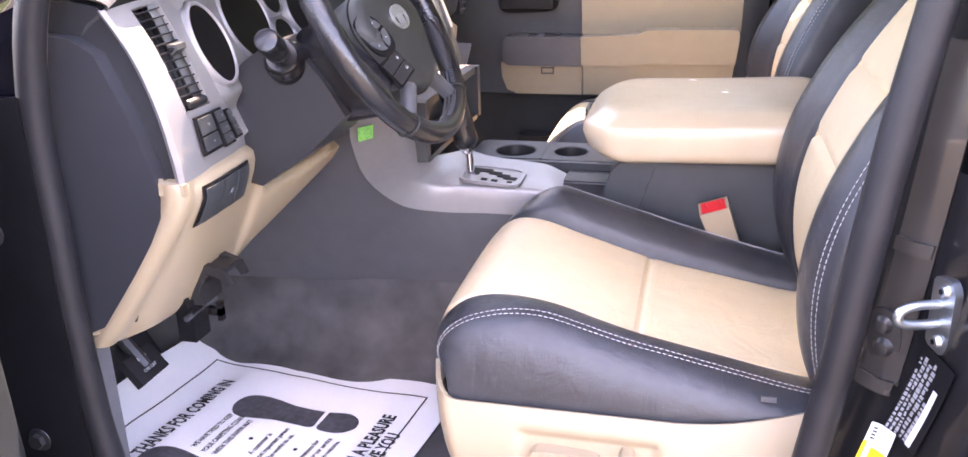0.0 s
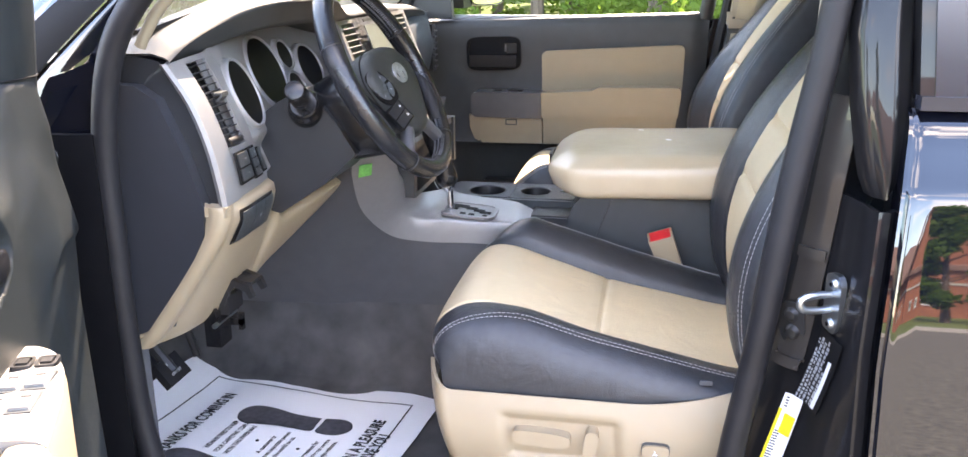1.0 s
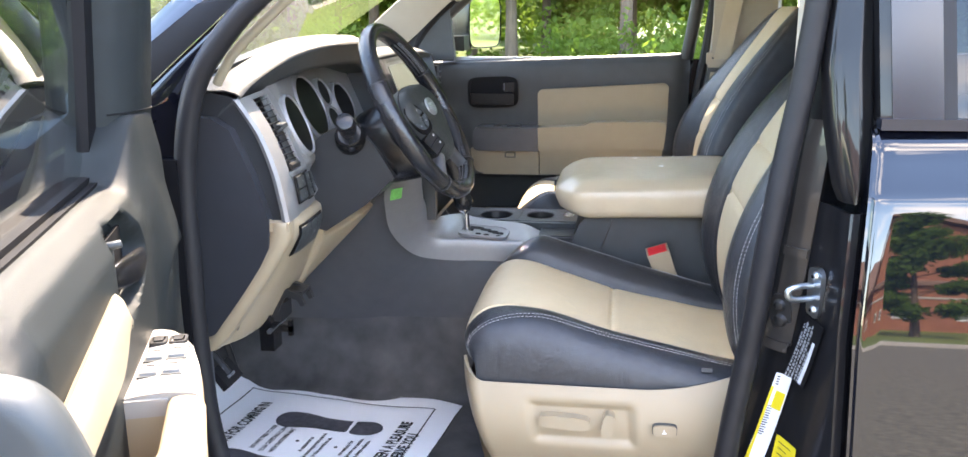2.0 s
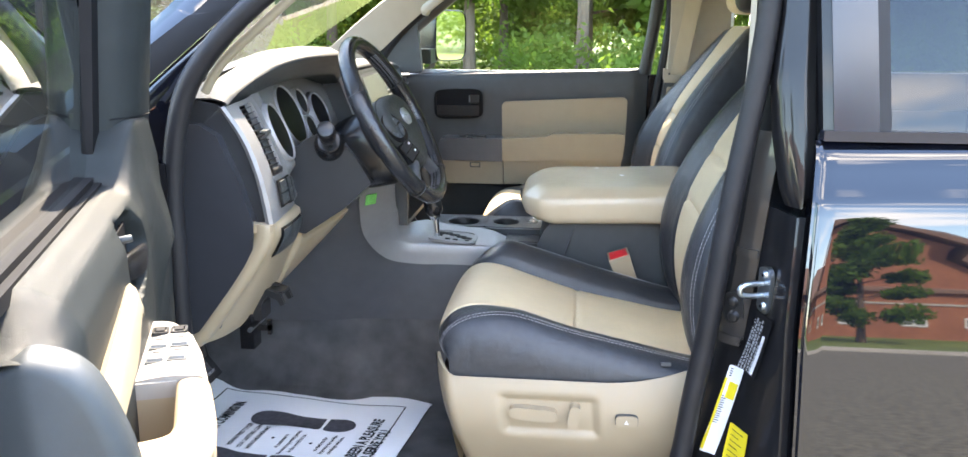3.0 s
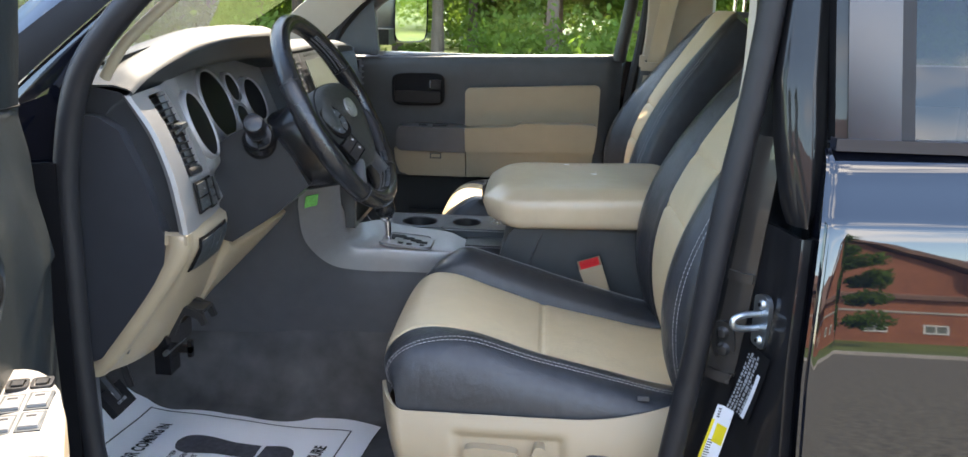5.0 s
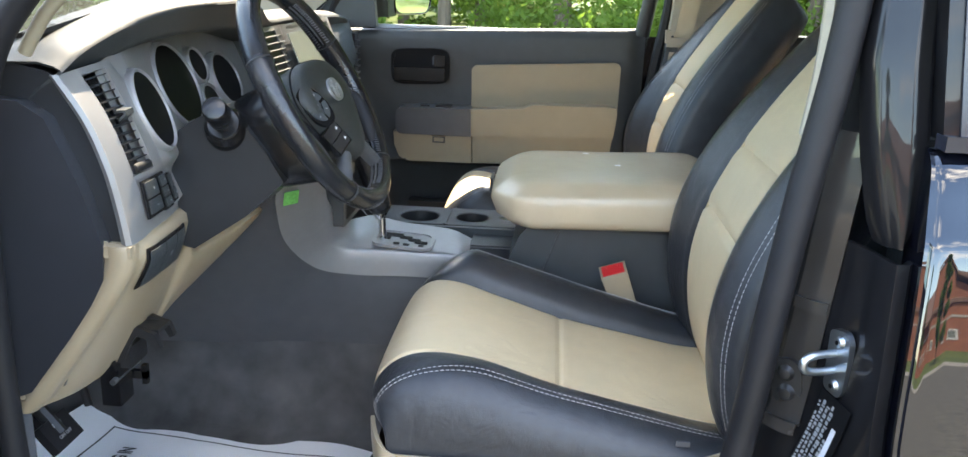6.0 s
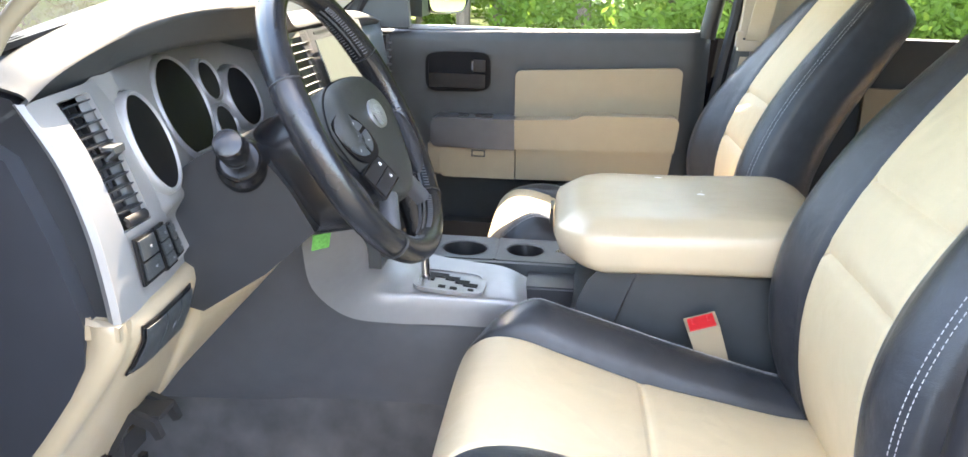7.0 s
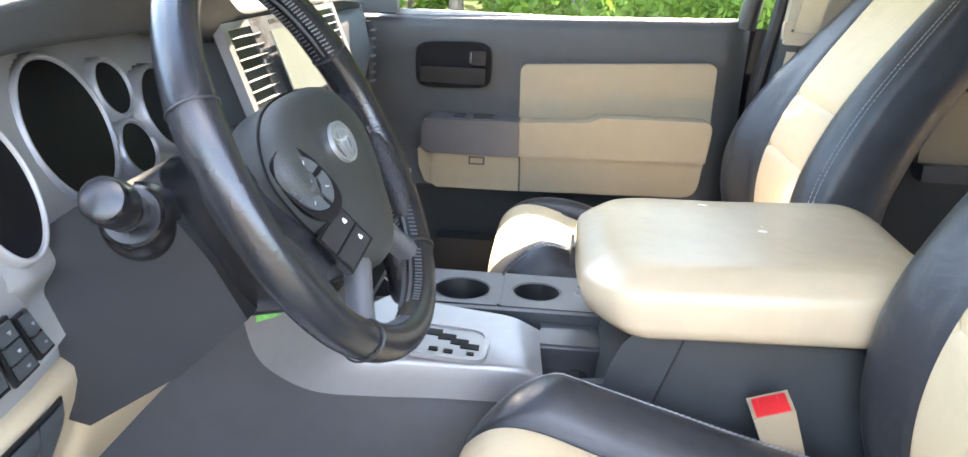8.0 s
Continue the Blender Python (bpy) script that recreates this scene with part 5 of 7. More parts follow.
part("bezel_face", merged(bezel_patch(0.0, 0.26, 0, 1, 0, 0.006), bezel_patch(0.68, 0.98, 0, 0.60, 0, 0.006), bezel_patch(0.26, 0.68, 0, 0.033, 0, 0.006), bezel_patch(0.26, 0.98, 0.567, 0.60, 0, 0.006)), FASCIA, dash, "silver surround of the side vent", angle=60)
part("bezel_lower", bezel_patch(0.26, 1.0, 0.60, 1.0, -0.001, 0.006), FASCIA, dash, angle=60)
part("bezel_side", surface([[Vector(p) + Vector((0.0, 0, 0)), Vector(p) + Vector((-0.006, -0.002, 0)), Vector(p) + Vector((-0.014, 0.004, 0))] for p in bez_l], 0.002), FASCIA, dash)
vent = part("side_vent", bezel_patch(0.25, 0.70, 0.03, 0.58, -0.03, 0.003), MATT_BLACK, dash, "black slatted side air vent")
for q in range(11):
    v = 0.052 + q * 0.0425
    part("slat", surface([[bezel_point(u, v - 0.006, -0.024), bezel_point(u, v + 0.002, -0.010), bezel_point(u, v + 0.006, -0.002)] for u in np.linspace(0.262, 0.678, 5)], 0.0018), DASH_DARK, vent)
for u in (0.36, 0.47, 0.58):
    part("vane", surface([[bezel_point(u, v, -0.028), bezel_point(u, v, -0.014)] for v in np.linspace(0.05, 0.50, 6)], 0.0016), PLASTIC_BLACK, vent)
part("vent_tab", merged(surface([[bezel_point(u, v, l) for u in (0.42, 0.60)] for v, l in ((0.24, 0.0), (0.255, 0.012), (0.28, 0.010), (0.295, -0.002))], 0.003)), PLASTIC_DARK, vent)
part("vent_wheel", merged(surface([[bezel_point(u, v, 0.004 * math.sin((v - 0.505) / 0.055 * math.pi)) for u in np.linspace(0.32, 0.62, 4)] for v in np.linspace(0.508, 0.557, 6)], 0.004)), PLASTIC_BLACK, vent)
# switches under the vent
def skew_patch(u0, u1, v0, v1, lean_, lift, thick, n=4):
    """A piece on the bezel whose lower edge stands further towards the door."""
    return surface([[bezel_point(u0 + (u1 - u0) * a + lean_ * b, v0 + (v1 - v0) * b, lift) for a in np.linspace(0, 1, n)] for b in np.linspace(0, 1, n)], thick)


for u0, u1, v0, v1, ln, nm, marks in ((0.27, 0.53, 0.612, 0.880, -0.04, "mirror_switch", 2), (0.555, 0.750, 0.612, 0.900, -0.04, "headlamp_switch", 3), (0.775, 0.925, 0.640, 0.885, -0.04, "dimmer_switch", 2)):
    w = part(nm, skew_patch(u0, u1, v0, v1, ln, 0.006, 0.003), STALK_BLACK, dash)
    for q in range(marks):
        a, b = 0.06 + q * 0.90 / marks, 0.06 + (q + 0.86) * 0.90 / marks
        va, vb = v0 + a * (v1 - v0), v0 + b * (v1 - v0)
        part("key", skew_patch(u0 + 0.025 + ln * a, u1 - 0.025 + ln * a, va, vb, ln * (b - a), 0.0085, 0.002, 3), PLASTIC_DARK, w)
        um, vm = (u0 + u1) / 2 + ln * (a + b) / 2, (va + vb) / 2
        part("mark", merged(skew_patch(um - 0.014, um + 0.014, vm - 0.007, vm - 0.002, 0, 0.0108, 0.0005, 2), skew_patch(um - 0.008, um + 0.010, vm + 0.002, vm + 0.006, 0, 0.0108, 0.0005, 2)), PRINT_GREY, w)
# gauge fascia
def fascia_x(y, z):
    return 0.0445 - 0.42 * (z - 1.30) + float(np.interp(y, [1.56, 1.59, 1.642, 1.72, 1.80, 1.90, 1.965, 2.07], [0.002, 0.006, 0.012, 0.002, -0.006, -0.004, 0.004, 0.012]))


GAUGES = [(1.650, 1.302, 0.037, 0.0555, None), (1.791, 1.319, 0.060, 0.064, -0.058), (1.888, 1.340, 0.028, 0.027, None), (1.962, 1.310, 0.049, 0.044, None), (1.884, 1.283, 0.029, 0.026, None)]


def in_pod(y, z, grow):
    """True inside a gauge opening."""
    for gy, gz, ry, rz, cut in GAUGES:
        v = (z - gz) * 1.085
        if ((y - gy) / (ry + grow)) ** 2 + (v / (rz + grow)) ** 2 < 1 and (cut is None or v > cut - grow):
            return True
    return False


fas = []
for y in np.linspace(1.57, 2.07, 160):
    t = (y - 1.57) / 0.50
    top = float(np.interp(y, LIP[:, 0], LIP[:, 2])) - 0.035
    bot = 1.16 + 0.045 * t + 0.05 * soft_step((y - 1.70) / 0.03)
    fas.append([(fascia_x(y, z) - 0.026 * soft_step((1.238 - z) / 0.035) * soft_step((1.74 - y) / 0.03), y, z) for z in np.linspace(bot, top, 70)])
fas = surface(fas)
bmesh.ops.delete(fas, geom=[f for f in fas.faces if in_pod(f.calc_center_median().y, f.calc_center_median().z, 0.0045)], context="FACES")
part("gauge_fascia", fas, FASCIA, dash, "satin grey gauge fascia", angle=60)
for gy, gz, ry, rz, cut in GAUGES:
    m = axes((fascia_x(gy, gz) + 0.008, gy, gz), (0, 1, 0), (-0.42, 0, 1))
    outline = ring_points(0, 0, 1, 1, 64)

    def pod(k, h):
        """The pod's outline grown by k, at a height; the speedometer is cut straight below."""
        pts = [(a * (ry + k), b * (rz + k)) for a, b in outline]
        if cut is not None:
            pts = [(a, max(b, cut - k)) for a, b in pts]
        return [(a, b, h) for a, b in pts]
    lens = part("gauge_lens", moved(prism([p[:2] for p in pod(-0.001, 0)], -0.004, -0.001, "z"), m), DARK_GLASS, dash, "dark unlit gauge face")
    part("gauge_bezel", moved(loft([pod(-0.0006, -0.003), pod(0.0, 0.0005), pod(0.0010, 0.0022), pod(0.0026, 0.0024), pod(0.0040, 0.0012), pod(0.0052, -0.003), pod(0.007, -0.012)], cap=False), m), SILVER, lens, "silver ring", angle=60)
# steering column
part("column_cover", prism([(0.142, 1.303), (0.098, 1.280), (0.050, 1.246), (0.044, 1.222), (0.058, 1.160), (0.074, 1.092), (0.092, 1.088), (0.172, 1.141), (0.232, 1.196), (0.205, 1.242), (0.168, 1.288)], 1.686, 1.895, "y", 0.016, 5), DASH_DARK, dash, "charcoal cover of the steering column", angle=70)
part("column_shroud", moved(loft([[(x, c + y, h) for x, y in ring_points(0, 0, rx, ry, 48, 3.2)] for h, c, rx, ry in ((-0.116, -0.024, 0.076, 0.066), (-0.108, -0.024, 0.086, 0.075), (-0.100, -0.025, 0.088, 0.078), (-0.050, -0.034, 0.092, 0.084), (-0.036, -0.036, 0.088, 0.080), (-0.030, -0.036, 0.070, 0.062))]), axes((0.262, 1.785, 1.313), (0.022, 1.0, 0.012), (-0.485, 0, 0.874), (0.874, -0.025, 0.485))), STALK_BLACK, dash, "black shroud behind the steering wheel", angle=50)
stk = part("turn_stalk", tube(spline([(0.148, 1.700, 1.270), (0.153, 1.675, 1.282), (0.158, 1.648, 1.294), (0.161, 1.632, 1.301)], 12), [0.025, 0.023, 0.018, 0.0150, 0.0135, 0.0125, 0.0122, 0.0122, 0.0125, 0.013, 0.0135, 0.0135], 24), STALK_BLACK, dash, "black turn signal stalk")
part("stalk_knob", tube([(0.159 + 0.006 * f, 1.640 - 0.036 * f, 1.2975 + 0.0165 * f) for f in (0, 0.06, 0.2, 0.5, 0.75, 0.9, 0.97, 1.0)], [0.0135, 0.0165, 0.0178, 0.0176, 0.0172, 0.0164, 0.0150, 0.0115], 28), STALK_BLACK, stk)
part("stalk_collar", tube([(0.1455 + 0.008 * f, 1.706 - 0.040 * f, 1.264 + 0.019 * f) for f in (0, 0.3, 0.5, 0.62, 0.70, 0.95, 1.0)], [0.0315, 0.0312, 0.0305, 0.0290, 0.0255, 0.0240, 0.0215], 36), STALK_BLACK, stk)
part("stalk_ring", tube([(0.1555 + 0.0015 * f, 1.652 - 0.008 * f, 1.290 + 0.004 * f) for f in (0, 0.2, 0.8, 1)], [0.0142, 0.0155, 0.0155, 0.0142], 24), STALK_BLACK, stk)
# beige knee panel
kp = spline([(1.497, 0.099, 1.150, -0.048, 0.915), (1.53, 0.106, 1.152, -0.018, 0.922), (1.58, 0.104, 1.152, -0.004, 0.926), (1.63, 0.098, 1.150, -0.004, 0.922), (1.675, 0.088, 1.148, -0.002, 0.925), (1.705, 0.080, 1.138, 0.004, 0.942), (1.722, 0.074, 1.082, 0.010, 0.950), (1.76, 0.080, 1.076, 0.018, 0.966), (1.80, 0.096, 1.082, 0.034, 0.986), (1.84, 0.114, 1.092, 0.056, 1.012), (1.88, 0.128, 1.102, 0.082, 1.042), (1.945, 0.132, 1.104, 0.110, 1.078)], 70)


def knee_run(f):
    """How far the panel has turned under at a share of its height: upright at first, then sloping away."""
    return max(0.0, (f - 0.10) / 0.90) ** 1.12 * 0.97 + 0.03 * f


rows = []
side = [(1.492, -0.042), (1.480, -0.036), (1.474, -0.020), (1.475, -0.008), (1.480, -0.002), (1.488, 0.001)]
for y, xt, zt, xb, zb_ in [(y_, kp[0][1] + d_, kp[0][2], kp[0][3] + d_, kp[0][4]) for y_, d_ in side] + [tuple(q) for q in kp]:
    k_ = 1.0 if y > 1.4965 else 0.06
    r = [(xt - 0.05 * k_, y, zt + 0.004), (xt - 0.012 * k_, y, zt + 0.003), (xt - 0.002 * k_, y, zt - 0.004)]
    for f in (0.08, 0.16, 0.24, 0.32, 0.42, 0.55, 0.70, 0.85, 0.94):
        r.append((xt + (xb - xt) * knee_run(f), y, zt + (zb_ - zt) * f))
    r += [(xb, y, zb_ + 0.004), (xb - 0.006, y, zb_ - 0.002), (xb - 0.04, y, zb_ + 0.01)]
    rows.append(r)
part("knee_panel", surface(rows, 0.006), PLASTIC_BEIGE, dash, "beige lower knee panel", angle=60)

part("knee_cap", box(0.062, 0.0985, 1.4775, 1.502, 1.138, 1.1535, 0.004, 3), PLASTIC_BEIGE, dash)


def knee_point(y, f, lift):
    row = [float(np.interp(y, kp[:, 0], kp[:, i])) for i in range(1, 5)]
    xt, zt, xb, zb_ = row
    t = Vector((xb - xt, 0, zb_ - zt)).normalized()
    n_ = Vector((-t.z, 0, t.x))
    p = Vector((xt + (xb - xt) * knee_run(f), y, zt + (zb_ - zt) * f))
    return p + n_ * lift


def knee_patch(y0, y1, f0, f1, lift, thick, skew=0.0, n=8):
    """A piece lying on the knee panel; its lower edge may be set off sideways."""
    return surface([[knee_point(y0 + (y1 - y0) * g + skew * (f - f0) / max(1e-6, f1 - f0) * g, f, lift) for f in np.linspace(f0, f1, n)] for g in np.linspace(0, 1, n)], thick)


fp = part("fuse_panel", knee_patch(1.510, 1.640, 0.030, 0.275, 0.0035, 0.002, 0.006), STALK_BLACK, dash, "black switch blanks in the knee panel")
for a, b in ((1.514, 1.553), (1.556, 1.594), (1.597, 1.636)):
    part("blank", knee_patch(a, b, 0.045, 0.260, 0.0058, 0.0012, 0.002, 6), PLASTIC_DARK, fp)
part("power_mark", knee_patch(1.572, 1.577, 0.125, 0.150, 0.0074, 0.0005, 0.0, 2), PRINT_GREY, fp)
# center stack
part("stack_body", prism([(-0.05, 1.40), (0.075, 1.392), (0.105, 1.33), (0.15, 1.20), (0.172, 1.12), (0.15, 1.03), (0.0, 1.0), (-0.1, 1.0)], 2.062, 2.54, "y", 0.008), PLASTIC_DARK, dash)


def stack_point(y, f, lift):
    p = Vector((0.078, y, 1.390)).lerp(Vector((0.155, y, 1.19)), f)
    return p + Vector((0.93, 0, 0.36)) * lift


def stack_patch(y0, y1, f0, f1, lift, thick):
    return surface([[stack_point(y, f, lift) for f in np.linspace(f0, f1, 5)] for y in np.linspace(y0, y1, 5)], thick)


for y0 in (2.035, 2.40):
    part("vent_frame", merged(stack_patch(y0, y0 + 0.016, 0.0, 0.9, 0.006, 0.012), stack_patch(y0 + 0.112, y0 + 0.13, 0.0, 0.9, 0.006, 0.012), stack_patch(y0 + 0.014, y0 + 0.114, 0.0, 0.04, 0.006, 0.012), stack_patch(y0 + 0.014, y0 + 0.114, 0.46, 0.54, 0.006, 0.012)), SILVER, dash, "silver frame of the center vent")
    cv = part("center_vent", stack_patch(y0 + 0.014, y0 + 0.114, 0.03, 0.47, 0.003, 0.003), PLASTIC_BLACK, dash)
    for q in range(7):
        f = 0.07 + q * 0.06
        part("slat", surface([[stack_point(y, f, -0.002), stack_point(y, f + 0.022, 0.008)] for y in np.linspace(y0 + 0.016, y0 + 0.112, 4)], 0.0016), PLASTIC_DARK, cv)
    for q in range(3):
        part("stack_key", stack_patch(y0 + 0.02, y0 + 0.06, 0.57 + 0.1 * q, 0.65 + 0.1 * q, 0.008, 0.006), PLASTIC_GREY, dash)
radio = part("radio", stack_patch(2.125, 2.395, 0.0, 0.60, 0.006, 0.012), PLASTIC_GREY, dash, "grey head unit")
part("display", stack_patch(2.155, 2.365, 0.10, 0.52, 0.0185, 0.002), SCREEN, radio, "pale reflective display")
for q in range(6):
    part("radio_key", stack_patch(2.165 + 0.033 * q, 2.19 + 0.033 * q, 0.54, 0.58, 0.018, 0.004), PLASTIC_BLACK, radio)
part("disc_slot", stack_patch(2.16, 2.36, 0.035, 0.06, 0.0185, 0.001), PLASTIC_BLACK, radio)
part("climate_panel", stack_patch(2.13, 2.39, 0.66, 1.05, 0.004, 0.012), PLASTIC_BLACK, dash)
for yk in (2.17, 2.26, 2.35):
    part("climate_knob", rod(stack_point(yk, 0.85, 0.012), stack_point(yk, 0.85, 0.032), 0.024, 0.021, 24, 0.003), PLASTIC_GREY, dash)
part("stack_pocket", merged(box(0.17, 0.235, 2.04, 2.06, 1.03, 1.14, 0.004), box(0.17, 0.235, 2.42, 2.44, 1.03, 1.14, 0.004), box(0.16, 0.23, 2.05, 2.43, 1.125, 1.14, 0.004)), PLASTIC_DARK, dash)
part("pocket_floor", box(0.12, 0.232, 2.06, 2.42, 1.025, 1.035, 0.003), PLASTIC_BLACK, dash)
# passenger side
part("passenger_pad", loft([[(x, y, z) for x, z in [(-0.3, 1.36), (0.03, 1.365), (0.06 - e, 1.34), (0.075 - e, 1.27), (0.06 - e, 1.20), (0.0, 1.17), (-0.3, 1.17)]] for y, e in ((2.55, 0.0), (2.7, 0.0), (2.88, 0.005), (2.97, 0.02), (3.0, 0.05))]), PLASTIC_DASH, dash, angle=60)
part("passenger_knee", loft([[(x, y, z) for x, z in [(-0.3, 1.18), (0.03 - e, 1.185), (0.06 - e, 1.16), (0.05 - e, 1.08), (-0.02, 0.98), (-0.3, 0.98)]] for y, e in ((2.54, 0.0), (2.75, 0.0), (2.93, 0.01), (2.99, 0.04))]), PLASTIC_BEIGE, dash, "beige glove box side", angle=60)
pv = part("passenger_vent", box(0.02, 0.055, 2.945, 2.985, 1.19, 1.33, 0.006), PLASTIC_BLACK, dash)
for q in range(7):
    part("slat", box(0.052, 0.062, 2.948, 2.982, 1.20 + 0.018 * q, 1.204 + 0.018 * q), PLASTIC_GREY, pv)

# ---------------------------------------------------------------- steering wheel
WC = Vector((0.262, 1.785, 1.313))
WA = Vector((0.874, -0.025, 0.485)).normalized()
WU = Vector((-0.485, 0, 0.874)).normalized()
WM = axes(WC, WU.cross(WA), WU, WA)
sw = rooted("steering_wheel", WC, "worn black leather steering wheel with four spokes", "steering wheel", m=WM)
R = 0.176
n = 96
rim_rings = []
for k in range(n + 1):
    a = 2 * math.pi * k / n
    grip = 0.0016 * (math.exp(-((math.sin(a) - 0.35) / 0.22) ** 2))
    ring = []
    for j in range(14):
        b = 2 * math.pi * j / 14
        rr = R + (0.0152 + grip) * math.cos(b)
        ring.append((rr * math.cos(a), rr * math.sin(a), (0.0175 + grip) * math.sin(b)))
    rim_rings.append(ring)
g = loft(rim_rings, cap=False)
bmesh.ops.remove_doubles(g, verts=g.verts, dist=1e-6)
rim = part("rim", g, LEATHER_WHEEL, sw, "worn black leather rim", local=True, angle=80)
for a in (radians(24), radians(156), radians(-52), radians(232)):
    c, s_ = math.cos(a), math.sin(a)
    ring = [((R + 0.0166 * math.cos(b)) * c, (R + 0.0166 * math.cos(b)) * s_, 0.0188 * math.sin(b)) for b in np.linspace(0, 2 * math.pi, 20, endpoint=False)]
    part("rim_seam", tube(ring, 0.0011, 6, closed=True), PLASTIC_BLACK, rim, local=True)


def rim_stitches(a0, a1):
    """Two rows of slanted thread along the inner side of the rim, over a raised seam."""
    out = []
    for k in range(int((a1 - a0) * R / 0.0052)):
        a = a0 + k * 0.0052 / R
        for b0, b1, da in ((2.50, 2.86, 0.010), (3.42, 3.78, -0.010)):
            p = []
            for b, d in ((b0, 0.0), (b1, da)):
                rr = R + 0.0162 * math.cos(b)
                p.append((rr * math.cos(a + d), rr * math.sin(a + d), 0.0184 * math.sin(b)))
            out.append(rod(p[0], p[1], 0.0009, n=5))
    ridge = [((R + 0.0153 * math.cos(3.14)) * math.cos(a), (R + 0.0153 * math.cos(3.14)) * math.sin(a), 0.0) for a in np.linspace(a0, a1, 24)]
    out.append(tube(ridge, 0.0016, 6))
    return merged(*out)


for a0, a1 in ((26, 62), (-50, -4), (118, 154), (184, 230), (-84, -54), (234, 264)):
    part("rim_lacing", rim_stitches(radians(a0), radians(a1)), PLASTIC_GREY, rim, "laced leather seam", local=True, kind="stuff")
# perforated thumb grips
for sx in (-1, 1):
    rings = []
    for f in np.linspace(0, 1, 15):
        a = radians(-6 - 36 * f)
        sw_ = math.sin(math.pi * f) ** 0.5
        rings.append([((R - 0.014 + (0.012 * sw_ + 0.001) * math.cos(b)) * math.cos(a) * sx, (R - 0.014 + (0.012 * sw_ + 0.001) * math.cos(b)) * math.sin(a), 0.001 + (0.013 * sw_ + 0.001) * math.sin(b)) for b in np.linspace(0, 2 * math.pi, 14, endpoint=False)])
    part("thumb_grip", loft(rings), GRIP, rim, "perforated leather thumb grip", local=True, angle=70)
# hub pad: broad above, drawn in beside the switches
pad = []
for hgt, sc in ((-0.032, 0.97), (-0.006, 1.0), (0.007, 0.985), (0.014, 0.94), (0.019, 0.84), (0.0215, 0.6), (0.022, 0.25)):
    ring = []
    for k in range(64):
        a = 2 * math.pi * k / 64
        c, s_ = math.cos(a), math.sin(a)
        rx = 0.112 - 0.036 * soft_step((0.35 - s_) / 0.9) - 0.012 * max(0, -s_) ** 3
        x_ = rx * math.copysign(abs(c) ** 0.72, c)
        y_ = (0.080 if s_ > 0 else 0.086) * math.copysign(abs(s_) ** 0.82, s_)
        ring.append((x_ * sc, -0.026 + y_ * sc, hgt))
    pad.append(ring)
hub = part("airbag_pad", loft(pad), HUB_PAD, sw, "grained black hub pad", local=True, angle=60)
E_ = ring_points(0, 0, 1, 1, 40)
em = Matrix.Translation((0.004, -0.003, 0.0215))
part("emblem_ring", moved(frame_bar([(a * 0.0265, b * 0.0185) for a, b in E_], [(a * 0.0232, b * 0.0156) for a, b in E_], 0.004), em), EMBLEM, hub, "chrome oval emblem", local=True)
part("emblem_ring", moved(frame_bar([(a * 0.0080, b * 0.0150) for a, b in E_], [(a * 0.0046, b * 0.0115) for a, b in E_], 0.0045), em), EMBLEM, hub, "chrome oval emblem", local=True)
part("emblem_ring", moved(frame_bar([(a * 0.0190, 0.0070 + b * 0.0072) for a, b in E_], [(a * 0.0156, 0.0070 + b * 0.0042) for a, b in E_], 0.0042), em), EMBLEM, hub, "chrome oval emblem", local=True)
part("airbag_mark", moved(merged(rod((0, 0, 0), (0, 0, 0.0008), 0.005, n=16), box(-0.004, 0.004, -0.013, -0.010, 0, 0.0008)), Matrix.Translation((0.022, -0.062, 0.0205))), PLASTIC_DARK, hub, local=True)
part("pad_seam", moved(tube([(x, y, -0.002) for x, y, z in pad[1]], 0.0012, 5, closed=True), Matrix.Diagonal((1.006, 1.006, 1, 1))), MATT_BLACK, hub, local=True)
# spokes
for sx in (-1, 1):
    sp = [[(sx * x_, y_, z_ + q) for y_, z_ in ((yc_ - h_, -0.004), (yc_ - h_ * 0.75, 0.003), (yc_, 0.006), (yc_ + h_ * 0.75, 0.003), (yc_ + h_, -0.004), (yc_ + h_ * 0.6, -0.020), (yc_ - h_ * 0.6, -0.020))] for x_, yc_, h_, q in
          ((0.045, -0.036, 0.056, 0.006), (0.070, -0.036, 0.056, 0.001), (0.090, -0.034, 0.054, -0.008), (0.112, -0.022, 0.044, -0.017), (0.132, -0.006, 0.032, -0.016), (0.150, 0.004, 0.026, -0.010), (0.166, 0.006, 0.027, -0.004), (0.176, 0.006, 0.028, 0.0))]
    part("spoke", loft(sp), LEATHER_WHEEL, sw, local=True, angle=60)
    sp = []
    for f in np.linspace(0, 1, 9):
        cx, cy = 0.040 + f * 0.066, -0.090 - f * 0.056
        w_ = 0.014 - 0.003 * math.sin(math.pi * f)
        sp.append([(sx * (cx + w_ * q * 0.8), cy + w_ * q * 0.6, z_ + 0.006 * (1 - f)) for q, z_ in ((-1, -0.002), (-0.8, 0.004), (0, 0.007), (0.8, 0.004), (1, -0.002), (0.6, -0.014), (-0.6, -0.014))])
    part("lower_spoke", loft(sp), PLASTIC_GREY, sw, "satin grey lower spoke", local=True, angle=60)
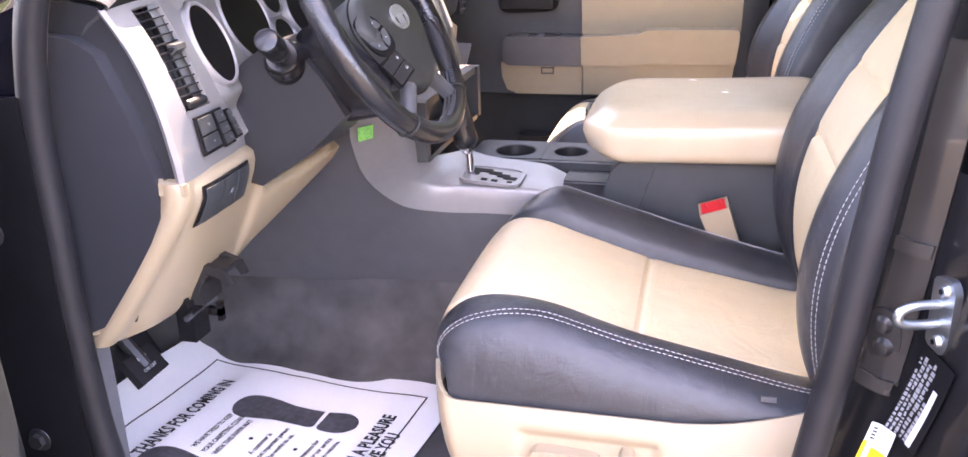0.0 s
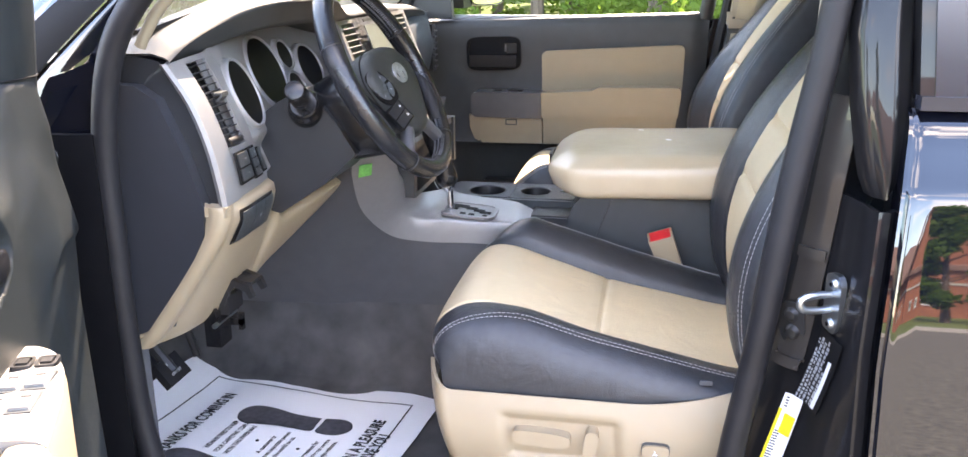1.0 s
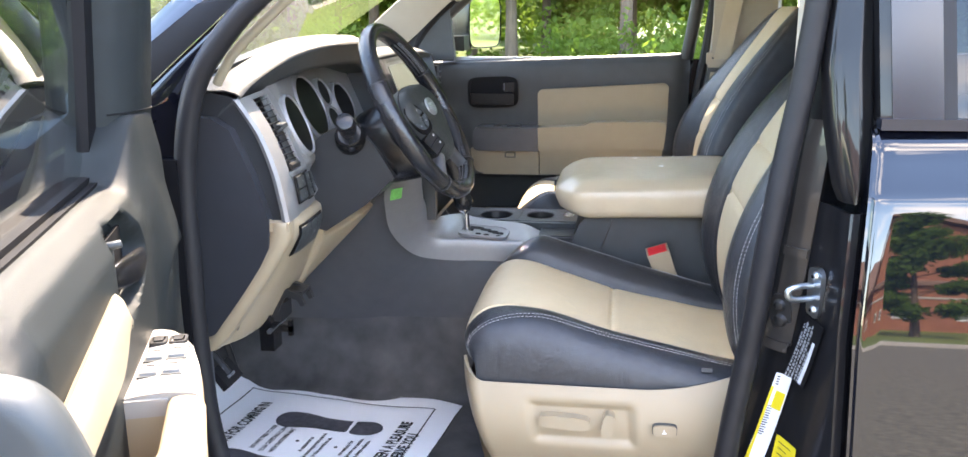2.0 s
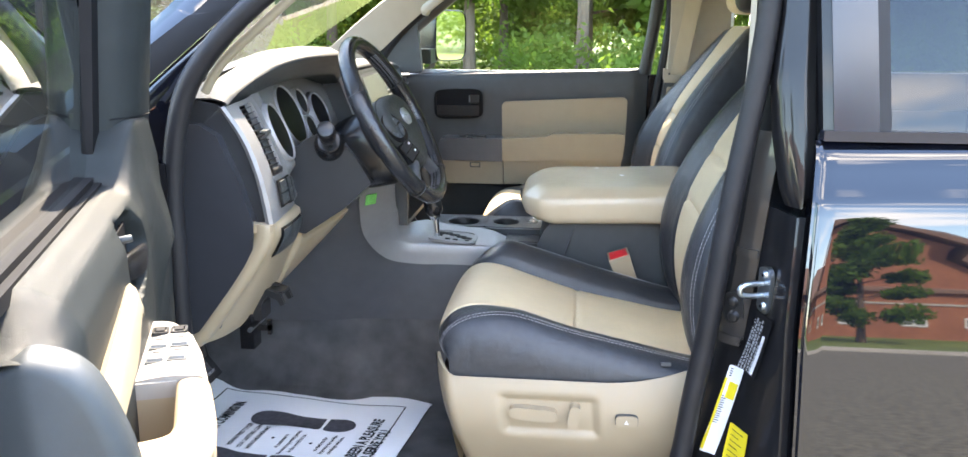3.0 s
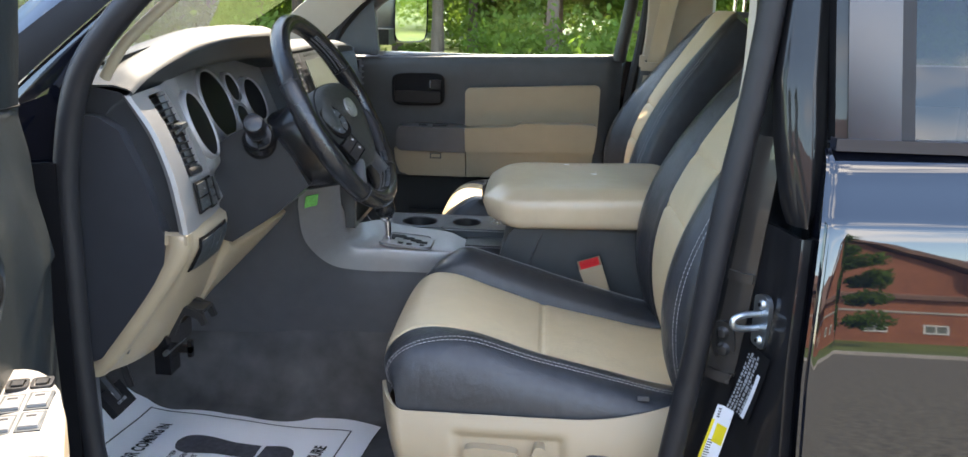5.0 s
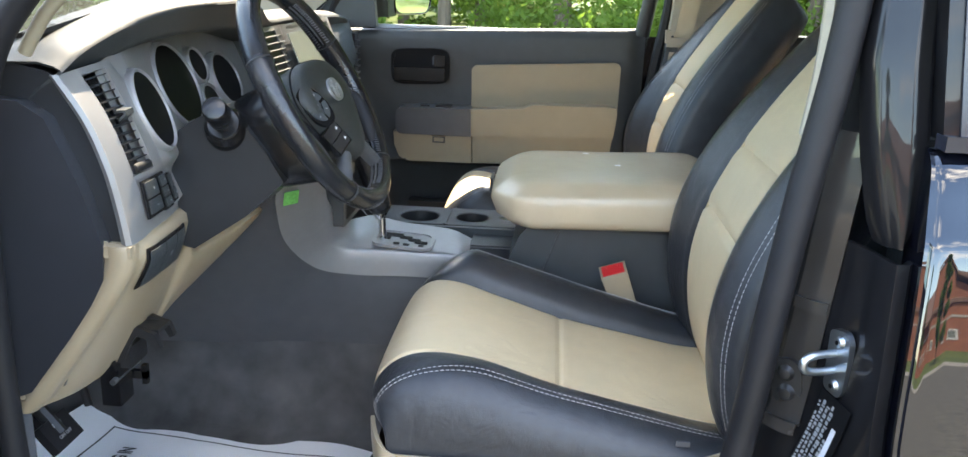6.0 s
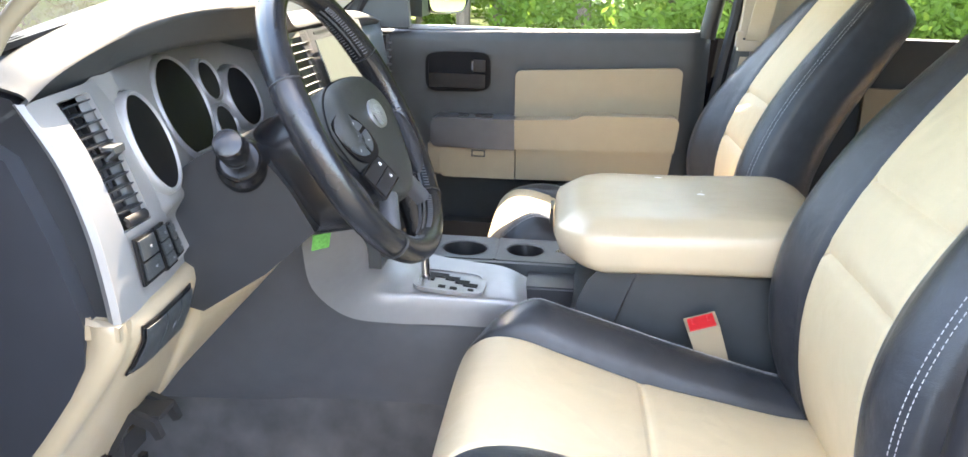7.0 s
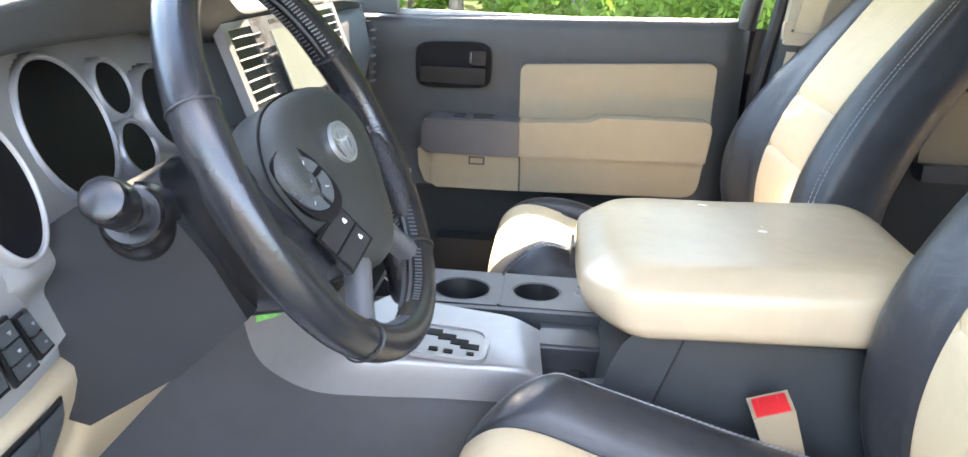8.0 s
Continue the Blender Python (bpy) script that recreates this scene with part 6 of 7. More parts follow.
# controls beside the pad
cm = Matrix.Translation((-0.086, -0.013, 0.0120)) @ Matrix.Rotation(radians(-33), 4, "Y") @ Matrix.Rotation(radians(20), 4, "Z")
cl = part("audio_control", moved(prism(ring_points(0, 0, 0.0195, 0.034, 36, 2.5), -0.004, 0.004, "z", 0.0015), cm), STALK_BLACK, sw, "oval black audio control pad", local=True)
for q in range(4):
    a = math.pi / 4 + q * math.pi / 2
    seg = [(math.cos(b) * r_ * 0.80, math.sin(b) * r_ * 1.15) for r_, bs in ((0.0215, np.linspace(a - 0.68, a + 0.68, 8)), (0.0105, np.linspace(a + 0.6, a - 0.6, 6))) for b in bs]
    part("key", moved(prism(seg, 0.004, 0.0062, "z", 0.0006), cm), PLASTIC_DARK, cl, local=True)
    part("mark", moved(box(-0.0017, 0.0017, -0.0006, 0.0006, 0.0062, 0.0065), cm @ Matrix.Translation((math.cos(a) * 0.0130, math.sin(a) * 0.0185, 0)) @ Matrix.Rotation(a, 4, "Z")), PRINT_GREY, cl, local=True)
part("key", moved(rod((0, 0, 0.004), (0, 0, 0.0072), 0.0078, 0.007, 18, 0.001), cm), PLASTIC_DARK, cl, local=True)
part("mark", moved(box(-0.0022, 0.0022, -0.0006, 0.0006, 0.0072, 0.0075), cm), PRINT_GREY, cl, local=True)
hm_ = Matrix.Translation((-0.076, -0.066, 0.0125)) @ Matrix.Rotation(radians(-28), 4, "Y") @ Matrix.Rotation(radians(20), 4, "Z")
ph = part("phone_keys", moved(box(-0.019, 0.019, -0.021, 0.021, -0.004, 0.004, 0.0015), hm_), STALK_BLACK, sw, local=True)
for q in (-1, 1):
    part("key", moved(box(-0.0165, 0.0165, q * 0.0095 - 0.0085, q * 0.0095 + 0.0085, 0.004, 0.0058, 0.001), hm_), PLASTIC_BLACK, ph, local=True)
    part("mark", moved(merged(box(0.009, 0.0122, q * 0.0095 - 0.0015, q * 0.0095 + 0.001, 0.0058, 0.0061), box(0.0095, 0.0115, q * 0.0095 + 0.0018, q * 0.0095 + 0.0027, 0.0058, 0.0061)), hm_), WHITE_MARK, ph, local=True)

# ---------------------------------------------------------------- pedals
brake = rooted("brake_pedal", (0.0, 1.75, 0.80), "black brake pedal on a stamped bracket below the dash", "pedal")
part("bracket", merged(prism([(0.004, 0.950), (0.020, 0.984), (0.038, 0.996), (0.066, 0.986), (0.074, 0.966), (0.066, 0.963), (0.059, 0.975), (0.039, 0.982), (0.030, 0.972), (0.018, 0.944)], 1.592, 1.602, "y", 0.002),
                       prism([(0.004, 0.950), (0.020, 0.984), (0.038, 0.996), (0.066, 0.986), (0.074, 0.966), (0.066, 0.963), (0.059, 0.975), (0.039, 0.982), (0.030, 0.972), (0.018, 0.944)], 1.638, 1.648, "y", 0.002),
                       box(0.028, 0.068, 1.600, 1.640, 0.984, 0.990, 0.002), box(0.004, 0.026, 1.594, 1.646, 0.930, 0.962, 0.004)), PLASTIC_BLACK, brake, "black stamped bracket")
part("link", merged(box(-0.018, 0.010, 1.586, 1.626, 0.872, 0.938, 0.004), box(-0.004, 0.030, 1.630, 1.640, 0.896, 0.908, 0.002), box(0.022, 0.030, 1.630, 1.640, 0.888, 0.918, 0.002), prism([(-0.03, 0.945), (0.008, 0.950), (0.012, 0.932), (-0.02, 0.918)], 1.574, 1.584, "y", 0.002)), STALK_BLACK, brake)
part("link_pin", rod((0.006, 1.575, 0.915), (0.006, 1.655, 0.915), 0.0045, n=12), STEEL, brake)
part("arm", tube(spline([(-0.24, 1.77, 1.05), (-0.21, 1.77, 0.97), (-0.195, 1.77, 0.90), (-0.188, 1.77, 0.85)], 10), 0.010, 8), PLASTIC_BLACK, brake)
part("pad", moved(box(-0.05, 0.05, -0.03, 0.03, -0.006, 0.006, 0.004), axes((-0.185, 1.77, 0.84), (0, 1, 0), (-0.4, 0, 0.9))), RUBBER, brake)
park = rooted("parking_brake_pedal", (-0.09, 1.60, 0.80), "black foot parking brake pedal with a push mark", "pedal")
part("pad", moved(box(-0.034, 0.034, -0.024, 0.024, -0.008, 0.006, 0.004), axes((-0.102, 1.605, 0.812), (0, 1, 0.0), (-0.62, 0, 0.78))), RUBBER, park)
part("arm", tube(spline([(-0.10, 1.605, 0.81), (-0.15, 1.605, 0.88), (-0.2, 1.605, 1.0)], 8), 0.011, 8), PLASTIC_BLACK, park)
for q, wd in enumerate(("PUSH", "ON OFF")):
    part("writing", words(wd, 0.0085, axes((-0.0975 - 0.009 * (0.5 - q) * 1.4, 1.605, 0.818 + 0.011 * (0.5 - q) * 1.4), (0, 1, 0), (-0.62, 0, 0.78))), PRINT_GREY, park)
gas = rooted("accelerator_pedal", (-0.20, 1.93, 0.70), "black rubber accelerator pedal in shade", "pedal")
part("pad", moved(box(-0.025, 0.025, -0.07, 0.07, -0.006, 0.006, 0.004), axes((-0.24, 1.93, 0.74), (0, 1, 0), (-0.5, 0, 0.86)) @ Matrix.Translation((0, 0, -0.14))), RUBBER, gas)
part("arm", tube([(-0.24, 1.93, 0.68), (-0.30, 1.93, 0.9)], 0.008, 8), PLASTIC_BLACK, gas)

# ---------------------------------------------------------------- paper mat
PX, PY = Vector((0.9928, -0.1218, 0)), Vector((0.1218, 0.9928, 0))
PO = Vector((0.305, 1.982, 0.0))          # far lower corner of the sheet


def paper_z(a, b):
    """Height of the creased sheet: a up the sheet, b across from the far edge."""
    return 0.5945 + 0.006 * noise.noise((a * 7, b * 7, 3)) + 0.005 * math.sin(a * 19 + b * 6) * math.exp(-b * 5) + 0.004 * abs(math.sin(a * 9)) + 1.6 * max(0, a - 0.46) ** 2


def on_paper(a, b, lift=0.0):
    p = PO - PX * a - PY * b
    return Vector((p.x, p.y, paper_z(a, b) + lift))


PW, PH = 0.45, 0.61
paper = rooted("paper_floor_mat", PO - PX * PH / 2 - PY * PW / 2 + Vector((0, 0, 0.59)), "white printed paper floor mat with shoe prints", "paper mat")
part("sheet", surface([[on_paper(a, b) for b in np.linspace(0.010, PW, 36)] for a in np.linspace(0, PH, 48)], 0.0008), PAPER, paper, angle=60)


def draped(bm, lift):
    """Lays a flat drawing (x up the sheet, y across from the far edge) on the creased sheet."""
    for v in bm.verts:
        v.co = on_paper(v.co.x, v.co.y, lift + v.co.z)
    return bm


def grid_strip(a0, a1, b0, b1, na, nb, lift=0.0022):
    return surface([[on_paper(a, b, lift) for b in np.linspace(b0, b1, nb)] for a in np.linspace(a0, a1, na)])


m0, t_ = 0.049, 0.0032
for nm, q in (("border", (m0, 0.526, 0.060, 0.060 + t_, 40, 2)), ("border", (m0, 0.526, PW - 0.03, PW - 0.03 + t_, 40, 2)), ("border", (m0, m0 + t_, 0.060, PW - 0.03, 2, 30)), ("border", (0.526 - t_, 0.526, 0.060, PW - 0.03, 2, 30))):
    part(nm, grid_strip(*q), INK, paper, "black printed border")


def writing(text, size, a, b0, b1, bold=0.0005):
    """Writing across the sheet from b1 to b0, its top towards the sheet's head, each word a part."""
    whole = words(text, size, Matrix(), 0.0, bold=bold)
    lo, hi = min(v.co.x for v in whole.verts), max(v.co.x for v in whole.verts)
    whole.free()
    k = (b1 - b0) / (hi - lo)
    g_ = words(text, size, Matrix(((0, 1, 0, a), (-k, 0, 0, b1 + k * lo), (0, 0, 1, 0), (0, 0, 0, 1))), 0.0, bold=bold)
    part("writing", draped(g_, 0.0022), INK, paper)


writing("THANKS FOR COMING IN", 0.040, 0.4535, 0.117, 0.380, 0.0013)
writing("WE HAVE TRIED TO KEEP", 0.015, 0.375, 0.219, 0.330)
writing("YOUR CARPETING CLEAN", 0.015, 0.350, 0.221, 0.336)
writing("WITH THIS PAPER MAT", 0.015, 0.327, 0.226, 0.336)
for a, b0, b1, txt in ((0.269, 0.252, 0.316, "A customer is"), (0.250, 0.226, 0.345, "the most important person"), (0.232, 0.240, 0.330, "in the world to us."), (0.180, 0.240, 0.312, "suggestions for"), (0.162, 0.228, 0.325, "improving our service"), (0.144, 0.232, 0.322, "are always welcome.")):
    writing(txt, 0.0135, a, b0, b1)
for a, b in ((0.293, 0.277), (0.203, 0.277)):
    part("bullet", draped(prism(ring_points(a, b, 0.004, 0.004, 12), 0, 0.0002, "z"), 0.0022), INK, paper)
writing("IT HAS BEEN A PLEASURE", 0.036, 0.090, 0.132, 0.400, 0.0013)
writing("TO SERVE YOU", 0.036, 0.057, 0.183, 0.345, 0.0013)


def sole(ac, bc, nm):
    """A printed shoe sole: the fore part and, past a narrow gap, the heel."""
    fore = spline([(-0.066, -0.024), (-0.067, 0.0), (-0.066, 0.026), (-0.03, 0.029), (0.01, 0.030), (0.05, 0.037), (0.080, 0.039), (0.100, 0.030), (0.111, 0.010), (0.111, -0.008), (0.100, -0.026), (0.075, -0.035), (0.04, -0.033), (0.0, -0.026), (-0.04, -0.024)], 48)
    heel = spline([(-0.075, -0.025), (-0.075, 0.0), (-0.076, 0.026), (-0.10, 0.031), (-0.125, 0.026), (-0.142, 0.010), (-0.144, -0.006), (-0.135, -0.022), (-0.115, -0.031), (-0.09, -0.028)], 36)
    for o in (fore, heel):
        g_ = bmesh.new()
        vs = [g_.verts.new((ac + p[0], bc + p[1], 0)) for p in o]
        f_ = g_.faces.new(vs)
        bmesh.ops.triangulate(g_, faces=[f_])
        bmesh.ops.subdivide_edges(g_, edges=g_.edges[:], cuts=2, use_grid_fill=True)
        part(nm, draped(g_, 0.0024), SOLE, paper, "grey printed shoe sole")


sole(0.279, 0.182, "shoe_print")
sole(0.335, 0.378, "shoe_print")

# ---------------------------------------------------------------- driver door, standing open
DM = axes((-0.113, 1.42, 0), (0.358, -0.934, 0), (0.934, 0.358, 0), (0, 0, 1))
dd = rooted("driver_door", (0, 0, 0), "open black driver door with charcoal and beige inner trim", "car door", m=DM)
LEN = 1.08


def door_part(name, bm, material, parent=None, label="", angle=50):
    return part(name, bm, material, parent or dd, label, local=True, angle=angle)


door_part("outer_skin", surface([[(s_, -0.10 - 0.05 * math.sin(math.pi * f) + 0.05 * max(0, f - 0.8) * 5 * 0.6, 0.50 + 0.83 * f) for f in np.linspace(0, 1, 12)] for s_ in np.linspace(0.02, LEN, 8)], 0.01), PAINT)
PANEL_A = [(-0.045, 1.296), (-0.016, 1.300), (0.006, 1.297), (0.030, 1.284), (0.046, 1.257), (0.050, 1.22), (0.050, 1.18), (0.050, 1.13), (0.050, 1.06), (0.048, 0.95), (0.05, 0.78), (0.05, 0.66), (0.03, 0.56), (-0.03, 0.53)]
PANEL_R = [(-0.045, 1.256), (-0.012, 1.258), (0.0, 1.259), (0.012, 1.259), (0.030, 1.254), (0.044, 1.243), (0.056, 1.222), (0.066, 1.19), (0.076, 1.10), (0.076, 0.95), (0.066, 0.78), (0.05, 0.66), (0.03, 0.56), (-0.03, 0.53)]
RECESS = round_poly([(0.428, 1.279), (0.398, 1.222), (0.436, 1.190), (0.505, 1.172), (0.588, 1.180), (0.592, 1.215), (0.568, 1.268), (0.545, 1.284)], 0.02)


def inside_depth(p, poly):
    """How far a point lies inside an outline; 0 outside."""
    x, y = p
    inside, near = False, 1e9
    for (x0, y0), (x1, y1) in zip(poly, poly[1:] + poly[:1]):
        if (y0 > y) != (y1 > y) and x < (x1 - x0) * (y - y0) / (y1 - y0) + x0:
            inside = not inside
        dx, dy = x1 - x0, y1 - y0
        t = min(1, max(0, ((x - x0) * dx + (y - y0) * dy) / (dx * dx + dy * dy + 1e-12)))
        near = min(near, math.hypot(x - x0 - t * dx, y - y0 - t * dy))
    return near if inside else 0.0


def fine(profile, n=70):
    """A profile drawn finer between its points, closest together at handle height."""
    p = np.array(profile)
    d = np.r_[0, np.cumsum(np.linalg.norm(np.diff(p, axis=0), axis=1))]
    s0 = np.r_[np.linspace(0, 0.30, n - 14), np.linspace(0.31, d[-1], 14)]
    return list(zip(np.interp(s0, d, p[:, 0]), np.interp(s0, d, p[:, 1])))


rows = []
for s_ in np.r_[np.linspace(0.20, 0.39, 26), np.linspace(0.395, 0.60, 56), np.linspace(0.605, 0.92, 28)]:
    sn = float(np.interp(s_, [0.20, 0.217, 0.24, 0.30, 0.345, 0.362, 0.40, 0.48], [0.02, 0.042, 0.046, 0.034, 0.024, 0.020, 0.014, 0.012]))
    front = [(-0.045, 1.375), (sn - 0.012, 1.378), (sn, 1.376), (sn + 0.003, 1.36), (sn + 0.010, 1.32), (max(sn + 0.012, 0.056), 1.275), (0.068, 1.22), (0.072, 1.196), (0.066, 1.185), (0.062, 1.10), (0.068, 0.8), (0.06, 0.66), (0.03, 0.56), (-0.03, 0.53)]
    w = soft_step((0.385 - s_) / 0.085)
    w3 = min(1, max(0, (s_ - 0.85) / 0.055))
    edge = -0.035 * max(0, 1 - (s_ - 0.20) / 0.05) ** 2
    main = [(a[0] * (1 - w3) + b[0] * w3, a[1] * (1 - w3) + b[1] * w3) for a, b in zip(PANEL_A, PANEL_R)]
    prof_ = fine([(a[0] * (1 - w) + b[0] * w + (edge if 1 < k < 12 else 0), a[1] * (1 - w) + b[1] * w) for k, (a, b) in enumerate(zip(main, front))])
    rows.append([(s_, n_ - 0.028 * soft_step(inside_depth((s_, z_), RECESS) / 0.010), z_) for n_, z_ in prof_])
door_part("inner_panel", surface(rows), DOOR_PLASTIC, None, "grained charcoal inner door panel", 60)
door_part("front_shut_face", surface([[(0.02 + 0.18 * f, -0.10 + 0.085 * f, z) for f in (0, 0.4, 0.75, 1)] for z in np.linspace(0.52, 1.36, 8)], 0.01), PAINT_JAMB)
door_part("rear_shut_face", surface([[(LEN, -0.11 + 0.13 * f, z) for f in (0, 0.5, 1)] for z in np.linspace(0.52, 1.33, 8)], 0.012), PAINT_JAMB)
# window frame and glass
wf = [(0.10, 1.36), (0.27, 1.50), (0.44, 1.645), (0.56, 1.72), (0.72, 1.755), (0.92, 1.76), (1.03, 1.755), (1.05, 1.70), (1.065, 1.5), (1.075, 1.33)]
sp_ = spline(wf, 50)
door_part("window_frame", tube([(a, -0.045 + 0.08 * (b - 1.33), b) for a, b in sp_], 0.024, 10, flat=0.7), PAINT)
door_part("rear_frame", hexa([(1.02, -0.075, 1.30), (1.08, -0.075, 1.30), (1.08, -0.02, 1.30), (1.02, -0.02, 1.30), (0.99, -0.042, 1.75), (1.055, -0.042, 1.75), (1.055, 0.012, 1.75), (0.99, 0.012, 1.75)], 0.008), MATT_BLACK)
gl = [(0.335, 1.28)] + [(a, b) for a, b in wf if a > 0.36 and b > 1.5] + [(1.06, 1.28)]
gb = bmesh.new()
gb.faces.new([gb.verts.new((a, -0.028 + 0.08 * (b - 1.28), b)) for a, b in gl])
door_part("window_glass", gb, TINT_GLASS).visible_shadow = False
door_part("division_bar", hexa([(0.322, -0.034, 1.27), (0.344, -0.034, 1.27), (0.344, -0.021, 1.27), (0.322, -0.016, 1.27), (0.322, -0.006, 1.68), (0.344, -0.006, 1.68), (0.344, 0.010, 1.68), (0.322, 0.014, 1.68)], 0.003), MATT_BLACK)
door_part("belt_weatherstrip", merged(box(0.335, 1.05, -0.028, -0.014, 1.290, 1.308, 0.004), box(0.335, 1.05, -0.013, -0.004, 1.288, 1.302, 0.003)), MATT_BLACK)
# sail panel inside the mirror
door_part("sail_panel", loft([[(max(a, float(np.interp(z, [1.38, 1.5, 1.56, 1.62, 1.70], [0.20, 0.225, 0.255, 0.295, 0.315])) + 0.02 * (a - 0.2)), n_ + 0.10 * (z - 1.378), z) for a, n_ in ((0.20, -0.04), (0.205, 0.02), (0.217, 0.042), (0.24, 0.047), (0.28, 0.036), (0.305, 0.022), (0.322, 0.004), (0.324, -0.04))] for z in (1.35, 1.38, 1.45, 1.55, 1.64, 1.70)]), DOOR_PLASTIC, None, "charcoal sail panel at the front of the window")
door_part("sail_joint", tube([(0.22, 0.0435, 1.379), (0.24, 0.0480, 1.379), (0.28, 0.0370, 1.379), (0.305, 0.0230, 1.379), (0.322, 0.005, 1.379)], 0.0011, 6), MATT_BLACK)
mir = door_part("door_mirror", loft([[(s_ * 0.9 + 0.30, -0.30 + 0.13 * a, 1.47 + 0.11 * b) for a, b in ring_points(0, 0, c_, c_, 24, 3.5)] for s_, c_ in ((-0.12, 0.55), (-0.10, 0.8), (-0.05, 0.95), (0.02, 1.0), (0.03, 0.97))]), PAINT, None, "black outside mirror")
door_part("mirror_glass", moved(prism(ring_points(0, 0, 0.115, 0.095, 28, 3.5), 0, 0.004, "z"), axes((0.329, -0.30, 1.47), (0, 1, 0), (0, 0, 1), (1, 0, 0))), MIRROR, mir)
door_part("mirror_arm", box(0.20, 0.28, -0.22, -0.07, 1.37, 1.41, 0.012), PAINT, mir)
# inner handle in its recess
hd = door_part("pull_lever", loft([[(s_, n_ + a * w_, z + b * h_) for a, b in ring_points(0, 0, 1, 1, 16, 3)] for s_, n_, z, w_, h_ in ((0.545, 0.028, 1.222, 0.004, 0.008), (0.53, 0.033, 1.221, 0.005, 0.013), (0.50, 0.038, 1.218, 0.006, 0.017), (0.465, 0.042, 1.214, 0.007, 0.019), (0.440, 0.045, 1.213, 0.007, 0.018), (0.424, 0.046, 1.215, 0.006, 0.014), (0.418, 0.045, 1.216, 0.003, 0.007))]), STALK_BLACK, None, "black inner door handle")
door_part("lever_plate", box(0.44, 0.565, 0.024, 0.028, 1.190, 1.262, 0.003), MATT_BLACK, hd)
door_part("lock_knob", merged(rod((0.550, 0.028, 1.262), (0.547, 0.050, 1.265), 0.0050, 0.0045, 16, 0.0015), box(0.542, 0.552, 0.030, 0.040, 1.246, 1.260, 0.003)), PLASTIC_DARK, hd, "small grey lock knob")
# beige insert
rows = []
for s_ in np.linspace(0.592, 0.905, 34):
    t = max(0.0, (s_ - 0.592) / 0.253)
    top = 1.196 + 0.036 * min(1, t * 9) ** 0.5 - 0.018 * t
    n0 = 0.049 + 0.006 * t
    lo_ = 1.156 + 0.034 * max(0, 1 - t * 3) ** 2
    rows.append([(s_, n0 - 0.004, top - 0.004), (s_, n0 + 0.003, top + 0.002), (s_, n0 + 0.009, top - 0.004), (s_, n0 + 0.012, top - 0.014), (s_, n0 + 0.013, (top + lo_) / 2), (s_, n0 + 0.010, lo_), (s_, n0 - 0.003, lo_ - 0.004)])
door_part("beige_insert", surface(rows), TAN_TRIM, None, "beige padded door insert", 60)
# armrest
top_out = [(0.408, 0.040), (0.412, 0.062), (0.432, 0.085), (0.475, 0.104), (0.54, 0.118), (0.64, 0.130), (0.74, 0.138), (0.80, 0.132), (0.825, 0.10), (0.83, 0.045)]
pts2 = [tuple(p) for p in spline(top_out, 40)]
door_part("armrest_side", loft([[(a + (0.012 if z < 1.0 else 0), 0.03 + (b - 0.03) * k_, z) for a, b in pts2] for z, k_ in ((0.88, 0.55), (0.93, 0.85), (1.0, 0.98), (1.100, 1.0), (1.112, 0.97))], cap=False), PLASTIC_BEIGE, None, "beige armrest", 60)
PLATE = mat("pale_satin_plate", (0.31, 0.288, 0.262), 0.4, metal=0.15, vary=0.04, bump=0.05, bscale=900)
SWITCH_GREY = mat("silver_grey_switch", (0.24, 0.24, 0.235), 0.35, metal=0.3, vary=0.06)


def plate_z(n_):
    return 1.1165 + 0.006 * math.sin(math.pi * (n_ - 0.036) / 0.105)


sw_top_ = []
for s_ in np.linspace(0.411, 0.624, 24):
    edge_ = float(np.interp(s_, [p[0] for p in top_out[:7]], [p[1] for p in top_out[:7]])) - 0.001
    sw_top_.append([(s_, n_, plate_z(n_) - 0.006 * max(0, (n_ - edge_ + 0.012) / 0.012) ** 2 - 0.10 * max(0, 0.42 - s_)) for n_ in np.linspace(0.036, edge_, 12)])
swp = door_part("switch_plate", surface(sw_top_, 0.010), PLATE, None, "pale satin window switch plate", 60)
for i in range(2):
    for j in range(2):
        a0, b0 = 0.490 + 0.046 * j, 0.055 + 0.0245 * i
        z0 = plate_z(b0 + 0.010)
        door_part("switch_well", box(a0, a0 + 0.041, b0, b0 + 0.0225, z0 - 0.004, z0 + 0.0010, 0.001), PLASTIC_DARK, swp)
        k_ = door_part("window_switch", moved(hexa([(a0 + 0.002, b0 + 0.002, z0 - 0.002), (a0 + 0.037, b0 + 0.002, z0 - 0.002), (a0 + 0.037, b0 + 0.0205, z0 - 0.002), (a0 + 0.002, b0 + 0.0205, z0 - 0.002), (a0 + 0.004, b0 + 0.003, z0 + 0.0015), (a0 + 0.036, b0 + 0.003, z0 + 0.0040), (a0 + 0.036, b0 + 0.0195, z0 + 0.0040), (a0 + 0.004, b0 + 0.0195, z0 + 0.0015)], 0.002), Matrix()), SWITCH_GREY, swp, "silver window switch")
        door_part("mark", box(a0 + 0.010, a0 + 0.013, b0 + 0.006, b0 + 0.015, z0 + 0.0015, z0 + 0.0028), INK, k_)
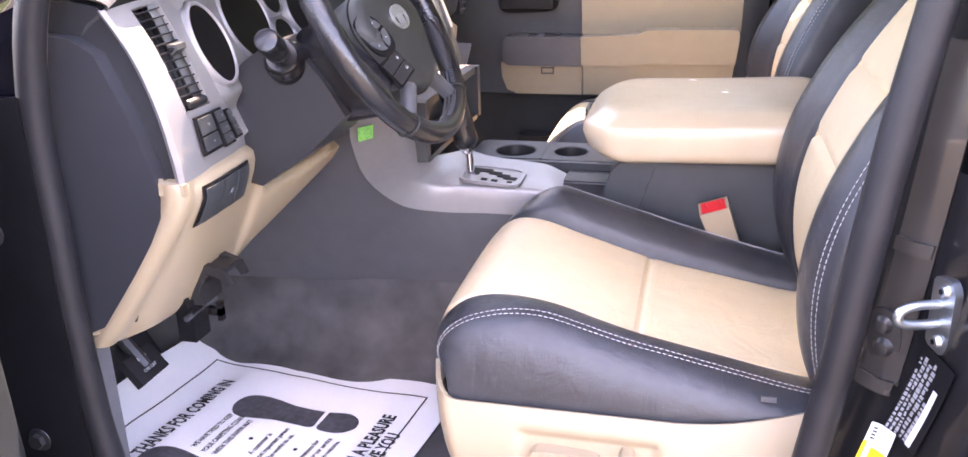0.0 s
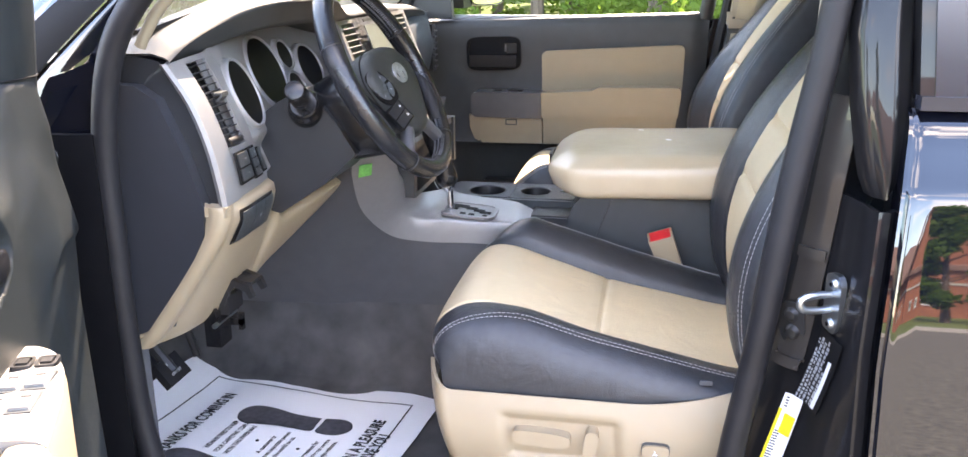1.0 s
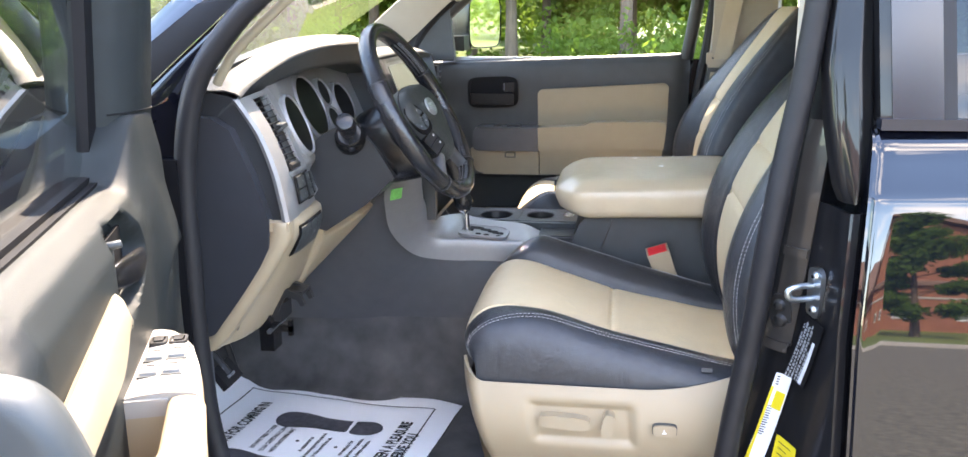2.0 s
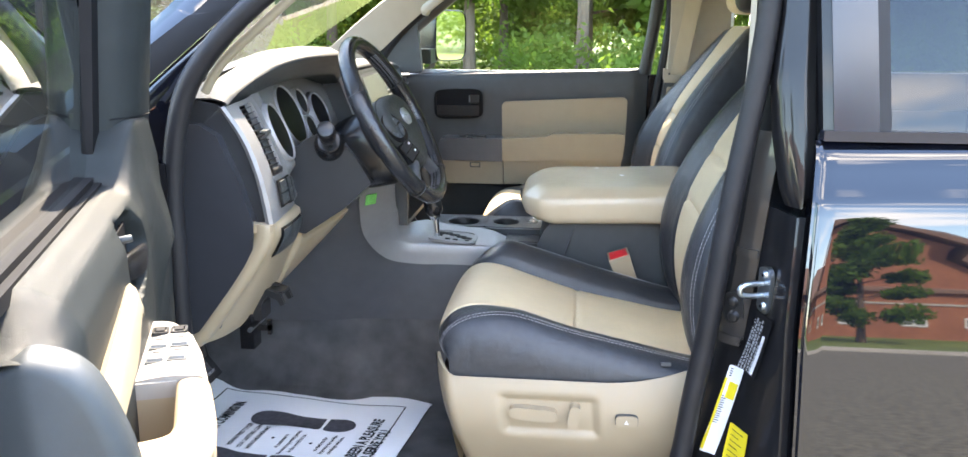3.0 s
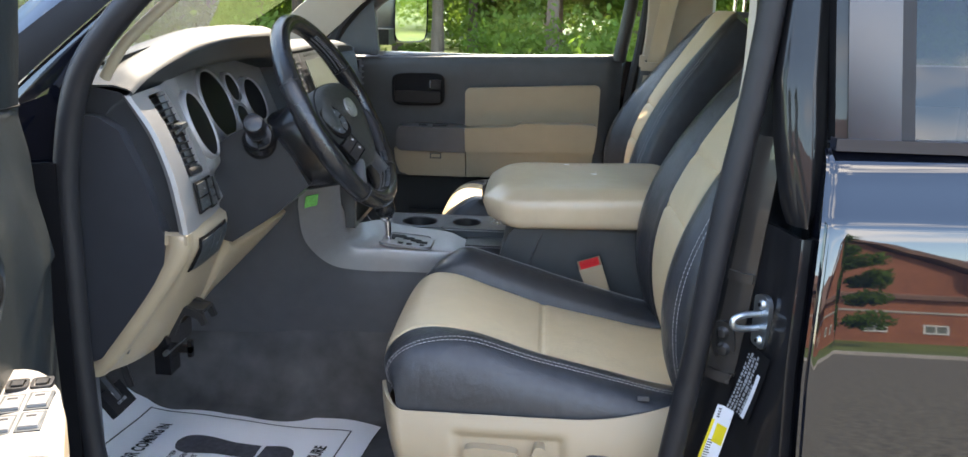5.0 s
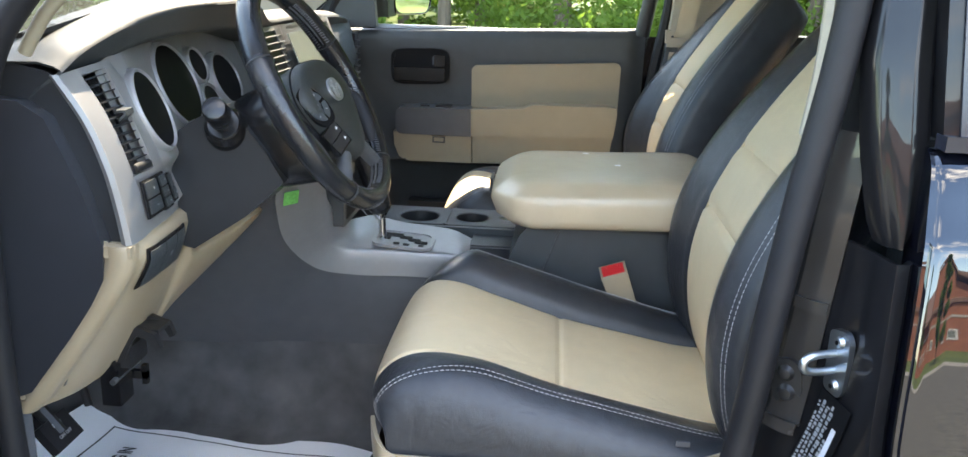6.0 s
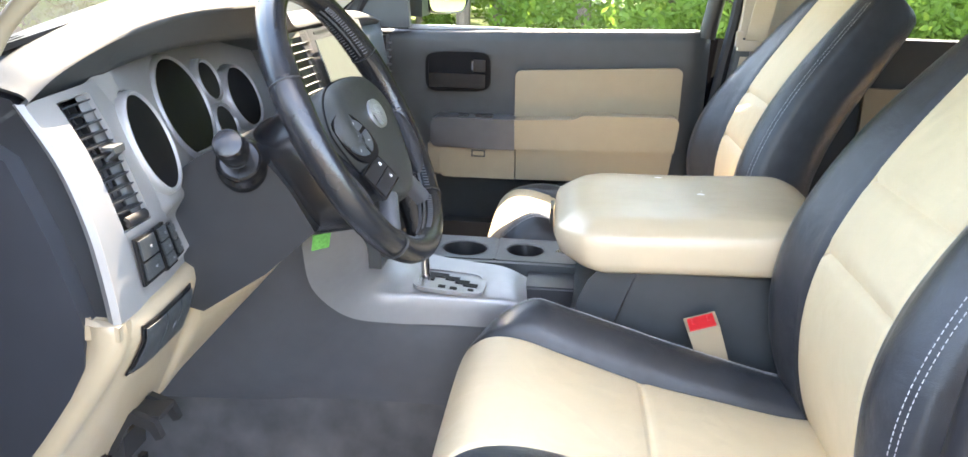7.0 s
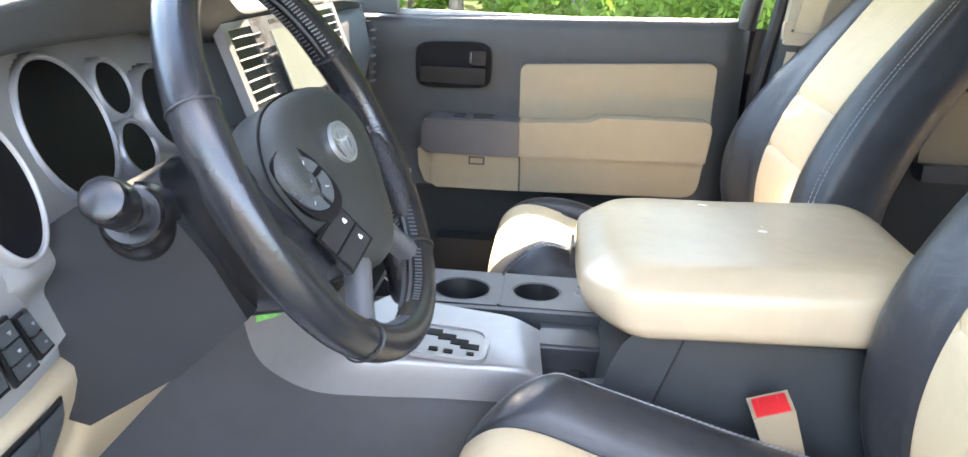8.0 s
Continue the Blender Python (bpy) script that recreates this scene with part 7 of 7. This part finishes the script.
for i in range(2):
    door_part("lock_switch", moved(merged(frame_bar([(a * 0.0125, b * 0.0105) for a, b in ring_points(0, 0, 1, 1, 24, 5)], [(a * 0.0095, b * 0.0072) for a, b in ring_points(0, 0, 1, 1, 24, 5)], 0.005), box(-0.006, 0.006, -0.0055, 0.0055, 0, 0.006, 0.002)), Matrix.Translation((0.468, 0.064 + 0.0225 * i, plate_z(0.07) - 0.002))), PLASTIC_BLACK, swp)
door_part("pocket_wall", box(0.622, 0.628, 0.040, 0.093, 1.098, 1.117, 0.001), PLATE, swp)
rows = []
for s_ in np.r_[np.linspace(0.6255, 0.735, 14), np.linspace(0.742, 0.777, 14), np.linspace(0.785, 0.829, 8)]:
    a = float(np.interp(s_, [0.625, 0.740, 0.758, 0.768, 0.774, 0.777], [0.092, 0.097, 0.093, 0.084, 0.066, 0.040]))
    b = float(np.interp(s_, [p[0] for p in pts2], [p[1] for p in pts2]))
    rows.append([(s_, a - 0.001, 1.03), (s_, a, 1.105), (s_, a + 0.001, 1.112), (s_, a + 0.004, 1.1155), *[(s_, a + 0.004 + (b - a - 0.012) * f, 1.1165 + 0.002 * math.sin(math.pi * f)) for f in (0.1, 0.35, 0.65, 0.9)], (s_, b - 0.005, 1.1155), (s_, b - 0.001, 1.112), (s_, b + 0.0015, 1.104)])
door_part("armrest_rail", surface(rows), PLASTIC_BEIGE, None, "beige armrest rail beside its open pocket", 60)
door_part("pocket_lining", merged(box(0.6215, 0.6275, 0.040, 0.093, 1.02, 1.098), box(0.62, 0.79, 0.034, 0.041, 1.02, 1.112, 0.002), box(0.62, 0.80, 0.036, 0.125, 1.018, 1.030)), PLASTIC_BEIGE)
# rear lower bolster and speaker
rt = [(-0.01, 1.256), (0.007, 1.262), (0.02, 1.265), (0.044, 1.257), (0.063, 1.237), (0.077, 1.204), (0.088, 1.163), (0.094, 1.10), (0.097, 1.0), (0.09, 0.8), (0.07, 0.6), (0.0, 0.58)]
rt = spline(rt, 40)
door_part("rear_trim", loft([[(s_, n_ * k_, 0.6 + (z - 0.6) * k2) for n_, z in rt] for s_, k_, k2 in ((0.80, 0.62, 0.90), (0.82, 0.76, 0.935), (0.845, 0.86, 0.965), (0.87, 0.94, 0.985), (0.895, 1.0, 1.0), (0.91, 0.97, 0.997), (0.92, 0.9, 0.99), (0.925, 0.8, 0.98))]), PLASTIC_DARK, None, "charcoal rear section of the door trim", 60)
spk = door_part("speaker_ring", moved(frame_bar(ring_points(0, 0, 0.095, 0.095, 40), ring_points(0, 0, 0.085, 0.085, 40), 0.012), axes((0.36, 0.045, 0.74), (1, 0, 0), (0, 0, 1), (0, 1, 0))), PLASTIC_DARK)
door_part("speaker_mesh", moved(prism(ring_points(0, 0, 0.086, 0.086, 40), 0, 0.006, "z"), axes((0.36, 0.045, 0.74), (1, 0, 0), (0, 0, 1), (0, 1, 0))), PLASTIC_GREY, spk)

# ---------------------------------------------------------------- passenger door
pd = rooted("passenger_door", (0.45, 3.06, 0.6), "closed passenger door with charcoal and beige trim", "car door")
rows = []
for x in np.linspace(-0.06, 0.875, 36):
    bz = 1.338 + 0.032 * (x - 0.09)
    e = 0.03 * max(0, (x - 0.83) / 0.045) ** 2
    rows.append([(x, 3.10, bz), (x, 3.066 + e * 0.3, bz + 0.002), (x, 3.052 + e, bz - 0.006), (x, 3.047 + e, bz - 0.03), (x, 3.052 + e, 1.26), (x, 3.058 + e, 1.18), (x, 3.052 + e, 1.05), (x, 3.05 + e, 0.97), (x, 3.045 + e, 0.955), (x, 3.06 + e, 0.94), (x, 3.065 + e, 0.80), (x, 3.06 + e, 0.62)])
part("inner_panel", surface(rows, 0.006), PLASTIC_DARK, pd, "charcoal inner door panel", angle=60)
part("outer_skin", box(-0.1, 0.98, 3.13, 3.16, 0.5, 1.34, 0.01), PAINT, pd)
up_ = [(0.380, 1.158), (0.378, 1.235), (0.388, 1.246), (0.795, 1.268), (0.808, 1.258), (0.806, 1.135), (0.56, 1.128), (0.52, 1.125), (0.38, 1.122)]
part("upper_insert", prism(round_poly(up_, 0.022, (1, 2, 3, 4)), 3.036, 3.062, "y", 0.007, 3), TAN_TRIM, pd, "beige padded insert")
part("armrest", prism(round_poly([(0.384, 1.125), (0.535, 1.133), (0.56, 1.145), (0.805, 1.148), (0.800, 1.10), (0.795, 1.058), (0.387, 1.048)], 0.022, (3,)), 2.978, 3.06, "y", 0.018, 4), TAN_TRIM, pd, "beige armrest")
ARMREST_GREY = mat("grey_armrest_plastic", (0.066, 0.069, 0.075), 0.30, bump=0.15, bscale=1500, kind="grain", vary=0.1)
part("armrest_front", prism(round_poly([(0.166, 1.125), (0.3835, 1.126), (0.3865, 1.046), (0.165, 1.047)], 0.022, (0, 3)), 2.976, 3.06, "y", 0.022, 5), ARMREST_GREY, pd, "grey armrest front with switches")
part("switch", merged(box(0.235, 0.26, 3.0, 3.03, 1.124, 1.13, 0.002), box(0.28, 0.325, 2.995, 3.035, 1.124, 1.131, 0.002)), PLASTIC_BLACK, pd)
part("pocket_rear", prism(round_poly([(0.3895, 1.052), (0.794, 1.060), (0.785, 0.975), (0.392, 0.966)], 0.035, (2,)), 2.992, 3.06, "y", 0.008, 3), TAN_TRIM, pd, "beige door pocket")
part("pocket_front", prism([(0.19, 1.050), (0.3865, 1.050), (0.3885, 0.966), (0.20, 0.965), (0.188, 0.975)], 2.990, 3.06, "y", 0.006), TAN_TRIM, pd, "beige drop-down cup holder")
part("pocket_side", prism([(0.155, 1.05), (0.1885, 1.048), (0.186, 0.968), (0.172, 0.975), (0.158, 1.01)], 3.0, 3.06, "y", 0.006), TAN_TRIM, pd)
part("pull_tab", merged(box(0.272, 0.312, 2.984, 2.992, 1.022, 1.044, 0.004)), TAN_TRIM, pd)
part("tab_slot", moved(frame_bar([(-0.018, -0.009), (0.018, -0.009), (0.018, 0.009), (-0.018, 0.009)], [(-0.0145, -0.006), (0.0145, -0.006), (0.0145, 0.006), (-0.0145, 0.006)], 0.002), axes((0.292, 2.984, 1.033), (1, 0, 0), (0, 0, 1), (0, -1, 0))), PLASTIC_DARK, pd)
hr_ = part("handle_recess", moved(frame_bar(ring_points(0, 0, 0.086, 0.052, 40, 5), ring_points(0, 0, 0.078, 0.045, 40, 5), 0.008), axes((0.226, 3.050, 1.236), (1, 0, 0.03), (-0.03, 0, 1), (0, -1, 0))), MATT_BLACK, pd, "black door handle surround")
part("recess_back", moved(prism(ring_points(0, 0, 0.079, 0.046, 40, 5), -0.002, 0.002, "z"), axes((0.226, 3.048, 1.236), (1, 0, 0.03), (-0.03, 0, 1), (0, -1, 0))), MATT_BLACK, hr_)
part("pull_lever", box(0.152, 0.300, 3.026, 3.047, 1.196, 1.233, 0.008, 4), STALK_BLACK, hr_, "black inner door handle")
part("lock_knob", box(0.266, 0.300, 3.034, 3.048, 1.238, 1.270, 0.004), STALK_BLACK, hr_)
# Grey strip imitates the vertical highlight on the knob's edge.
part("lock_highlight", box(0.263, 0.267, 3.0325, 3.036, 1.243, 1.266, 0.001), PLASTIC_GREY, hr_, "grey strip in place of a highlight on the lock knob")
part("lower_pocket", prism([(0.17, 0.62), (0.82, 0.62), (0.80, 0.84), (0.20, 0.84)], 3.0, 3.05, "y", 0.012), PLASTIC_BLACK, pd)
wfp = spline([(-0.10, 3.06, 1.345), (0.02, 3.055, 1.45), (0.14, 3.05, 1.55), (0.27, 3.04, 1.65), (0.42, 3.02, 1.735), (0.60, 3.015, 1.76), (0.80, 3.015, 1.76), (0.885, 3.02, 1.735), (0.898, 3.03, 1.66), (0.885, 3.05, 1.5), (0.862, 3.065, 1.345)], 50)
part("window_frame", tube(wfp, 0.022, 10), PLASTIC_BLACK, pd)
part("sail_panel", prism([(-0.10, 1.34), (0.10, 1.345), (0.085, 1.50), (0.09, 1.535), (-0.02, 1.44)], 3.03, 3.06, "y", 0.008), PLASTIC_DARK, pd)
gb = bmesh.new()
gb.faces.new([gb.verts.new((x, 3.085, z)) for x, z in ((0.09, 1.33), (0.09, 1.54), (0.27, 1.655), (0.42, 1.735), (0.6, 1.76), (0.88, 1.74), (0.885, 1.5), (0.862, 1.33))])
part("window_glass", gb, DOOR_GLASS, pd).visible_shadow = False
# Steel here stands in for sun grazing the top of the door.
part("belt_strip", box(0.09, 0.86, 3.066, 3.082, 1.335, 1.352, 0.004), STEEL, pd, "belt strip below the window, steel in place of its sunlit line")
MM = axes((0.152, 3.285, 1.465), (0.514, 0.858, 0), (0.014, -0.009, 1), (0.857, -0.513, -0.017))
pm = part("door_mirror", moved(loft([[(0.092 * a + off, 0.094 * b, s_) for a, b in ring_points(0, 0, c_, c_, 40, 5)] for s_, c_, off in ((-0.125, 0.62, -0.016), (-0.110, 0.84, -0.012), (-0.060, 0.96, -0.006), (0.0, 1.0, 0), (0.012, 1.0, 0), (0.018, 0.985, 0), (0.020, 0.955, 0), (0.014, 0.94, 0))]), MM), STALK_BLACK, pd, "black outside mirror")
part("mirror_glass", moved(prism(ring_points(0.0, 0.0, 0.086, 0.088, 40, 5), 0.0135, 0.0165, "z"), MM), MIRROR, pm, "mirror glass showing lawn and trees")
part("mirror_arm", box(0.05, 0.12, 3.10, 3.24, 1.37, 1.42, 0.012), PLASTIC_BLACK, pm)

# ---------------------------------------------------------------- rear doors
rd = rooted("rear_door", (1.5, 1.35, 0.5), "closed glossy black rear door mirroring sky and building", "car door")
prof_d = spline([(1.405, 1.335), (1.385, 1.318), (1.366, 1.275), (1.352, 1.245)], 10).tolist() + spline([(1.35, 1.238), (1.3361, 1.17), (1.3202, 1.08), (1.3004, 0.95), (1.2839, 0.82), (1.2736, 0.68), (1.2798, 0.52)], 24).tolist()
rows = []
for f in np.r_[0, 0.002, 0.006, 0.012, np.linspace(0.03, 1, 26)]:
    e = 0.005 * max(0, 1 - f / 0.012) ** 2
    rows.append([(door_x(z) + f * (2.0 - door_x(z)), y + e, z + 0.02 * f * (z > 1.2)) for y, z in prof_d])
part("outer_skin", surface(rows, 0.012), PAINT, rd, "glossy black paint", angle=30)
part("front_edge", surface([[(door_x(z), y + 0.005, z), (door_x(z) + 0.002, y + 0.025, z), (door_x(z) + 0.01, y + 0.08, z)] for y, z in prof_d], 0.004), PAINT, rd)
part("belt_molding", box(1.016, 2.0, 1.385, 1.412, 1.336, 1.352, 0.004), PILLAR_FILM, rd, "satin belt molding")
part("pillar_film", hexa([(1.032, 1.392, 1.352), (1.100, 1.392, 1.352), (1.100, 1.41, 1.352), (1.032, 1.41, 1.352), (1.000, 1.445, 1.775), (1.066, 1.445, 1.775), (1.066, 1.46, 1.775), (1.000, 1.46, 1.775)], 0.003), PILLAR_FILM, rd, "satin black film on the pillar")
part("front_frame", hexa([(1.018, 1.398, 1.345), (1.033, 1.396, 1.345), (1.033, 1.43, 1.345), (1.018, 1.43, 1.345), (0.986, 1.45, 1.775), (1.001, 1.448, 1.775), (1.001, 1.48, 1.775), (0.986, 1.48, 1.775)], 0.003), PAINT_JAMB, rd)
part("glass_run", hexa([(1.100, 1.394, 1.352), (1.118, 1.394, 1.352), (1.118, 1.41, 1.352), (1.100, 1.41, 1.352), (1.066, 1.447, 1.775), (1.084, 1.447, 1.775), (1.080, 1.46, 1.775), (1.062, 1.46, 1.775)], 0.003), RUBBER, rd)
gb = bmesh.new()
gb.faces.new([gb.verts.new(p) for p in ((1.110, 1.402, 1.345), (2.0, 1.402, 1.36), (1.97, 1.482, 1.775), (1.072, 1.482, 1.775))])
part("window_glass", gb, TINTED, rd, "dark tinted window").visible_shadow = False
part("upper_frame", box(0.975, 2.02, 1.44, 1.475, 1.765, 1.79, 0.006), PAINT, rd)
part("inner_panel", box(1.02, 2.0, 1.45, 1.50, 0.55, 1.33, 0.02), PLASTIC_DARK, rd)
rdp = rooted("passenger_rear_door", (1.5, 3.1, 0.5), "closed rear door on the passenger side", "car door")
part("inner_panel", box(1.05, 2.0, 3.02, 3.10, 0.55, 1.36, 0.02), PLASTIC_DARK, rdp)
part("beige_insert", box(1.25, 1.9, 3.0, 3.03, 1.08, 1.24, 0.012, 3), PLASTIC_BEIGE, rdp)
part("armrest", box(1.25, 1.95, 2.965, 3.03, 1.05, 1.085, 0.012, 3), PLASTIC_GREY, rdp)
part("outer_skin", box(1.0, 2.0, 3.12, 3.16, 0.5, 1.35, 0.01), PAINT, rdp)
gb = bmesh.new()
gb.faces.new([gb.verts.new(p) for p in ((1.08, 3.09, 1.35), (2.0, 3.09, 1.37), (1.97, 3.05, 1.775), (1.06, 3.05, 1.775))])
part("window_glass", gb, DOOR_GLASS, rdp).visible_shadow = False
part("window_frame", tube([(1.07, 3.09, 1.34), (1.055, 3.05, 1.76), (1.97, 3.05, 1.77), (2.0, 3.09, 1.36)], 0.02, 8), PLASTIC_BLACK, rdp)

# ---------------------------------------------------------------- passenger seat belt
belt = rooted("seat_belt", (0.98, 2.97, 1.32), "beige seat belt hanging at the passenger pillar", "seat belt")
part("webbing", merged(hexa([(0.935, 2.955, 1.33), (0.982, 2.950, 1.33), (0.982, 2.953, 1.33), (0.935, 2.958, 1.33), (1.0, 2.945, 1.74), (1.05, 2.94, 1.74), (1.05, 2.943, 1.74), (1.0, 2.948, 1.74)]),
                       hexa([(0.88, 2.965, 0.9), (0.93, 2.96, 0.9), (0.93, 2.963, 0.9), (0.88, 2.968, 0.9), (0.93, 2.955, 1.31), (0.978, 2.950, 1.31), (0.978, 2.953, 1.31), (0.93, 2.958, 1.31)])), BELT_WEB, belt)
part("guide", merged(box(0.920, 0.995, 2.940, 2.962, 1.325, 1.350, 0.006, 3), box(0.915, 0.93, 2.942, 2.96, 1.335, 1.37, 0.005)), TRIM_BEIGE, belt, "beige plastic belt guide")
part("tongue", merged(box(0.952, 0.985, 2.943, 2.956, 1.275, 1.322, 0.005), box(0.960, 0.978, 2.947, 2.950, 1.26, 1.28)), PLASTIC_GREY, belt, "grey latch tongue")
# rear bench, far back in the cabin
rs = rooted("rear_bench", (2.0, 2.25, 0.6), "beige and black rear bench in shade", "car seat")
part("cushion", box(1.65, 2.15, 1.62, 2.90, 0.75, 0.98, 0.06, 4), LEATHER_BEIGE, rs)
part("backrest", moved(box(-0.08, 0.08, -0.64, 0.64, 0, 0.62, 0.05, 4), pose(2.15, 2.26, 0.93, 0, 14, 0)), LEATHER_BLACK, rs)
part("base", box(1.7, 2.2, 1.66, 2.86, 0.6, 0.76, 0.02), PLASTIC_BLACK, rs)
